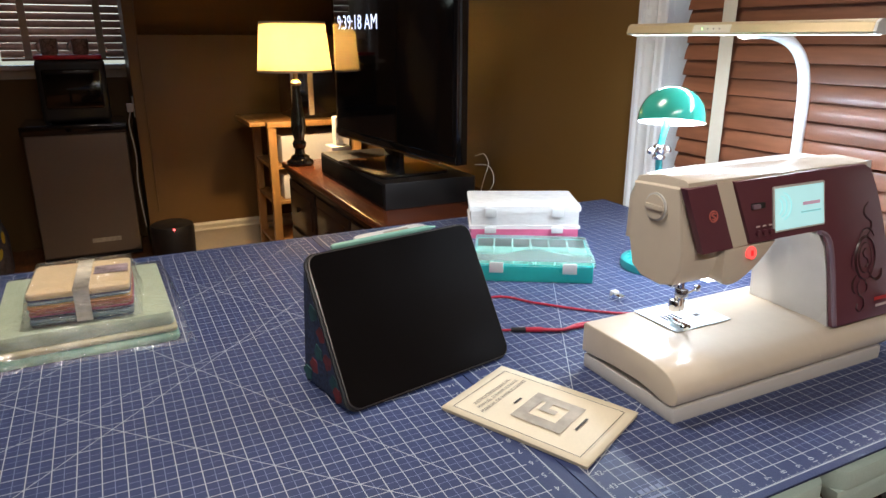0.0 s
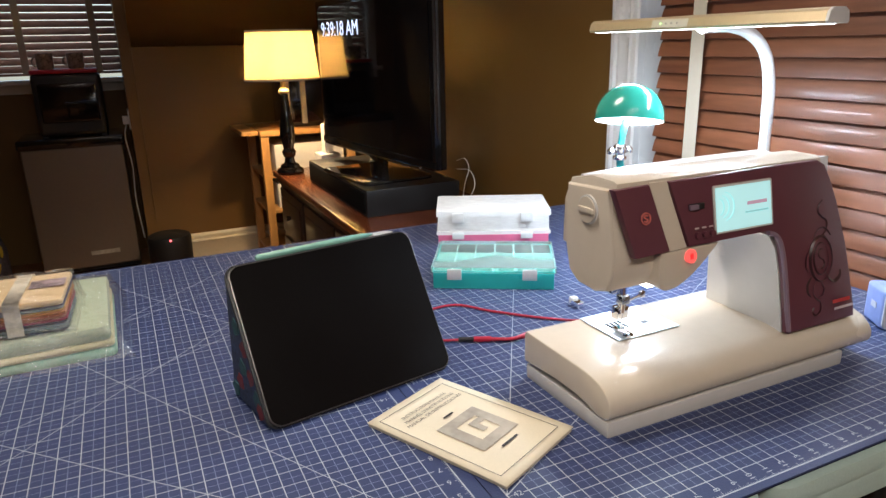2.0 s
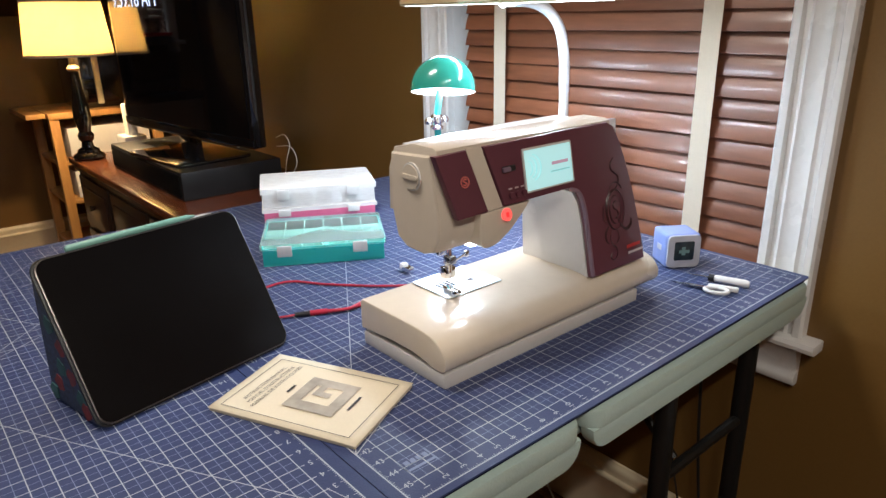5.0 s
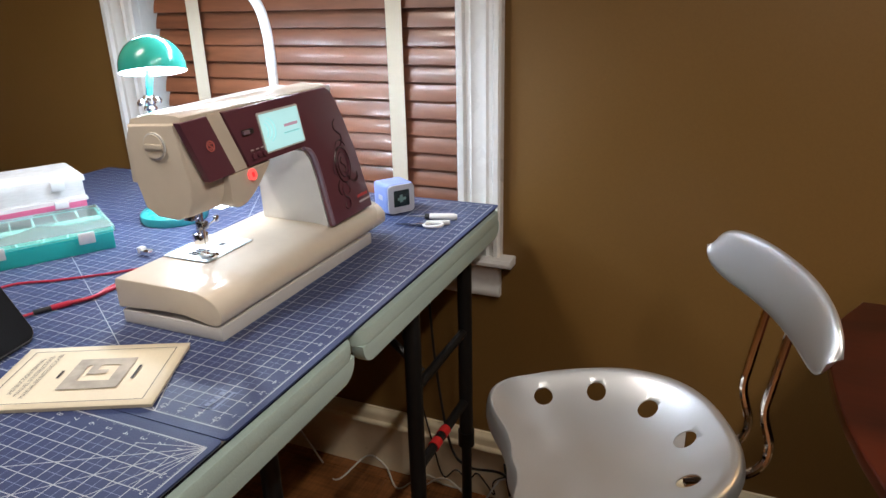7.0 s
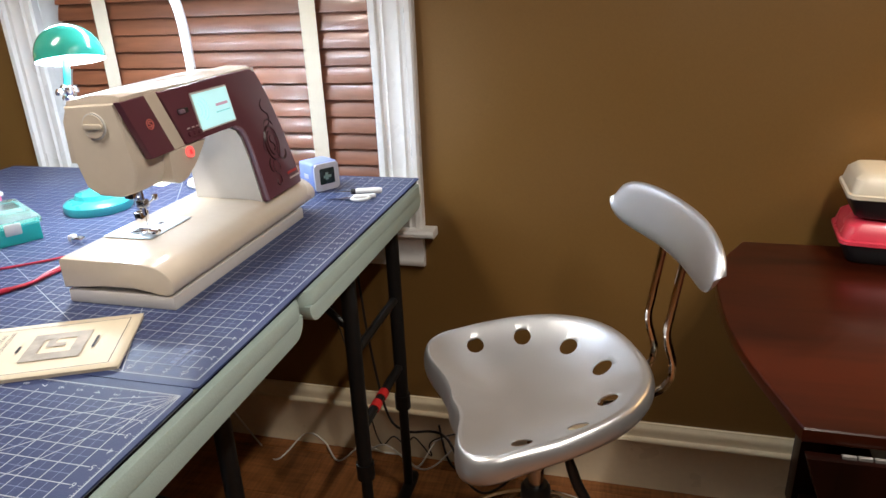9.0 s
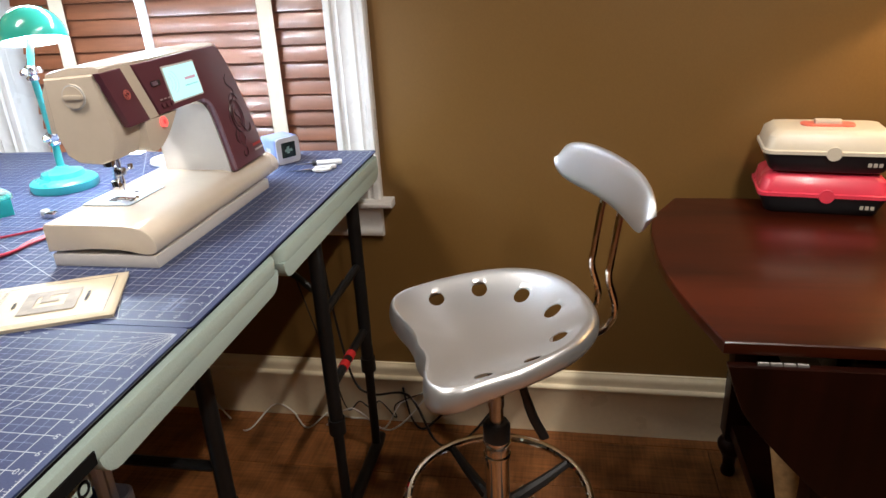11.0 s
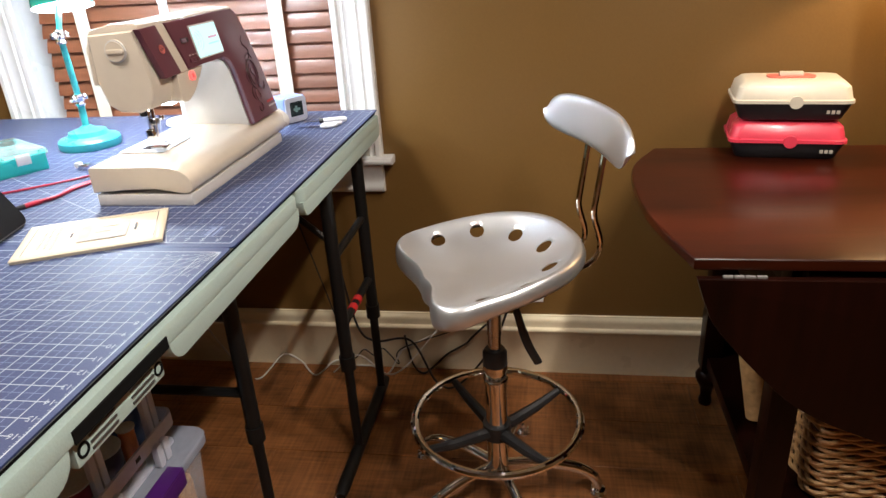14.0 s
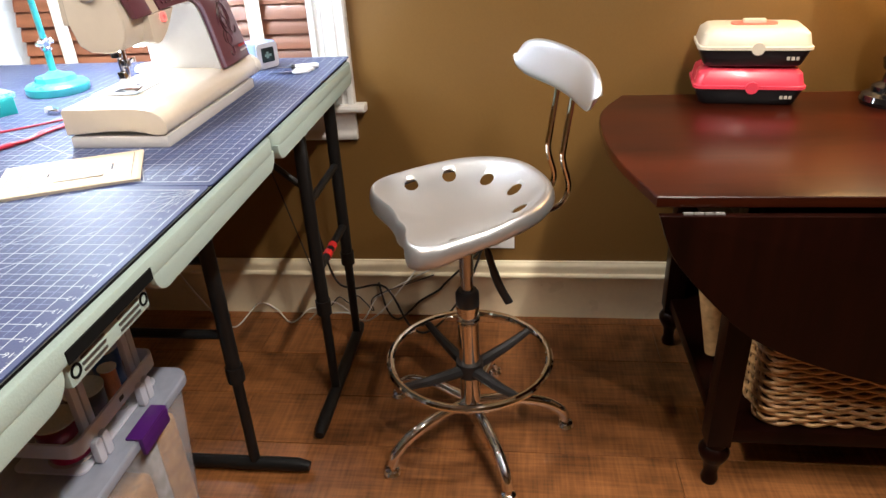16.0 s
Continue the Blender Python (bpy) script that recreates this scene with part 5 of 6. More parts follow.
put_tube(pen, [(-0.095, 0.2215, -0.010), (-0.092, 0.2215, -0.010), (0.050, 0.2215, -0.010), (0.072, 0.2215, -0.010), (0.086, 0.2215, -0.010)], [0.003, 0.0050, 0.0050, 0.0040, 0.0012], 12)
bmesh.ops.transform(pen, matrix=lean_m, verts=pen.verts[:])
pencil = single("stylus", pen, MINT_GRIP, "mint-sleeved stylus resting on the tablet's top edge", "stylus", m=ROOT[tab])

# ---- instruction booklet ----
man = thing("instruction_booklet", (0.025, 0.24, H), "cream instruction booklet with a grey emblem on its cover", "booklet", turn=-0.0)
ang = math.degrees(math.atan2(0.110 - 0.299, 0.002 + 0.088)) + 90      # the words run along the short side
BW, BH = 0.146, 0.212
bm_ = Matrix.Translation((0.0245, 0.2385, H)) @ pose(0, 0, 0, 0, 0, ang)
man.matrix_basis = bm_
ROOT[man] = bm_.copy()
pages = prism(rounded(-BW / 2 + 0.001, BW / 2 - 0.001, -BH / 2 + 0.001, BH / 2 - 0.001, 0.001, 1), 0.0004, 0.0048, "z")
part("page_block", pages, PAPER_EDGE, man)
cov = bmesh.new()
nx_, ny_ = 10, 14
gridv = [[cov.verts.new((-BW / 2 + BW * i / nx_, -BH / 2 + BH * j / ny_, 0.0050 + 0.0012 * (i / nx_) ** 2 + 0.0006 * math.sin(3 * j / ny_))) for j in range(ny_ + 1)] for i in range(nx_ + 1)]
for i in range(nx_):
    for j in range(ny_):
        cov.faces.new((gridv[i][j], gridv[i + 1][j], gridv[i + 1][j + 1], gridv[i][j + 1]))
cover = part("cover", cov, PAPER, man, "slightly curled cream cover")
sm = cover.modifiers.new("thickness", "SOLIDIFY")
sm.thickness, sm.offset = 0.0005, -1
wz = 0.0074
ink = bmesh.new()
for a, b in (((-0.064, -0.092), (0.060, -0.092)), ((0.060, -0.092), (0.060, 0.092)), ((0.060, 0.092), (-0.064, 0.092)), ((-0.064, 0.092), (-0.064, -0.092))):
    put_strip(ink, a, b, 0.0010, wz)
for k, w in enumerate(("INSTRUCTION MANUAL", "MANUEL D'INSTRUCTIONS", "MANUAL DE INSTRUCCIONES")):
    put_text(ink, w, 0.0078, pose(0.0, 0.073 - 0.0095 * k, wz, 0, 0, 0))
put_box(ink, -0.009, 0.009, 0.0312, 0.0345, wz - 0.0002, wz)
put_box(ink, -0.016, 0.016, -0.0628, -0.0595, wz - 0.0002, wz)
part("printing", ink, INK, man, "", smooth=0)
em = bmesh.new()
for x0, x1, y0, y1 in ((-0.036, 0.036, 0.006, 0.022), (-0.036, 0.036, -0.050, -0.034), (-0.036, -0.018, -0.034, 0.006), (0.020, 0.036, -0.034, 0.006), (-0.002, 0.020, -0.010, 0.000), (-0.002, 0.008, -0.024, -0.010)):
    put_box(em, x0, x1, y0, y1, wz - 0.0003, wz - 0.0001)
part("emblem", em, GREY_INK, man, "grey square emblem", smooth=0)


# ---- compartment boxes ----
def compartment_box(name, corner, turn, length, depth, height, z, body_mat, lid_mat, div_mat, cells, label, lid=True):
    """A divided box with a hinged clear lid; corner is the front right one at the base."""
    m = Matrix.Translation((corner[0], corner[1], z)) @ pose(0, 0, 0, 0, 0, turn)
    t = thing(name, m, label, "box", group="divided storage boxes")
    wall = 0.003
    bm = bmesh.new()
    put_box(bm, -length, 0, 0, depth, 0, 0.003, 0.001, 1)
    for x0, x1, y0, y1 in ((-length, 0, 0, wall), (-length, 0, depth - wall, depth), (-length, -length + wall, wall, depth - wall), (-wall, 0, wall, depth - wall)):
        put_box(bm, x0, x1, y0, y1, 0.003, height * 0.80, 0.0008, 1)
    part("tray", bm, body_mat, t, "")
    nx, ny = cells
    for i in range(1, nx):
        part("divider", box(-length * i / nx - 0.0008, -length * i / nx + 0.0008, wall, depth - wall, 0.003, height * 0.80), div_mat, t)
    for j in range(1, ny):
        part("divider", box(-length + wall, -wall, depth * j / ny - 0.0008, depth * j / ny + 0.0008, 0.003, height * 0.79), div_mat, t)
    if lid:
        lm = bmesh.new()
        put_prism(lm, rounded(-length - 0.004, 0.004, -0.004, depth + 0.004, 0.008, 4), height * 0.96, height, "z", 0.0015)
        for x0, x1, y0, y1 in ((-length - 0.004, 0.004, -0.004, -0.001), (-length - 0.004, 0.004, depth + 0.001, depth + 0.004), (-length - 0.004, -length - 0.001, -0.001, depth + 0.001), (0.001, 0.004, -0.001, depth + 0.001)):
            put_box(lm, x0, x1, y0, y1, height * 0.74, height * 0.965)
        l = part("lid", lm, lid_mat, t, "clear hinged lid", shadow=False)
        for x in (-length * 0.20, -length * 0.82):
            part("catch", box(x - 0.014, x + 0.014, -0.008, -0.004, height * 0.45, height * 0.92, 0.0012), DIVIDER, l, "milky snap catch")
    return t


compartment_box("divided_box", (0.398, 0.598), -31.0, 0.235, 0.175, 0.046, H, BOX_TEAL, BOX_LID, DIVIDER_TEAL, (6, 3), "teal divided box with a clear lid")
compartment_box("divided_box", (0.567, 0.868), -26.5, 0.262, 0.165, 0.034, H, PINK_BOX, BOX_WHITE, PINK_BOX, (5, 2), "pink divided box under a white one")
compartment_box("divided_box", (0.567, 0.868), -26.5, 0.262, 0.165, 0.048, H + 0.0345, BOX_WHITE, BOX_WHITE, DIVIDER, (5, 2), "frosted white divided box on a pink one")

# ---- green desk lamp ----
dlamp = thing("desk_lamp", (0.581, 0.623, H), "teal enamel desk lamp with a dome shade, switched on", "lamp")
part("base", lathe([(0, 0), (0.067, 0), (0.070, 0.006), (0.069, 0.018), (0.064, 0.023), (0.046, 0.028), (0.042, 0.038), (0.018, 0.044), (0.011, 0.050), (0, 0.050)], 0, 0, 40), TEAL_BASE, dlamp, "round aqua base")
part("lower_arm", tube([(0, 0, 0.045), (-0.004, -0.004, 0.105)], 0.0080, 14), TEAL_BASE, dlamp)
part("upper_arm", tube([(-0.004, -0.004, 0.110), (-0.044, -0.030, 0.250)], 0.0070, 14), TEAL_BASE, dlamp)
for z, x, y in ((0.108, -0.004, -0.004), (0.252, -0.044, -0.030)):
    j = bmesh.new()
    put_lathe(j, [(0, 0), (0.012, 0), (0.013, 0.005), (0.009, 0.009), (0.012, 0.014), (0.012, 0.026), (0.008, 0.030), (0, 0.030)], x, y, 16, z - 0.010)
    put_tube(j, [(x - 0.020, y, z + 0.008), (x + 0.022, y, z + 0.008)], 0.006, 12)
    put_lathe(j, [(0, 0), (0.008, 0.002), (0.009, 0.008), (0.005, 0.014), (0, 0.015)], x + 0.020, y, 12, z)
    put_lathe(j, [(0, 0), (0.008, 0.002), (0.009, 0.008), (0.005, 0.014), (0, 0.015)], x - 0.020, y, 12, z)
    part("joint", j, CHROME, dlamp, "chrome knuckle joint")
part("shade_stem", tube([(-0.044, -0.030, 0.264), (-0.058, -0.064, 0.350)], 0.0065, 12), TEAL_BASE, dlamp)
dome = bmesh.new()
R = 0.0615
DX, DY, DH = -0.058, -0.067, 0.324
out = [(R * math.cos(radians(a)), DH + R * math.sin(radians(a))) for a in range(0, 91, 6)]
put_lathe(dome, [(R, DH - 0.006)] + out[:-1] + [(0, DH + R)], DX, DY, 48)
tip = Matrix.Translation((DX, DY, DH)) @ Matrix.Rotation(radians(-13), 4, Vector((0.70, -0.72, 0))) @ Matrix.Translation((-DX, -DY, -DH))
bmesh.ops.transform(dome, matrix=tip, verts=dome.verts[:])
part("shade", dome, TEAL, dlamp, "glossy teal dome shade")
inn = bmesh.new()
put_lathe(inn, [(R - 0.0005, DH - 0.0058)] + [((R - 0.003) * math.cos(radians(a)), DH + (R - 0.003) * math.sin(radians(a))) for a in range(0, 90, 6)] + [(0, DH + R - 0.003)], DX, DY, 48)
bmesh.ops.transform(inn, matrix=tip, verts=inn.verts[:])
part("shade_lining", inn, LAMP_WHITE, dlamp, "white lining")
part("bulb", lathe([(0, DH - 0.004), (0.014, DH), (0.020, DH + 0.014), (0.014, DH + 0.030), (0, DH + 0.034)], DX, DY, 20), glow("white_bulb", (0.95, 0.98, 1.0), 6.0), dlamp, "lit white bulb", shadow=False)

# ---- light bar on its bent arm ----
bar = thing("light_bar_lamp", (0.80, 0.485, H), "champagne light bar on a bent white arm, switched on", "lamp")
part("foot", lathe([(0, 0), (0.055, 0), (0.057, 0.004), (0.054, 0.012), (0, 0.013)], 0, 0, 32), WHITE_PLASTIC, bar, "round white foot")
part("lower_arm", tube([(0.80, 0.485, H + 0.01), (0.793, 0.484, 1.165)], 0.020, 14, flat=0.5), WHITE_PLASTIC, bar, "", True)
part("flexible_arm", tube(smooth_line([(0.793, 0.484, 1.160), (0.790, 0.485, 1.230), (0.778, 0.490, 1.285), (0.750, 0.500, 1.320), (0.705, 0.515, 1.338), (0.650, 0.530, 1.338)], 6), 0.0215, 14, flat=0.5), ARM_WHITE, bar, "white flexible arm", True)
prof = [(0.620, 1.333), (0.617, 1.337), (0.621, 1.351), (0.628, 1.356), (0.652, 1.356), (0.660, 1.351), (0.663, 1.337), (0.660, 1.333)]
hd = part("head", prism(prof, 0.262, 0.808, "y", 0.002), CHAMPAGNE, bar, "champagne metal head", True)
part("touch_panel", prism([(0.6162, 1.3372), (0.6202, 1.3512), (0.6212, 1.3510), (0.6172, 1.3370)], 0.528, 0.618, "y"), CASE_CREAM, hd, "", True)
for k in range(4):
    part("touch_dot", tube([(0.6182, 0.595 - 0.014 * k, 1.344), (0.6172, 0.595 - 0.014 * k, 1.344)], 0.0018, 8), glow("green_dot", (0.4, 1.0, 0.3), 2.0) if k == 0 else GREY_INK, hd, "", True)
part("end_cap", prism([(p[0], p[1]) for p in prof], 0.257, 0.262, "y"), WHITE_PLASTIC, hd, "", True)
part("diffuser", box(0.627, 0.653, 0.270, 0.800, 1.3322, 1.3329), glow("light_bar_diffuser", (0.92, 0.97, 1.0), 5.0), hd, "glowing white diffuser", True, shadow=False)

# ---- cube clock, scissors, seam ripper ----
clk = thing("cube_clock", (0.790, 0.192, H), "lavender cube clock with a small dark display", "clock", turn=-34)
part("body", box(-0.033, 0.033, -0.026, 0.036, 0.001, 0.066, 0.007, 3), CLOCK_BLUE, clk, "lavender shell")
part("face", prism(rounded(-0.032, 0.032, 0.002, 0.065, 0.010), -0.030, -0.025, "y", 0.002), CLOCK_GREY, clk, "pale grey front")
part("display", prism(rounded(-0.019, 0.019, 0.017, 0.053, 0.002, 2), -0.0308, -0.0295, "y"), LCD, clk, "dark display")
dg = bmesh.new()
put_box(dg, -0.010, 0.010, -0.0314, -0.0308, 0.031, 0.037)
put_box(dg, -0.005, 0.002, -0.0314, -0.0308, 0.027, 0.043)
part("display_figures", dg, material("pale_lcd_figures", (0.18, 0.30, 0.27), 0.4), clk)
part("side_mark", box(-0.0338, -0.0328, -0.005, 0.012, 0.030, 0.040), CLOCK_GREY, clk)
sci = thing("thread_snips", (0.715, 0.085, H), "small white-handled thread snips", "scissors", turn=-68)
part("blade", prism([(-0.062, 0.004), (0.0, -0.004), (0.002, 0.003), (-0.02, 0.007)], 0.002, 0.004), STEEL, sci, "steel blade")
part("blade", prism([(-0.058, -0.004), (0.0, -0.010), (0.002, -0.003), (-0.02, -0.002)], 0.0045, 0.0065), STEEL, sci, "steel blade")
part("finger_loop", tube([(0.016 + 0.019 * math.cos(q), -0.014 + 0.012 * math.sin(q), 0.006) for q in [2 * math.pi * k / 20 for k in range(20)]], 0.0035, 8, True), WHITE_PLASTIC, sci, "white finger loop")
part("grip", box(0.000, 0.050, -0.004, 0.007, 0.002, 0.010, 0.003), WHITE_PLASTIC, sci, "white grip")
rip = thing("seam_ripper", (0.758, 0.082, H + 0.007), "seam ripper with a white handle", "seam ripper", turn=-75)
part("handle", tube([(-0.018, 0, 0), (-0.010, 0, 0), (0.040, 0, 0), (0.046, 0, 0)], [0.004, 0.0065, 0.0072, 0.005], 14), WHITE_PLASTIC, rip, "white handle")
part("collar", tube([(-0.022, 0, 0), (-0.012, 0, 0)], 0.0062, 12), BLACK_PLASTIC, rip, "black collar")
part("prong", tube([(-0.060, 0, 0), (-0.022, 0, 0)], [0.0008, 0.0022], 8), STEEL, rip)

# ---- cords on the mat ----
def cord(name, pts, r, mat, label, sides=8):
    return single(name, tube(smooth_line(pts, 8), r, sides), mat, label, "cable")


cord("red_cable", [(0.08, 0.60, H + 0.003), (0.185, 0.616, H + 0.003), (0.235, 0.556, H + 0.003), (0.298, 0.486, H + 0.003), (0.36, 0.44, H + 0.003), (0.45, 0.42, H + 0.003)], 0.0022, RED_CORD, "red braided cable lying on the mat")
usb = thing("usb_cable", (0.17, 0.45, H), "red charging cable with a black plug", "cable")
part("cord", tube(smooth_line([(0.05, 0.52, H + 0.003), (0.100, 0.487, H + 0.003), (0.132, 0.471, H + 0.004)], 6), 0.0022, 8), RED_CORD, usb, "", True)
part("plug", tube([(0.128, 0.473, H + 0.0045), (0.150, 0.462, H + 0.0045)], 0.0040, 10), BLACK_PLASTIC, usb, "black plug", True)
part("sleeve", tube([(0.150, 0.462, H + 0.0045), (0.175, 0.450, H + 0.0045)], 0.0045, 10), RED_CORD, usb, "", True)
part("cord", tube(smooth_line([(0.172, 0.451, H + 0.004), (0.205, 0.438, H + 0.003), (0.25, 0.432, H + 0.004), (0.32, 0.41, H + 0.003)], 6), 0.0030, 8), RED_CORD, usb, "", True)
part("cord", tube(smooth_line([(0.172, 0.449, H + 0.006), (0.205, 0.432, H + 0.006), (0.25, 0.440, H + 0.005), (0.32, 0.42, H + 0.003)], 6), 0.0026, 8), RED_CORD, usb, "", True)
clip = thing("cable_clip", (0.385, 0.505, H), "small silver and white connector by the machine", "connector")
part("shell", box(-0.008, 0.008, -0.012, 0.010, 0.0, 0.012, 0.003), CHROME, clip)
part("cap", box(-0.007, 0.007, 0.006, 0.018, 0.004, 0.016, 0.003), WHITE_PLASTIC, clip)
cord("machine_cord", [(0.60, 0.25, H + 0.02), (0.66, 0.22, H + 0.006), (0.70, 0.20, H + 0.004), (0.74, 0.23, H + 0.006), (0.80, 0.30, H + 0.004)], 0.0028, BLUE_CORD, "dark blue power cord behind the machine")

# ---- white measuring tool behind the tablet ----
tool = thing("white_marking_tool", (0.148, 1.042, H), "white plastic marking tool with a grey window", "tool", turn=12)
part("body", prism(rounded(-0.100, 0.105, -0.030, 0.030, 0.024), 0.001, 0.026, "z", 0.007, 3), WHITE_PLASTIC, tool, "rounded white body")
part("window", prism(rounded(-0.020, 0.050, -0.010, 0.010, 0.003), 0.0255, 0.0268, "z"), GREY_INK, tool, "grey window")
part("print", box(-0.075, -0.035, -0.020, -0.017, 0.0255, 0.0265), GREY_INK, tool)


# ---- low chest with the television ----
BZ = 0.735
chest = thing("low_chest", (0.62, 2.25, 0), "dark carved wooden chest with a red-brown top", "chest")
part("top", box(0.335, 0.925, 1.45, 2.95, BZ - 0.03, BZ, 0.008, 3), BENCH_TOP, chest, "polished red-brown top", True)
part("carcass", box(0.365, 0.905, 1.48, 2.92, 0.10, BZ - 0.03, 0.004), DARK_BENCH, chest, "dark carcass", True)
part("moulding", box(0.350, 0.915, 1.465, 2.935, BZ - 0.055, BZ - 0.03, 0.006), DARK_BENCH, chest, "", True)
for y0, y1 in ((1.52, 1.96), (1.99, 2.43), (2.46, 2.89)):
    for z0, z1 in ((0.44, 0.66), (0.15, 0.41)):
        d = part("drawer", box(0.353, 0.367, y0, y1, z0, z1, 0.005), DARK_BENCH, chest, "dark panelled drawer", True)
        part("drawer_panel", box(0.347, 0.355, y0 + 0.04, y1 - 0.04, z0 + 0.04, z1 - 0.04, 0.004), DARK_BENCH, d, "", True)
        part("knob", tube([(0.346, (y0 + y1) / 2, (z0 + z1) / 2), (0.325, (y0 + y1) / 2, (z0 + z1) / 2)], [0.008, 0.014], 12), DARK_BENCH, d, "", True)
for x, y in ((0.39, 1.52), (0.88, 1.52), (0.39, 2.88), (0.88, 2.88)):
    part("foot", lathe([(0, 0), (0.025, 0), (0.035, 0.04), (0.03, 0.08), (0.035, 0.102), (0, 0.102)], x, y, 16), DARK_BENCH, chest, "", True)

sb_ = thing("sound_base", (0.60, 2.08, BZ), "black rectangular sound base under the television", "speaker")
part("cabinet", box(0.425, 0.79, 1.78, 2.56, BZ, BZ + 0.098, 0.006), BLACK_PLASTIC, sb_, "", True)
part("front_grille", box(0.421, 0.426, 1.795, 2.545, BZ + 0.012, BZ + 0.088, 0.002), DARK_SEAM, sb_, "", True)

tvm = pose(0.600, 2.085, BZ + 0.098, 0, 0, 0)
tvt = thing("television", tvm, "large black flat television showing a clock on a dark screen", "television", turn=0)
TVA, TVB = Vector((0.603, 1.580, 0)), Vector((0.503, 2.550, 0))
along = (TVB - TVA).normalized()
nrm = Vector((-along.y, along.x, 0))
tm = Matrix(((along.x, nrm.x, 0, TVA.x), (along.y, nrm.y, 0, TVA.y), (0, 0, 1, 0.915), (0, 0, 0, 1)))
TW = (TVB - TVA).length


def tv_part(name, bm, mat, label="", parent=None, **k):
    bmesh.ops.transform(bm, matrix=tm, verts=bm.verts[:])
    bmesh.ops.recalc_face_normals(bm, faces=bm.faces[:])
    return part(name, bm, mat, parent or tvt, label, True, **k)


tv_part("housing", box(0, TW, -0.045, 0.0, 0, 0.585, 0.006), BLACK_GLOSS, "black housing")
scr_ = tv_part("screen", box(0.022, TW - 0.022, 0.0, 0.0015, 0.03, 0.563), TV_GLASS, "dark glossy screen", smooth=0)
tv_part("bezel", box(0, TW, -0.001, 0.004, 0, 0.026, 0.002), BLACK_GLOSS, "")
tv_part("chrome_strip", box(0.10, TW - 0.02, -0.004, 0.006, -0.008, 0.001, 0.002), CHROME, "")
clock_text = bmesh.new()
put_text(clock_text, "9:39:18 AM", 0.080, pose(0.73, 0.0030, 0.468, 90, 0, 180))
tv_part("clock_figures", clock_text, glow("clock_digits", (0.75, 0.80, 1.0), 1.1), "glowing white clock figures", scr_, smooth=0)
stand = bmesh.new()
put_prism(stand, rounded(0.28, TW - 0.28, -0.16, 0.13, 0.03), -0.082, -0.070, "z", 0.003)
tv_part("stand_base", stand, BLACK_GLOSS, "glossy black stand plate")
tv_part("stand_neck", box(TW / 2 - 0.06, TW / 2 + 0.06, -0.04, -0.015, -0.072, 0.02, 0.004), BLACK_GLOSS, "")
cord("tv_cable", [(0.72, 1.66, 0.93), (0.72, 1.60, 0.945), (0.71, 1.55, 0.92), (0.70, 1.56, 0.87), (0.72, 1.62, 0.80)], 0.0012, WHITE_CORD, "thin pale cable behind the television")
cord("tv_cable", [(0.72, 1.66, 0.90), (0.73, 1.58, 0.905), (0.72, 1.53, 0.86), (0.70, 1.57, 0.79)], 0.0012, WHITE_CORD, "thin pale cable behind the television")
single("remote_box", box(0.70, 0.80, 1.50, 1.62, BZ, BZ + 0.05, 0.006), BLACK_PLASTIC, "small black box on the chest", "box")
pnl = thing("white_router", (0.56, 2.72, BZ), "white upright router on the chest", "router")
part("body", box(-0.02, 0.02, -0.03, 0.03, 0.0, 0.235, 0.006), WHITE_PLASTIC, pnl)
part("cradle", box(-0.05, 0.045, -0.06, 0.06, 0.0, 0.10, 0.008), WHITE_PLASTIC, pnl)

table_lamp("table_lamp", 0.40, 2.83, BZ, "black turned table lamp with a glowing cream shade")

# ---- honey pine trolley ----
cart = thing("kitchen_trolley", (0.60, 3.55, 0), "honey pine trolley with shelves beside the chest", "trolley")
part("top", box(0.36, 0.90, 3.33, 3.80, 0.855, 0.885, 0.004), PINE, cart, "", True)
part("drop_flap", box(0.27, 0.355, 3.36, 3.78, 0.862, 0.885, 0.004), PINE, cart, "", True)
for x, y in ((0.385, 3.36), (0.875, 3.36), (0.385, 3.77), (0.875, 3.77)):
    part("leg", box(x - 0.022, x + 0.022, y - 0.022, y + 0.022, 0.08, 0.855, 0.003), PINE, cart, "", True)
    part("castor", tube([(x, y - 0.012, 0.04), (x, y + 0.012, 0.04)], 0.04, 16), BLACK_PLASTIC, cart, "", True)
for z in (0.16, 0.42, 0.62):
    part("shelf", box(0.37, 0.89, 3.35, 3.78, z, z + 0.018, 0.002), PINE, cart, "", True)
single("storage_box", box(0.44, 0.84, 3.38, 3.72, 0.64, 0.80, 0.008), WHITE_PLASTIC, "white ribbed storage box on the trolley shelf", "box")
single("white_carton", box(0.44, 0.80, 3.38, 3.70, 0.44, 0.58, 0.006), WHITE_PLASTIC, "white carton on the trolley shelf", "box")
mw = thing("toaster_oven", (0.68, 3.58, 0.885), "small black and white appliance on the trolley", "appliance")
part("body", box(-0.15, 0.20, -0.16, 0.16, 0.0, 0.30, 0.01), BLACK_GLOSS, mw)
part("side_trim", box(-0.155, -0.12, -0.165, -0.150, 0.0, 0.30, 0.004), WHITE_PLASTIC, mw)
part("side_trim", box(-0.06, -0.03, -0.170, -0.155, 0.02, 0.30, 0.004), WHITE_PLASTIC, mw)

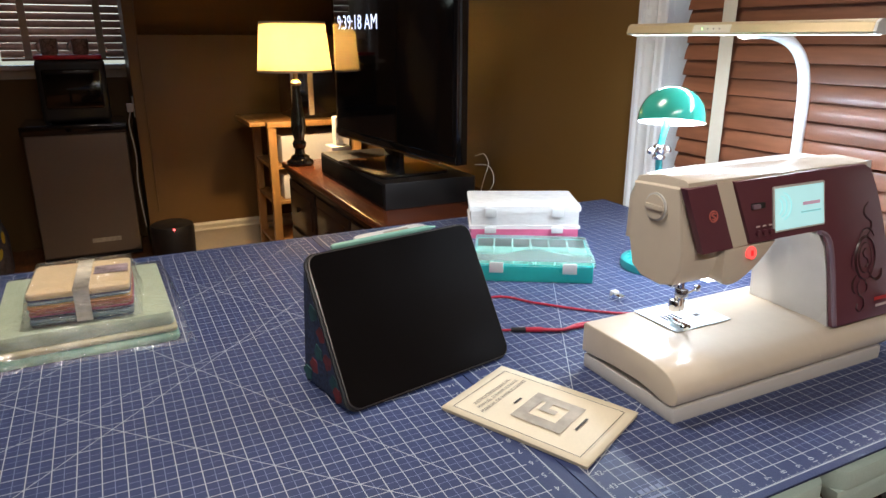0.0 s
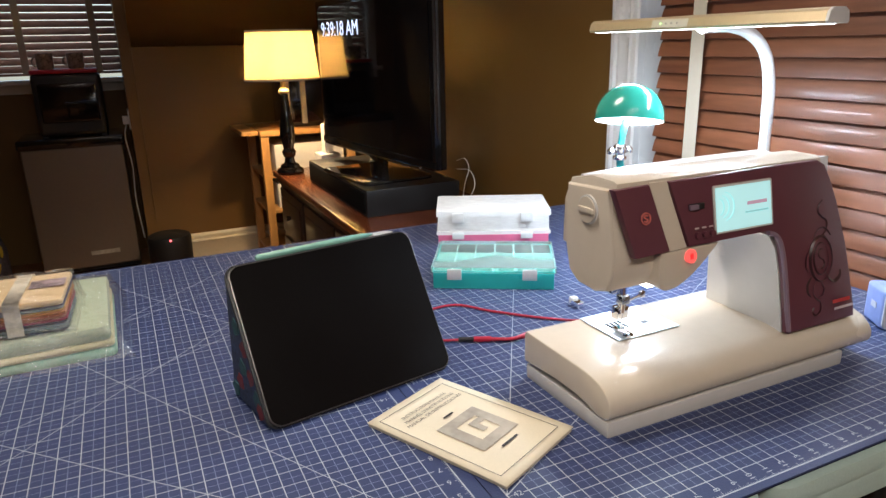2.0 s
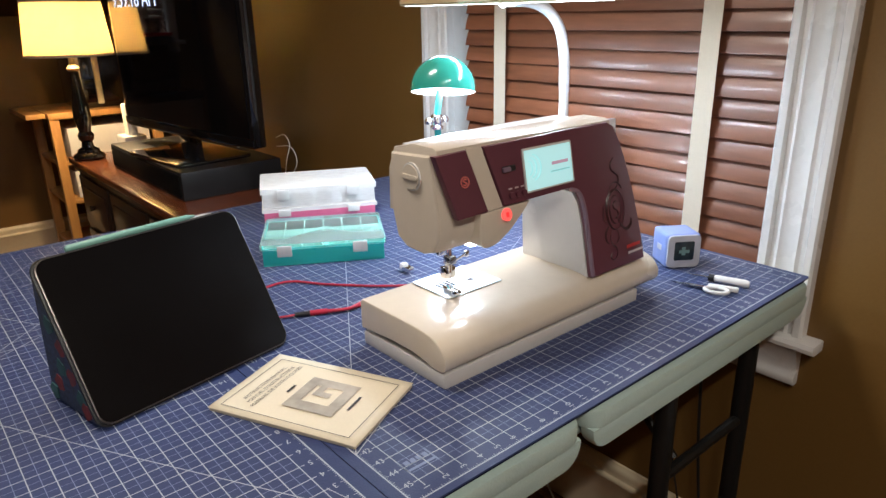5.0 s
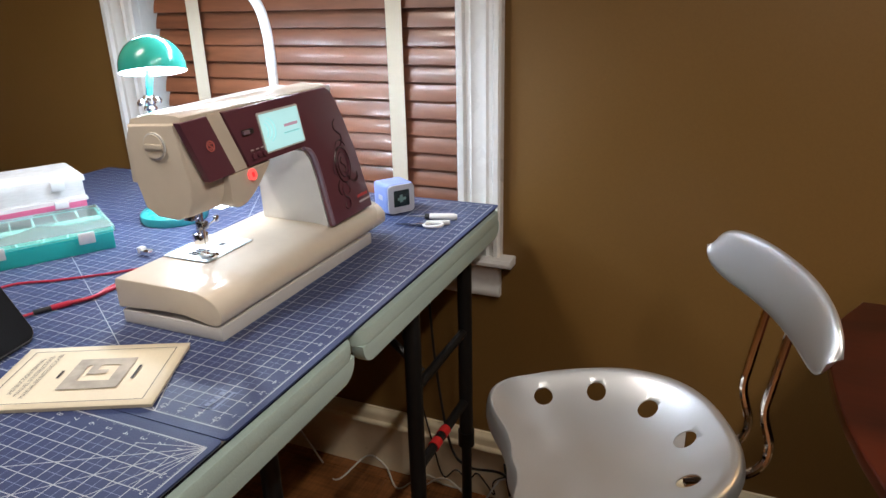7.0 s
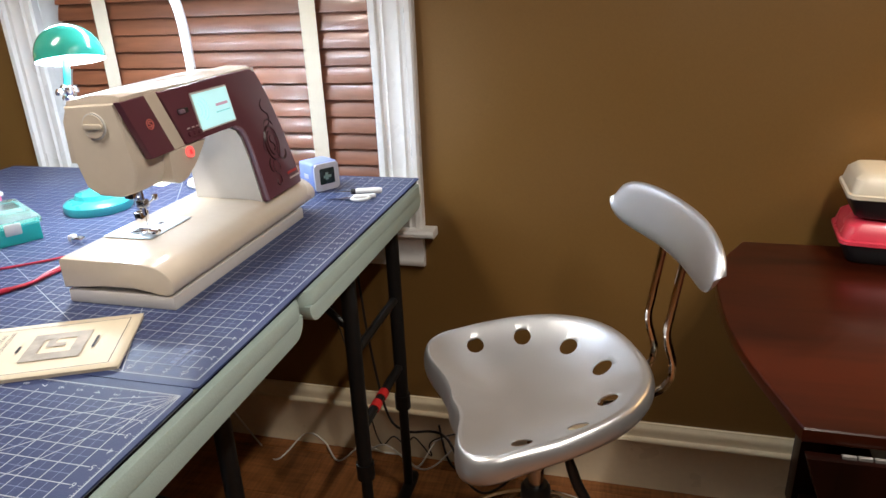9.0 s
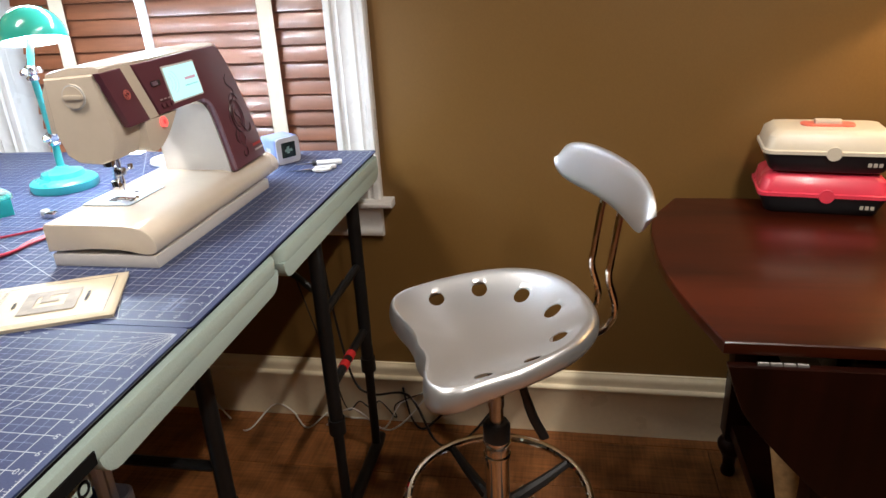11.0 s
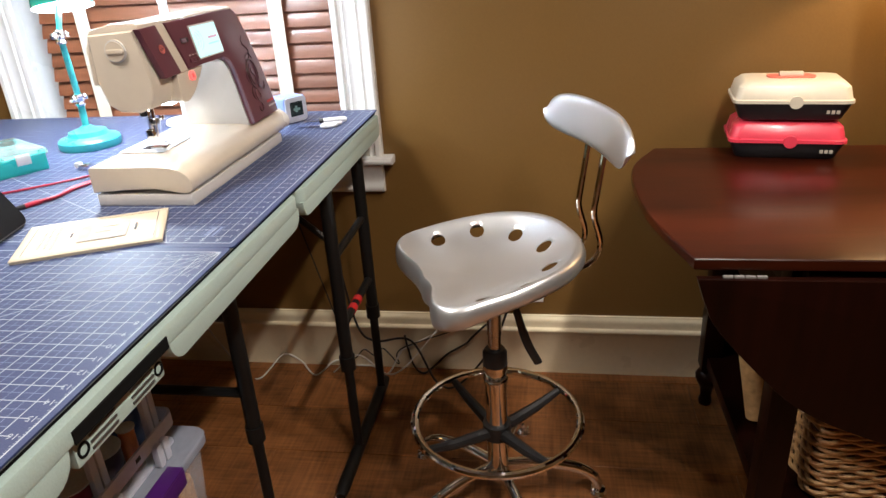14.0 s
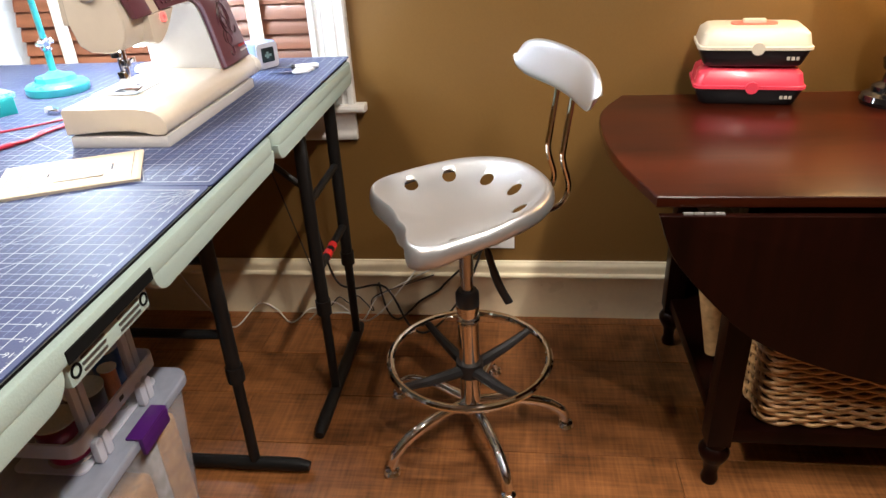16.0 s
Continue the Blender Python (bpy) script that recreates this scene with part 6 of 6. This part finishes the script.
# ---- refrigerator niche ----
fr_ = thing("mini_refrigerator", (-0.59, 4.25, 0), "small brown-grey refrigerator with a black top", "refrigerator")
part("body", box(-0.862, -0.318, 4.12, 4.52, 0.02, 0.80, 0.006), BLACK_PLASTIC, fr_, "", True)
part("door", box(-0.858, -0.322, 4.085, 4.12, 0.05, 0.785, 0.010, 3), FRIDGE, fr_, "brown-grey door", True)
part("top_plate", box(-0.872, -0.310, 4.075, 4.52, 0.785, 0.842, 0.012, 3), BLACK_GLOSS, fr_, "glossy black top", True)
part("name_plate", box(-0.59, -0.43, 4.080, 4.086, 0.125, 0.150), GREY_INK, fr_, "pale name plate", True)
ov = thing("countertop_oven", (-0.555, 4.28, 0.842), "black countertop oven on the refrigerator", "oven")
part("body", box(-0.745, -0.385, 4.13, 4.50, 0.850, 1.205, 0.03, 4), BLACK_PLASTIC, ov, "", True)
part("door", box(-0.715, -0.415, 4.118, 4.132, 0.93, 1.15, 0.012), BLACK_GLOSS, ov, "dark glass door", True)
for x in (-0.72, -0.41):
    part("foot", box(x - 0.015, x + 0.015, 4.16, 4.19, 0.842, 0.852), BLACK_PLASTIC, ov, "", True)
single("tray", prism(rounded(-0.745, -0.395, 4.13, 4.44, 0.03), 1.205, 1.228, "z", 0.006), RED_TRAY, "red tray on the oven", "tray")
for x in (-0.66, -0.50):
    mg = thing("mug", (x, 4.24, 1.228), "patterned mug standing on the red tray", "mug", group="mugs on the tray")
    part("cup", lathe([(0, 0.001), (0.038, 0.001), (0.044, 0.010), (0.045, 0.090), (0.042, 0.090), (0.041, 0.012), (0, 0.010)], 0, 0, 24), MUG, mg)
    part("handle", tube([(-0.044 - 0.022 * math.sin(q), 0, 0.045 + 0.026 * math.cos(q)) for q in [math.pi * k / 10 for k in range(11)]], 0.005, 8), MUG, mg)
pur = thing("air_purifier", (-0.15, 3.80, 0), "black upright air purifier with a red light", "air purifier")
part("body", lathe([(0, 0), (0.115, 0), (0.12, 0.01), (0.125, 0.24), (0.118, 0.262), (0.10, 0.27), (0, 0.272)], 0, 0, 32), BLACK_PLASTIC, pur)
part("led", tube([(0.0, -0.118, 0.255), (0.0, -0.126, 0.255)], 0.006, 8), glow("red_led", (1.0, 0.1, 0.1), 3.0), pur)
outl = thing("wall_outlet", (-0.262, 4.10, 0.93), "white outlet with a plugged-in cord on the niche wall", "outlet")
part("plate", box(-0.268, -0.260, 4.06, 4.14, 0.87, 0.99, 0.002), WHITE_PLASTIC, outl, "", True)
part("plug", box(-0.30, -0.268, 4.08, 4.12, 0.90, 0.95, 0.004), WHITE_PLASTIC, outl, "", True)
cord("hanging_outlet_cable", [(-0.285, 4.08, 0.90), (-0.300, 4.07, 0.82), (-0.285, 4.06, 0.65), (-0.295, 4.06, 0.45), (-0.28, 4.05, 0.20)], 0.004, WHITE_CORD, "white cord hanging from the outlet")
bag = thing("patterned_bag", (-1.12, 3.90, 0), "dark bag with yellow leaves beside the refrigerator", "bag")
part("body", lathe([(0, 0), (0.10, 0), (0.13, 0.08), (0.13, 0.28), (0.10, 0.38), (0.06, 0.42), (0, 0.42)], 0, 0, 14), DARK_CLUTTER, bag)
for k in range(9):
    q = radians(200 + 16 * k)
    part("leaf_print", prism([(0.012 * math.cos(a), 0.035 * math.sin(a)) for a in [2 * math.pi * j / 8 for j in range(8)]], 0, 0.003, "y"), material("yellow_print", (0.45, 0.33, 0.03), 0.6), bag).matrix_basis = pose(0.131 * math.cos(q), 0.131 * math.sin(q), 0.10 + 0.09 * (k % 3), 0, 20 * (k % 2), math.degrees(q) + 90)

# ---- outlet and cords on the window wall ----
so = thing("wall_outlet", (WALL_X, -0.40, 0.30), "white wall outlet with two plugs behind the stool", "outlet")
part("plate", box(WALL_X - 0.006, WALL_X, -0.455, -0.335, 0.245, 0.325, 0.002), WHITE_PLASTIC, so, "", True)
part("plug", box(WALL_X - 0.035, WALL_X - 0.006, -0.385, -0.345, 0.262, 0.302, 0.005), BLACK_PLASTIC, so, "", True)
cord("black_power_cable", [(0.93, -0.36, 0.27), (0.90, -0.30, 0.12), (0.86, -0.20, 0.006), (0.80, -0.14, 0.05), (0.84, -0.06, 0.17), (0.88, 0.06, 0.14), (0.90, 0.12, 0.18), (0.91, 0.16, 0.40), (0.92, 0.18, 0.62)], 0.0035, BLACK_CORD, "black power cord looping by the wall")
cord("black_power_cable", [(0.93, 0.3, 0.62), (0.938, 0.189, 0.137), (0.938, 0.174, 0.07), (0.938, 0.155, 0.036), (0.938, 0.121, 0.07), (0.938, 0.086, 0.047), (0.938, 0.06, 0.076), (0.938, 0.033, 0.049), (0.938, 0.009, 0.02), (0.938, -0.003, 0.077), (0.935, -0.2, 0.16)], 0.0022, BLACK_CORD, "thin dark cord crumpled against the baseboard")
cord("white_power_cable", [(0.86, 0.7, 0.45), (0.87, 0.62, 0.2), (0.907, 0.544, 0.004), (0.85, 0.456, 0.004), (0.938, 0.404, 0.038), (0.938, 0.344, 0.019), (0.881, 0.275, 0.004), (0.938, 0.222, 0.024), (0.938, 0.158, 0.009), (0.938, 0.097, 0.007), (0.903, 0.04, 0.004), (0.938, 0.002, 0.059), (0.938, -0.037, 0.091), (0.94, -0.37, 0.28)], 0.0026, WHITE_CORD, "white cord zigzagging along the baseboard")

cord("black_power_cable", [(0.938, -0.018, 0.128), (0.938, -0.023, 0.094), (0.938, -0.039, 0.018), (0.913, -0.076, 0.004), (0.938, -0.113, 0.021), (0.938, -0.152, 0.062), (0.938, -0.212, 0.102), (0.938, -0.242, 0.136), (0.93, -0.37, 0.27)], 0.0034, BLACK_CORD, "black cord hanging in a loop from the outlet")
cord("white_power_cable", [(0.90, 0.22, 0.004), (0.86, 0.12, 0.10), (0.88, 0.04, 0.02), (0.84, -0.03, 0.07), (0.88, -0.10, 0.14), (0.93, -0.16, 0.20)], 0.0024, WHITE_CORD, "thin white cord tangled beside the baseboard")

# ---- bins under the table ----
bn = thing("storage_bin", (-0.11, 0.41, 0), "clear plastic storage bin with a purple latch, full of fabric", "bin")
b0, b1, c0, c1 = -0.40, 0.180, 0.245, 0.58
sh = bmesh.new()
lo = [sh.verts.new((x, y, 0.004)) for x, y in rounded(b0 + 0.02, b1 - 0.02, c0 + 0.02, c1 - 0.02, 0.03)]
hi = [sh.verts.new((x, y, 0.330)) for x, y in rounded(b0, b1, c0, c1, 0.03)]
for k in range(len(lo)):
    sh.faces.new((lo[k], lo[(k + 1) % len(lo)], hi[(k + 1) % len(lo)], hi[k]))
sh.faces.new(lo[::-1])
shell_ = part("shell", sh, BIN_CLEAR, bn, "clear shell", True, shadow=False)
so_ = shell_.modifiers.new("thickness", "SOLIDIFY")
so_.thickness = 0.002
part("lid", prism(rounded(b0 - 0.012, b1 + 0.012, c0 - 0.012, c1 + 0.012, 0.035), 0.328, 0.352, "z", 0.008, 3), BIN_LID, bn, "frosted lid", True)
lt = box(-0.035, 0.062, c0 - 0.022, c0 - 0.013, 0.318, 0.3545, 0.003)
put_box(lt, -0.035, 0.062, c0 - 0.022, c0 + 0.012, 0.3525, 0.3585, 0.0025)
part("latch", lt, PURPLE, bn, "purple latch", True)
print_orange = single("fabric_stack", box(0.070, b1 - 0.03, c0 + 0.022, c1 - 0.04, 0.008, 0.27, 0.02, 3), FABRIC_ORANGE, "folded orange print fabric inside the bin", "fabric")
single("fabric_stack", box(0.028, 0.066, c0 + 0.022, c1 - 0.04, 0.008, 0.28, 0.012, 3), FABRIC_GREY, "folded pale print fabric inside the bin", "fabric")
single("fabric_stack", box(-0.060, 0.024, c0 + 0.022, c1 - 0.04, 0.008, 0.22, 0.02, 3), FABRIC_ORANGE, "folded orange print fabric inside the bin", "fabric")
single("fabric_stack", box(b0 + 0.03, -0.066, c0 + 0.04, c1 - 0.04, 0.008, 0.20, 0.02, 3), DARK_CLUTTER, "dark folded fabric inside the bin", "fabric")
cad = thing("bobbin_caddy", (0.015, 0.35, 0.3525), "white plastic caddy full of haberdashery on the bin", "caddy")
d0, d1, e0, e1 = -0.130, 0.152, 0.276, 0.43
rim_ = bmesh.new()
outer, inner = rounded(d0, d1, e0, e1, 0.022, 5), rounded(d0 + 0.005, d1 - 0.005, e0 + 0.005, e1 - 0.005, 0.017, 5)
loops = [[rim_.verts.new((x, y, zz)) for x, y in o] for o, zz in ((outer, 0.398), (outer, 0.428), (inner, 0.428), (inner, 0.398))]
for a, b in zip(loops, loops[1:] + loops[:1]):
    for k in range(len(a)):
        rim_.faces.new((a[k], a[(k + 1) % len(a)], b[(k + 1) % len(b)], b[k]))
bmesh.ops.recalc_face_normals(rim_, faces=rim_.faces[:])
rim_part = part("frame", rim_, CADDY, cad, "white rounded frame", True)
part("grip_slot", box(0.008, 0.022, e0 - 0.0006, e0 + 0.0004, 0.409, 0.418), BLACK_PLASTIC, rim_part, "dark slot", True)
part("floor_tray", prism(rounded(d0 + 0.006, d1 - 0.006, e0 + 0.008, e1 - 0.006, 0.016), 0.3535, 0.358, "z"), CADDY, cad, "", True)
for x in (-0.075, 0.078):
    ft = prism(rounded(x - 0.020, x - 0.002, 0.3535, 0.404, 0.006, 4), e0 - 0.010, e0 + 0.004, "y", 0.002)
    put_prism(ft, rounded(x + 0.002, x + 0.020, 0.3535, 0.404, 0.006, 4), e0 - 0.010, e0 + 0.004, "y", 0.002)
    part("double_foot", ft, CADDY, cad, "white double foot", True)
for x in (-0.055, 0.110):
    up = prism(rounded(x - 0.018, x - 0.002, 0.395, 0.560, 0.006, 4), e0 + 0.022, e0 + 0.034, "y", 0.002)
    put_prism(up, rounded(x + 0.002, x + 0.018, 0.395, 0.560, 0.006, 4), e0 + 0.022, e0 + 0.034, "y", 0.002)
    part("double_upright", up, CADDY, cad, "white double upright", True)
REEL_LOOKS = (("magenta", (0.40, 0.01, 0.10)), ("wine red", (0.20, 0.012, 0.04)), ("dark grey", (0.05, 0.05, 0.06)), ("orange", (0.60, 0.20, 0.07)), ("blue", (0.02, 0.10, 0.32)))
for (word, col), (x, y, z, r, hh) in zip(REEL_LOOKS, ((-0.075, 0.335, 0.359, 0.038, 0.040), (-0.078, 0.345, 0.4015, 0.036, 0.040), (0.004, 0.340, 0.359, 0.035, 0.085), (0.055, 0.318, 0.359, 0.015, 0.095), (0.098, 0.350, 0.359, 0.028, 0.110))):
    sp = thing("reel", (x, y, z), word + " reel of notions in the caddy", "reel", group="reels in the caddy")
    part("winding", lathe([(0, 0.003), (r - 0.003, 0.003), (r, 0.008), (r, hh - 0.008), (r - 0.003, hh - 0.003), (0, hh - 0.003)], 0, 0, 24), material(word.replace(" ", "_") + "_winding", col, 0.35, spread=0.2, fine=300, coat=0.3), sp)
    for zz in (0.0, hh - 0.003):
        part("flange", lathe([(0, zz), (r + 0.003, zz), (r + 0.003, zz + 0.0025), (0, zz + 0.0025)], 0, 0, 24), BOX_WHITE, sp, "", shadow=False)

# ---- ceiling fixtures ----
def ceiling_rail(x, y, turn, count, gap, label):
    """A rail with downward bulbs in metal cups."""
    cf = thing("ceiling_fixture", (x, y, 2.45), label, "ceiling light", group="ceiling light rails", turn=turn)
    part("rail", tube([(-0.53 * gap * count, 0, -0.03), (0.53 * gap * count, 0, -0.03)], 0.014, 10), STEEL, cf)
    part("canopy", lathe([(0, 0), (0.06, 0), (0.05, -0.03), (0, -0.032)], 0, 0, 24), STEEL, cf)
    for k in range(count):
        u = gap * (k - (count - 1) / 2)
        hd_ = part("holder", lathe([(0.010, -0.04), (0.010, -0.10), (0.030, -0.12), (0.034, -0.18), (0.031, -0.18), (0.027, -0.125), (0, -0.12)], u, 0, 16), STEEL, cf)
        part("bulb", lathe([(0, -0.195), (0.018, -0.188), (0.026, -0.170), (0.018, -0.145), (0.010, -0.125), (0, -0.125)], u, 0, 16), glow("warm_bulb", (1.0, 0.85, 0.65), 8.0), hd_, "lit bulb", shadow=False)


for x, y, turn, count, gap in RAILS:
    ceiling_rail(x, y, turn, count, gap, "metal ceiling rail with lit bulbs")


# ---- packs of fabric ----
def soft_slab(w, d, z0, z1, seed, bow=0.004, n=16):
    """A folded cloth: a soft slab with uneven, rounded sides."""
    bm = bmesh.new()
    rows = []
    h = z1 - z0
    for k, (gr, zz) in enumerate(((0.985, 0), (1.0, 0.25), (1.004, 0.5), (1.0, 0.75), (0.985, 1.0))):
        loop = []
        for i, (px, py) in enumerate(rounded(-w / 2, w / 2, -d / 2, d / 2, 0.008, 3)):
            e = noise.noise((px * 14 + seed, py * 14, seed * 3.1))
            loop.append(bm.verts.new((px * gr + 0.0018 * e, py * gr + 0.0018 * e, z0 + h * zz + bow * noise.noise((px * 9, py * 9 + seed, 0.3)) * 0.5)))
        rows.append(loop)
    for a, b in zip(rows, rows[1:]):
        for i in range(len(a)):
            bm.faces.new((a[i], a[(i + 1) % len(a)], b[(i + 1) % len(b)], b[i]))
    for loop, flip in ((rows[0], True), (rows[-1], False)):
        c = bm.verts.new(sum((v.co for v in loop), Vector()) / len(loop) + Vector((0, 0, 0.0 if flip else 0.002)))
        for i in range(len(loop)):
            t = (loop[i], loop[(i + 1) % len(loop)], c)
            bm.faces.new(t[::-1] if flip else t)
    return bm


def film_material():
    """Thin clear film: mostly see-through, with sharp crinkled glints."""
    m = bpy.data.materials.new("clear_cellophane")
    m.use_nodes = True
    nt = m.node_tree
    nt.nodes.clear()
    out_ = nt.nodes.new("ShaderNodeOutputMaterial")
    tr = nt.nodes.new("ShaderNodeBsdfTransparent")
    gl = nt.nodes.new("ShaderNodeBsdfGlossy")
    gl.inputs["Roughness"].default_value = 0.17
    mix = nt.nodes.new("ShaderNodeMixShader")
    mix.inputs[0].default_value = 0.26
    co = nt.nodes.new("ShaderNodeTexCoord")
    n = nt.nodes.new("ShaderNodeTexNoise")
    n.inputs["Scale"].default_value, n.inputs["Detail"].default_value, n.inputs["Distortion"].default_value = 34, 4, 1.4
    bp = nt.nodes.new("ShaderNodeBump")
    bp.inputs["Strength"].default_value, bp.inputs["Distance"].default_value = 1.0, 0.014
    nt.links.new(co.outputs["Object"], n.inputs["Vector"])
    nt.links.new(n.outputs[0], bp.inputs["Height"])
    nt.links.new(bp.outputs[0], gl.inputs["Normal"])
    nt.links.new(tr.outputs[0], mix.inputs[1])
    nt.links.new(gl.outputs[0], mix.inputs[2])
    nt.links.new(mix.outputs[0], out_.inputs["Surface"])
    return m


PACK_FILM = film_material()
big = thing("fabric_bundle", (-0.503, 0.828, H), "folded pale green fabrics in clear film on the mat", "fabric", turn=1)
z = 0.001
for k, (hh, col, grow) in enumerate(((0.014, (0.24, 0.44, 0.31), 0.0), (0.011, (0.58, 0.54, 0.32), -0.004), (0.022, (0.40, 0.46, 0.32), -0.010))):
    part("folded_cloth", soft_slab(0.262 + grow, 0.290 + grow, z, z + hh, 3 + k), cloth("sage_cloth", col), big, ("mint cloth", "straw cloth", "sage cloth")[k])
    z += hh + 0.0005


def crinkled_film(w, d, h, skirt, seed, x0=0.0, y0=0.0):
    """A loose clear wrapper over a stack: flat on top, falling to the support, with creases and folds."""
    bm = bmesh.new()
    nx, ny = 34, 38
    rows = []
    for i in range(nx + 1):
        row = []
        for j in range(ny + 1):
            px, py = (w / 2 + skirt) * (2 * i / nx - 1), (d / 2 + skirt) * (2 * j / ny - 1)
            out = max(abs(px) - w / 2, abs(py) - d / 2, 0.0)
            n1 = noise.noise((px * 22 + seed, py * 22, seed))
            n2 = 1 - 2 * abs(noise.noise((px * 48 + 3 * seed, py * 40 - seed, 2.0)))
            drop = min(1.0, out / skirt) ** 0.6 if out > 0 else 0.0
            z = h * (1 - drop) + 0.0022 * max(0.0, n2) + 0.0015 * n1
            row.append(bm.verts.new((x0 + px * (1 - 0.35 * drop * skirt / w) + 0.003 * n2, y0 + py * (1 - 0.35 * drop * skirt / d) + 0.003 * n1, max(0.001 + 0.001 * (1 + n1), z + 0.0016 if out == 0 else z))))
        rows.append(row)
    for a, b in zip(rows, rows[1:]):
        for j in range(ny):
            bm.faces.new((a[j], b[j], b[j + 1], a[j + 1]))
    return bm


part("film", crinkled_film(0.264, 0.292, 0.0495, 0.022, 1.7, 0.004), PACK_FILM, big, "crinkled clear film", shadow=False, smooth=12)

small = thing("fat_quarter_bundle", (-0.500, 0.772, H + 0.0525), "banded bundle of folded fabric squares, cream on top", "fabric", turn=-3)
cols = ((0.035, 0.045, 0.055), (0.12, 0.16, 0.17), (0.17, 0.21, 0.22), (0.045, 0.035, 0.05), (0.28, 0.03, 0.06), (0.30, 0.10, 0.04), (0.42, 0.10, 0.03), (0.50, 0.17, 0.03), (0.55, 0.30, 0.05), (0.20, 0.24, 0.22), (0.10, 0.08, 0.12), (0.66, 0.49, 0.27))
z = 0.0
for k, col in enumerate(cols):
    hh = 0.0039 if k < 11 else 0.009
    part("folded_square", soft_slab(0.142 + 0.002 * math.sin(k * 2), 0.142 + 0.003 * math.sin(k * 3), z, z + hh - 0.0003, 20 + k, 0.003), cloth("bundle_cloth", col), small, "cream cloth with crumpled film" if k == 11 else "")
    z += hh
band = bmesh.new()
for x0, x1, y0, y1, z0, z1 in ((-0.008, 0.014, -0.0745, -0.0730, 0.002, z + 0.003), (-0.012, 0.016, 0.0730, 0.0745, 0.002, z + 0.003), (-0.008, 0.014, -0.0745, 0.0745, z + 0.002, z + 0.0030)):
    put_box(band, x0, x1, y0, y1, z0, z1)
part("paper_band", band, material("grey_paper_band", (0.62, 0.56, 0.44), 0.5, spread=0.25, scale=60), small, "printed grey band")
lab = bmesh.new()
put_box(lab, 0.018, 0.068, -0.01, 0.03, z + 0.0022, z + 0.0030)
part("film", crinkled_film(0.148, 0.150, z + 0.0035, 0.012, 6.1), PACK_FILM, small, "crinkled clear film", shadow=False, smooth=12)
part("picture_label", lab, material("picture_label_print", (0.30, 0.22, 0.24), 0.4, spread=0.9, scale=80), small, "small printed picture label")
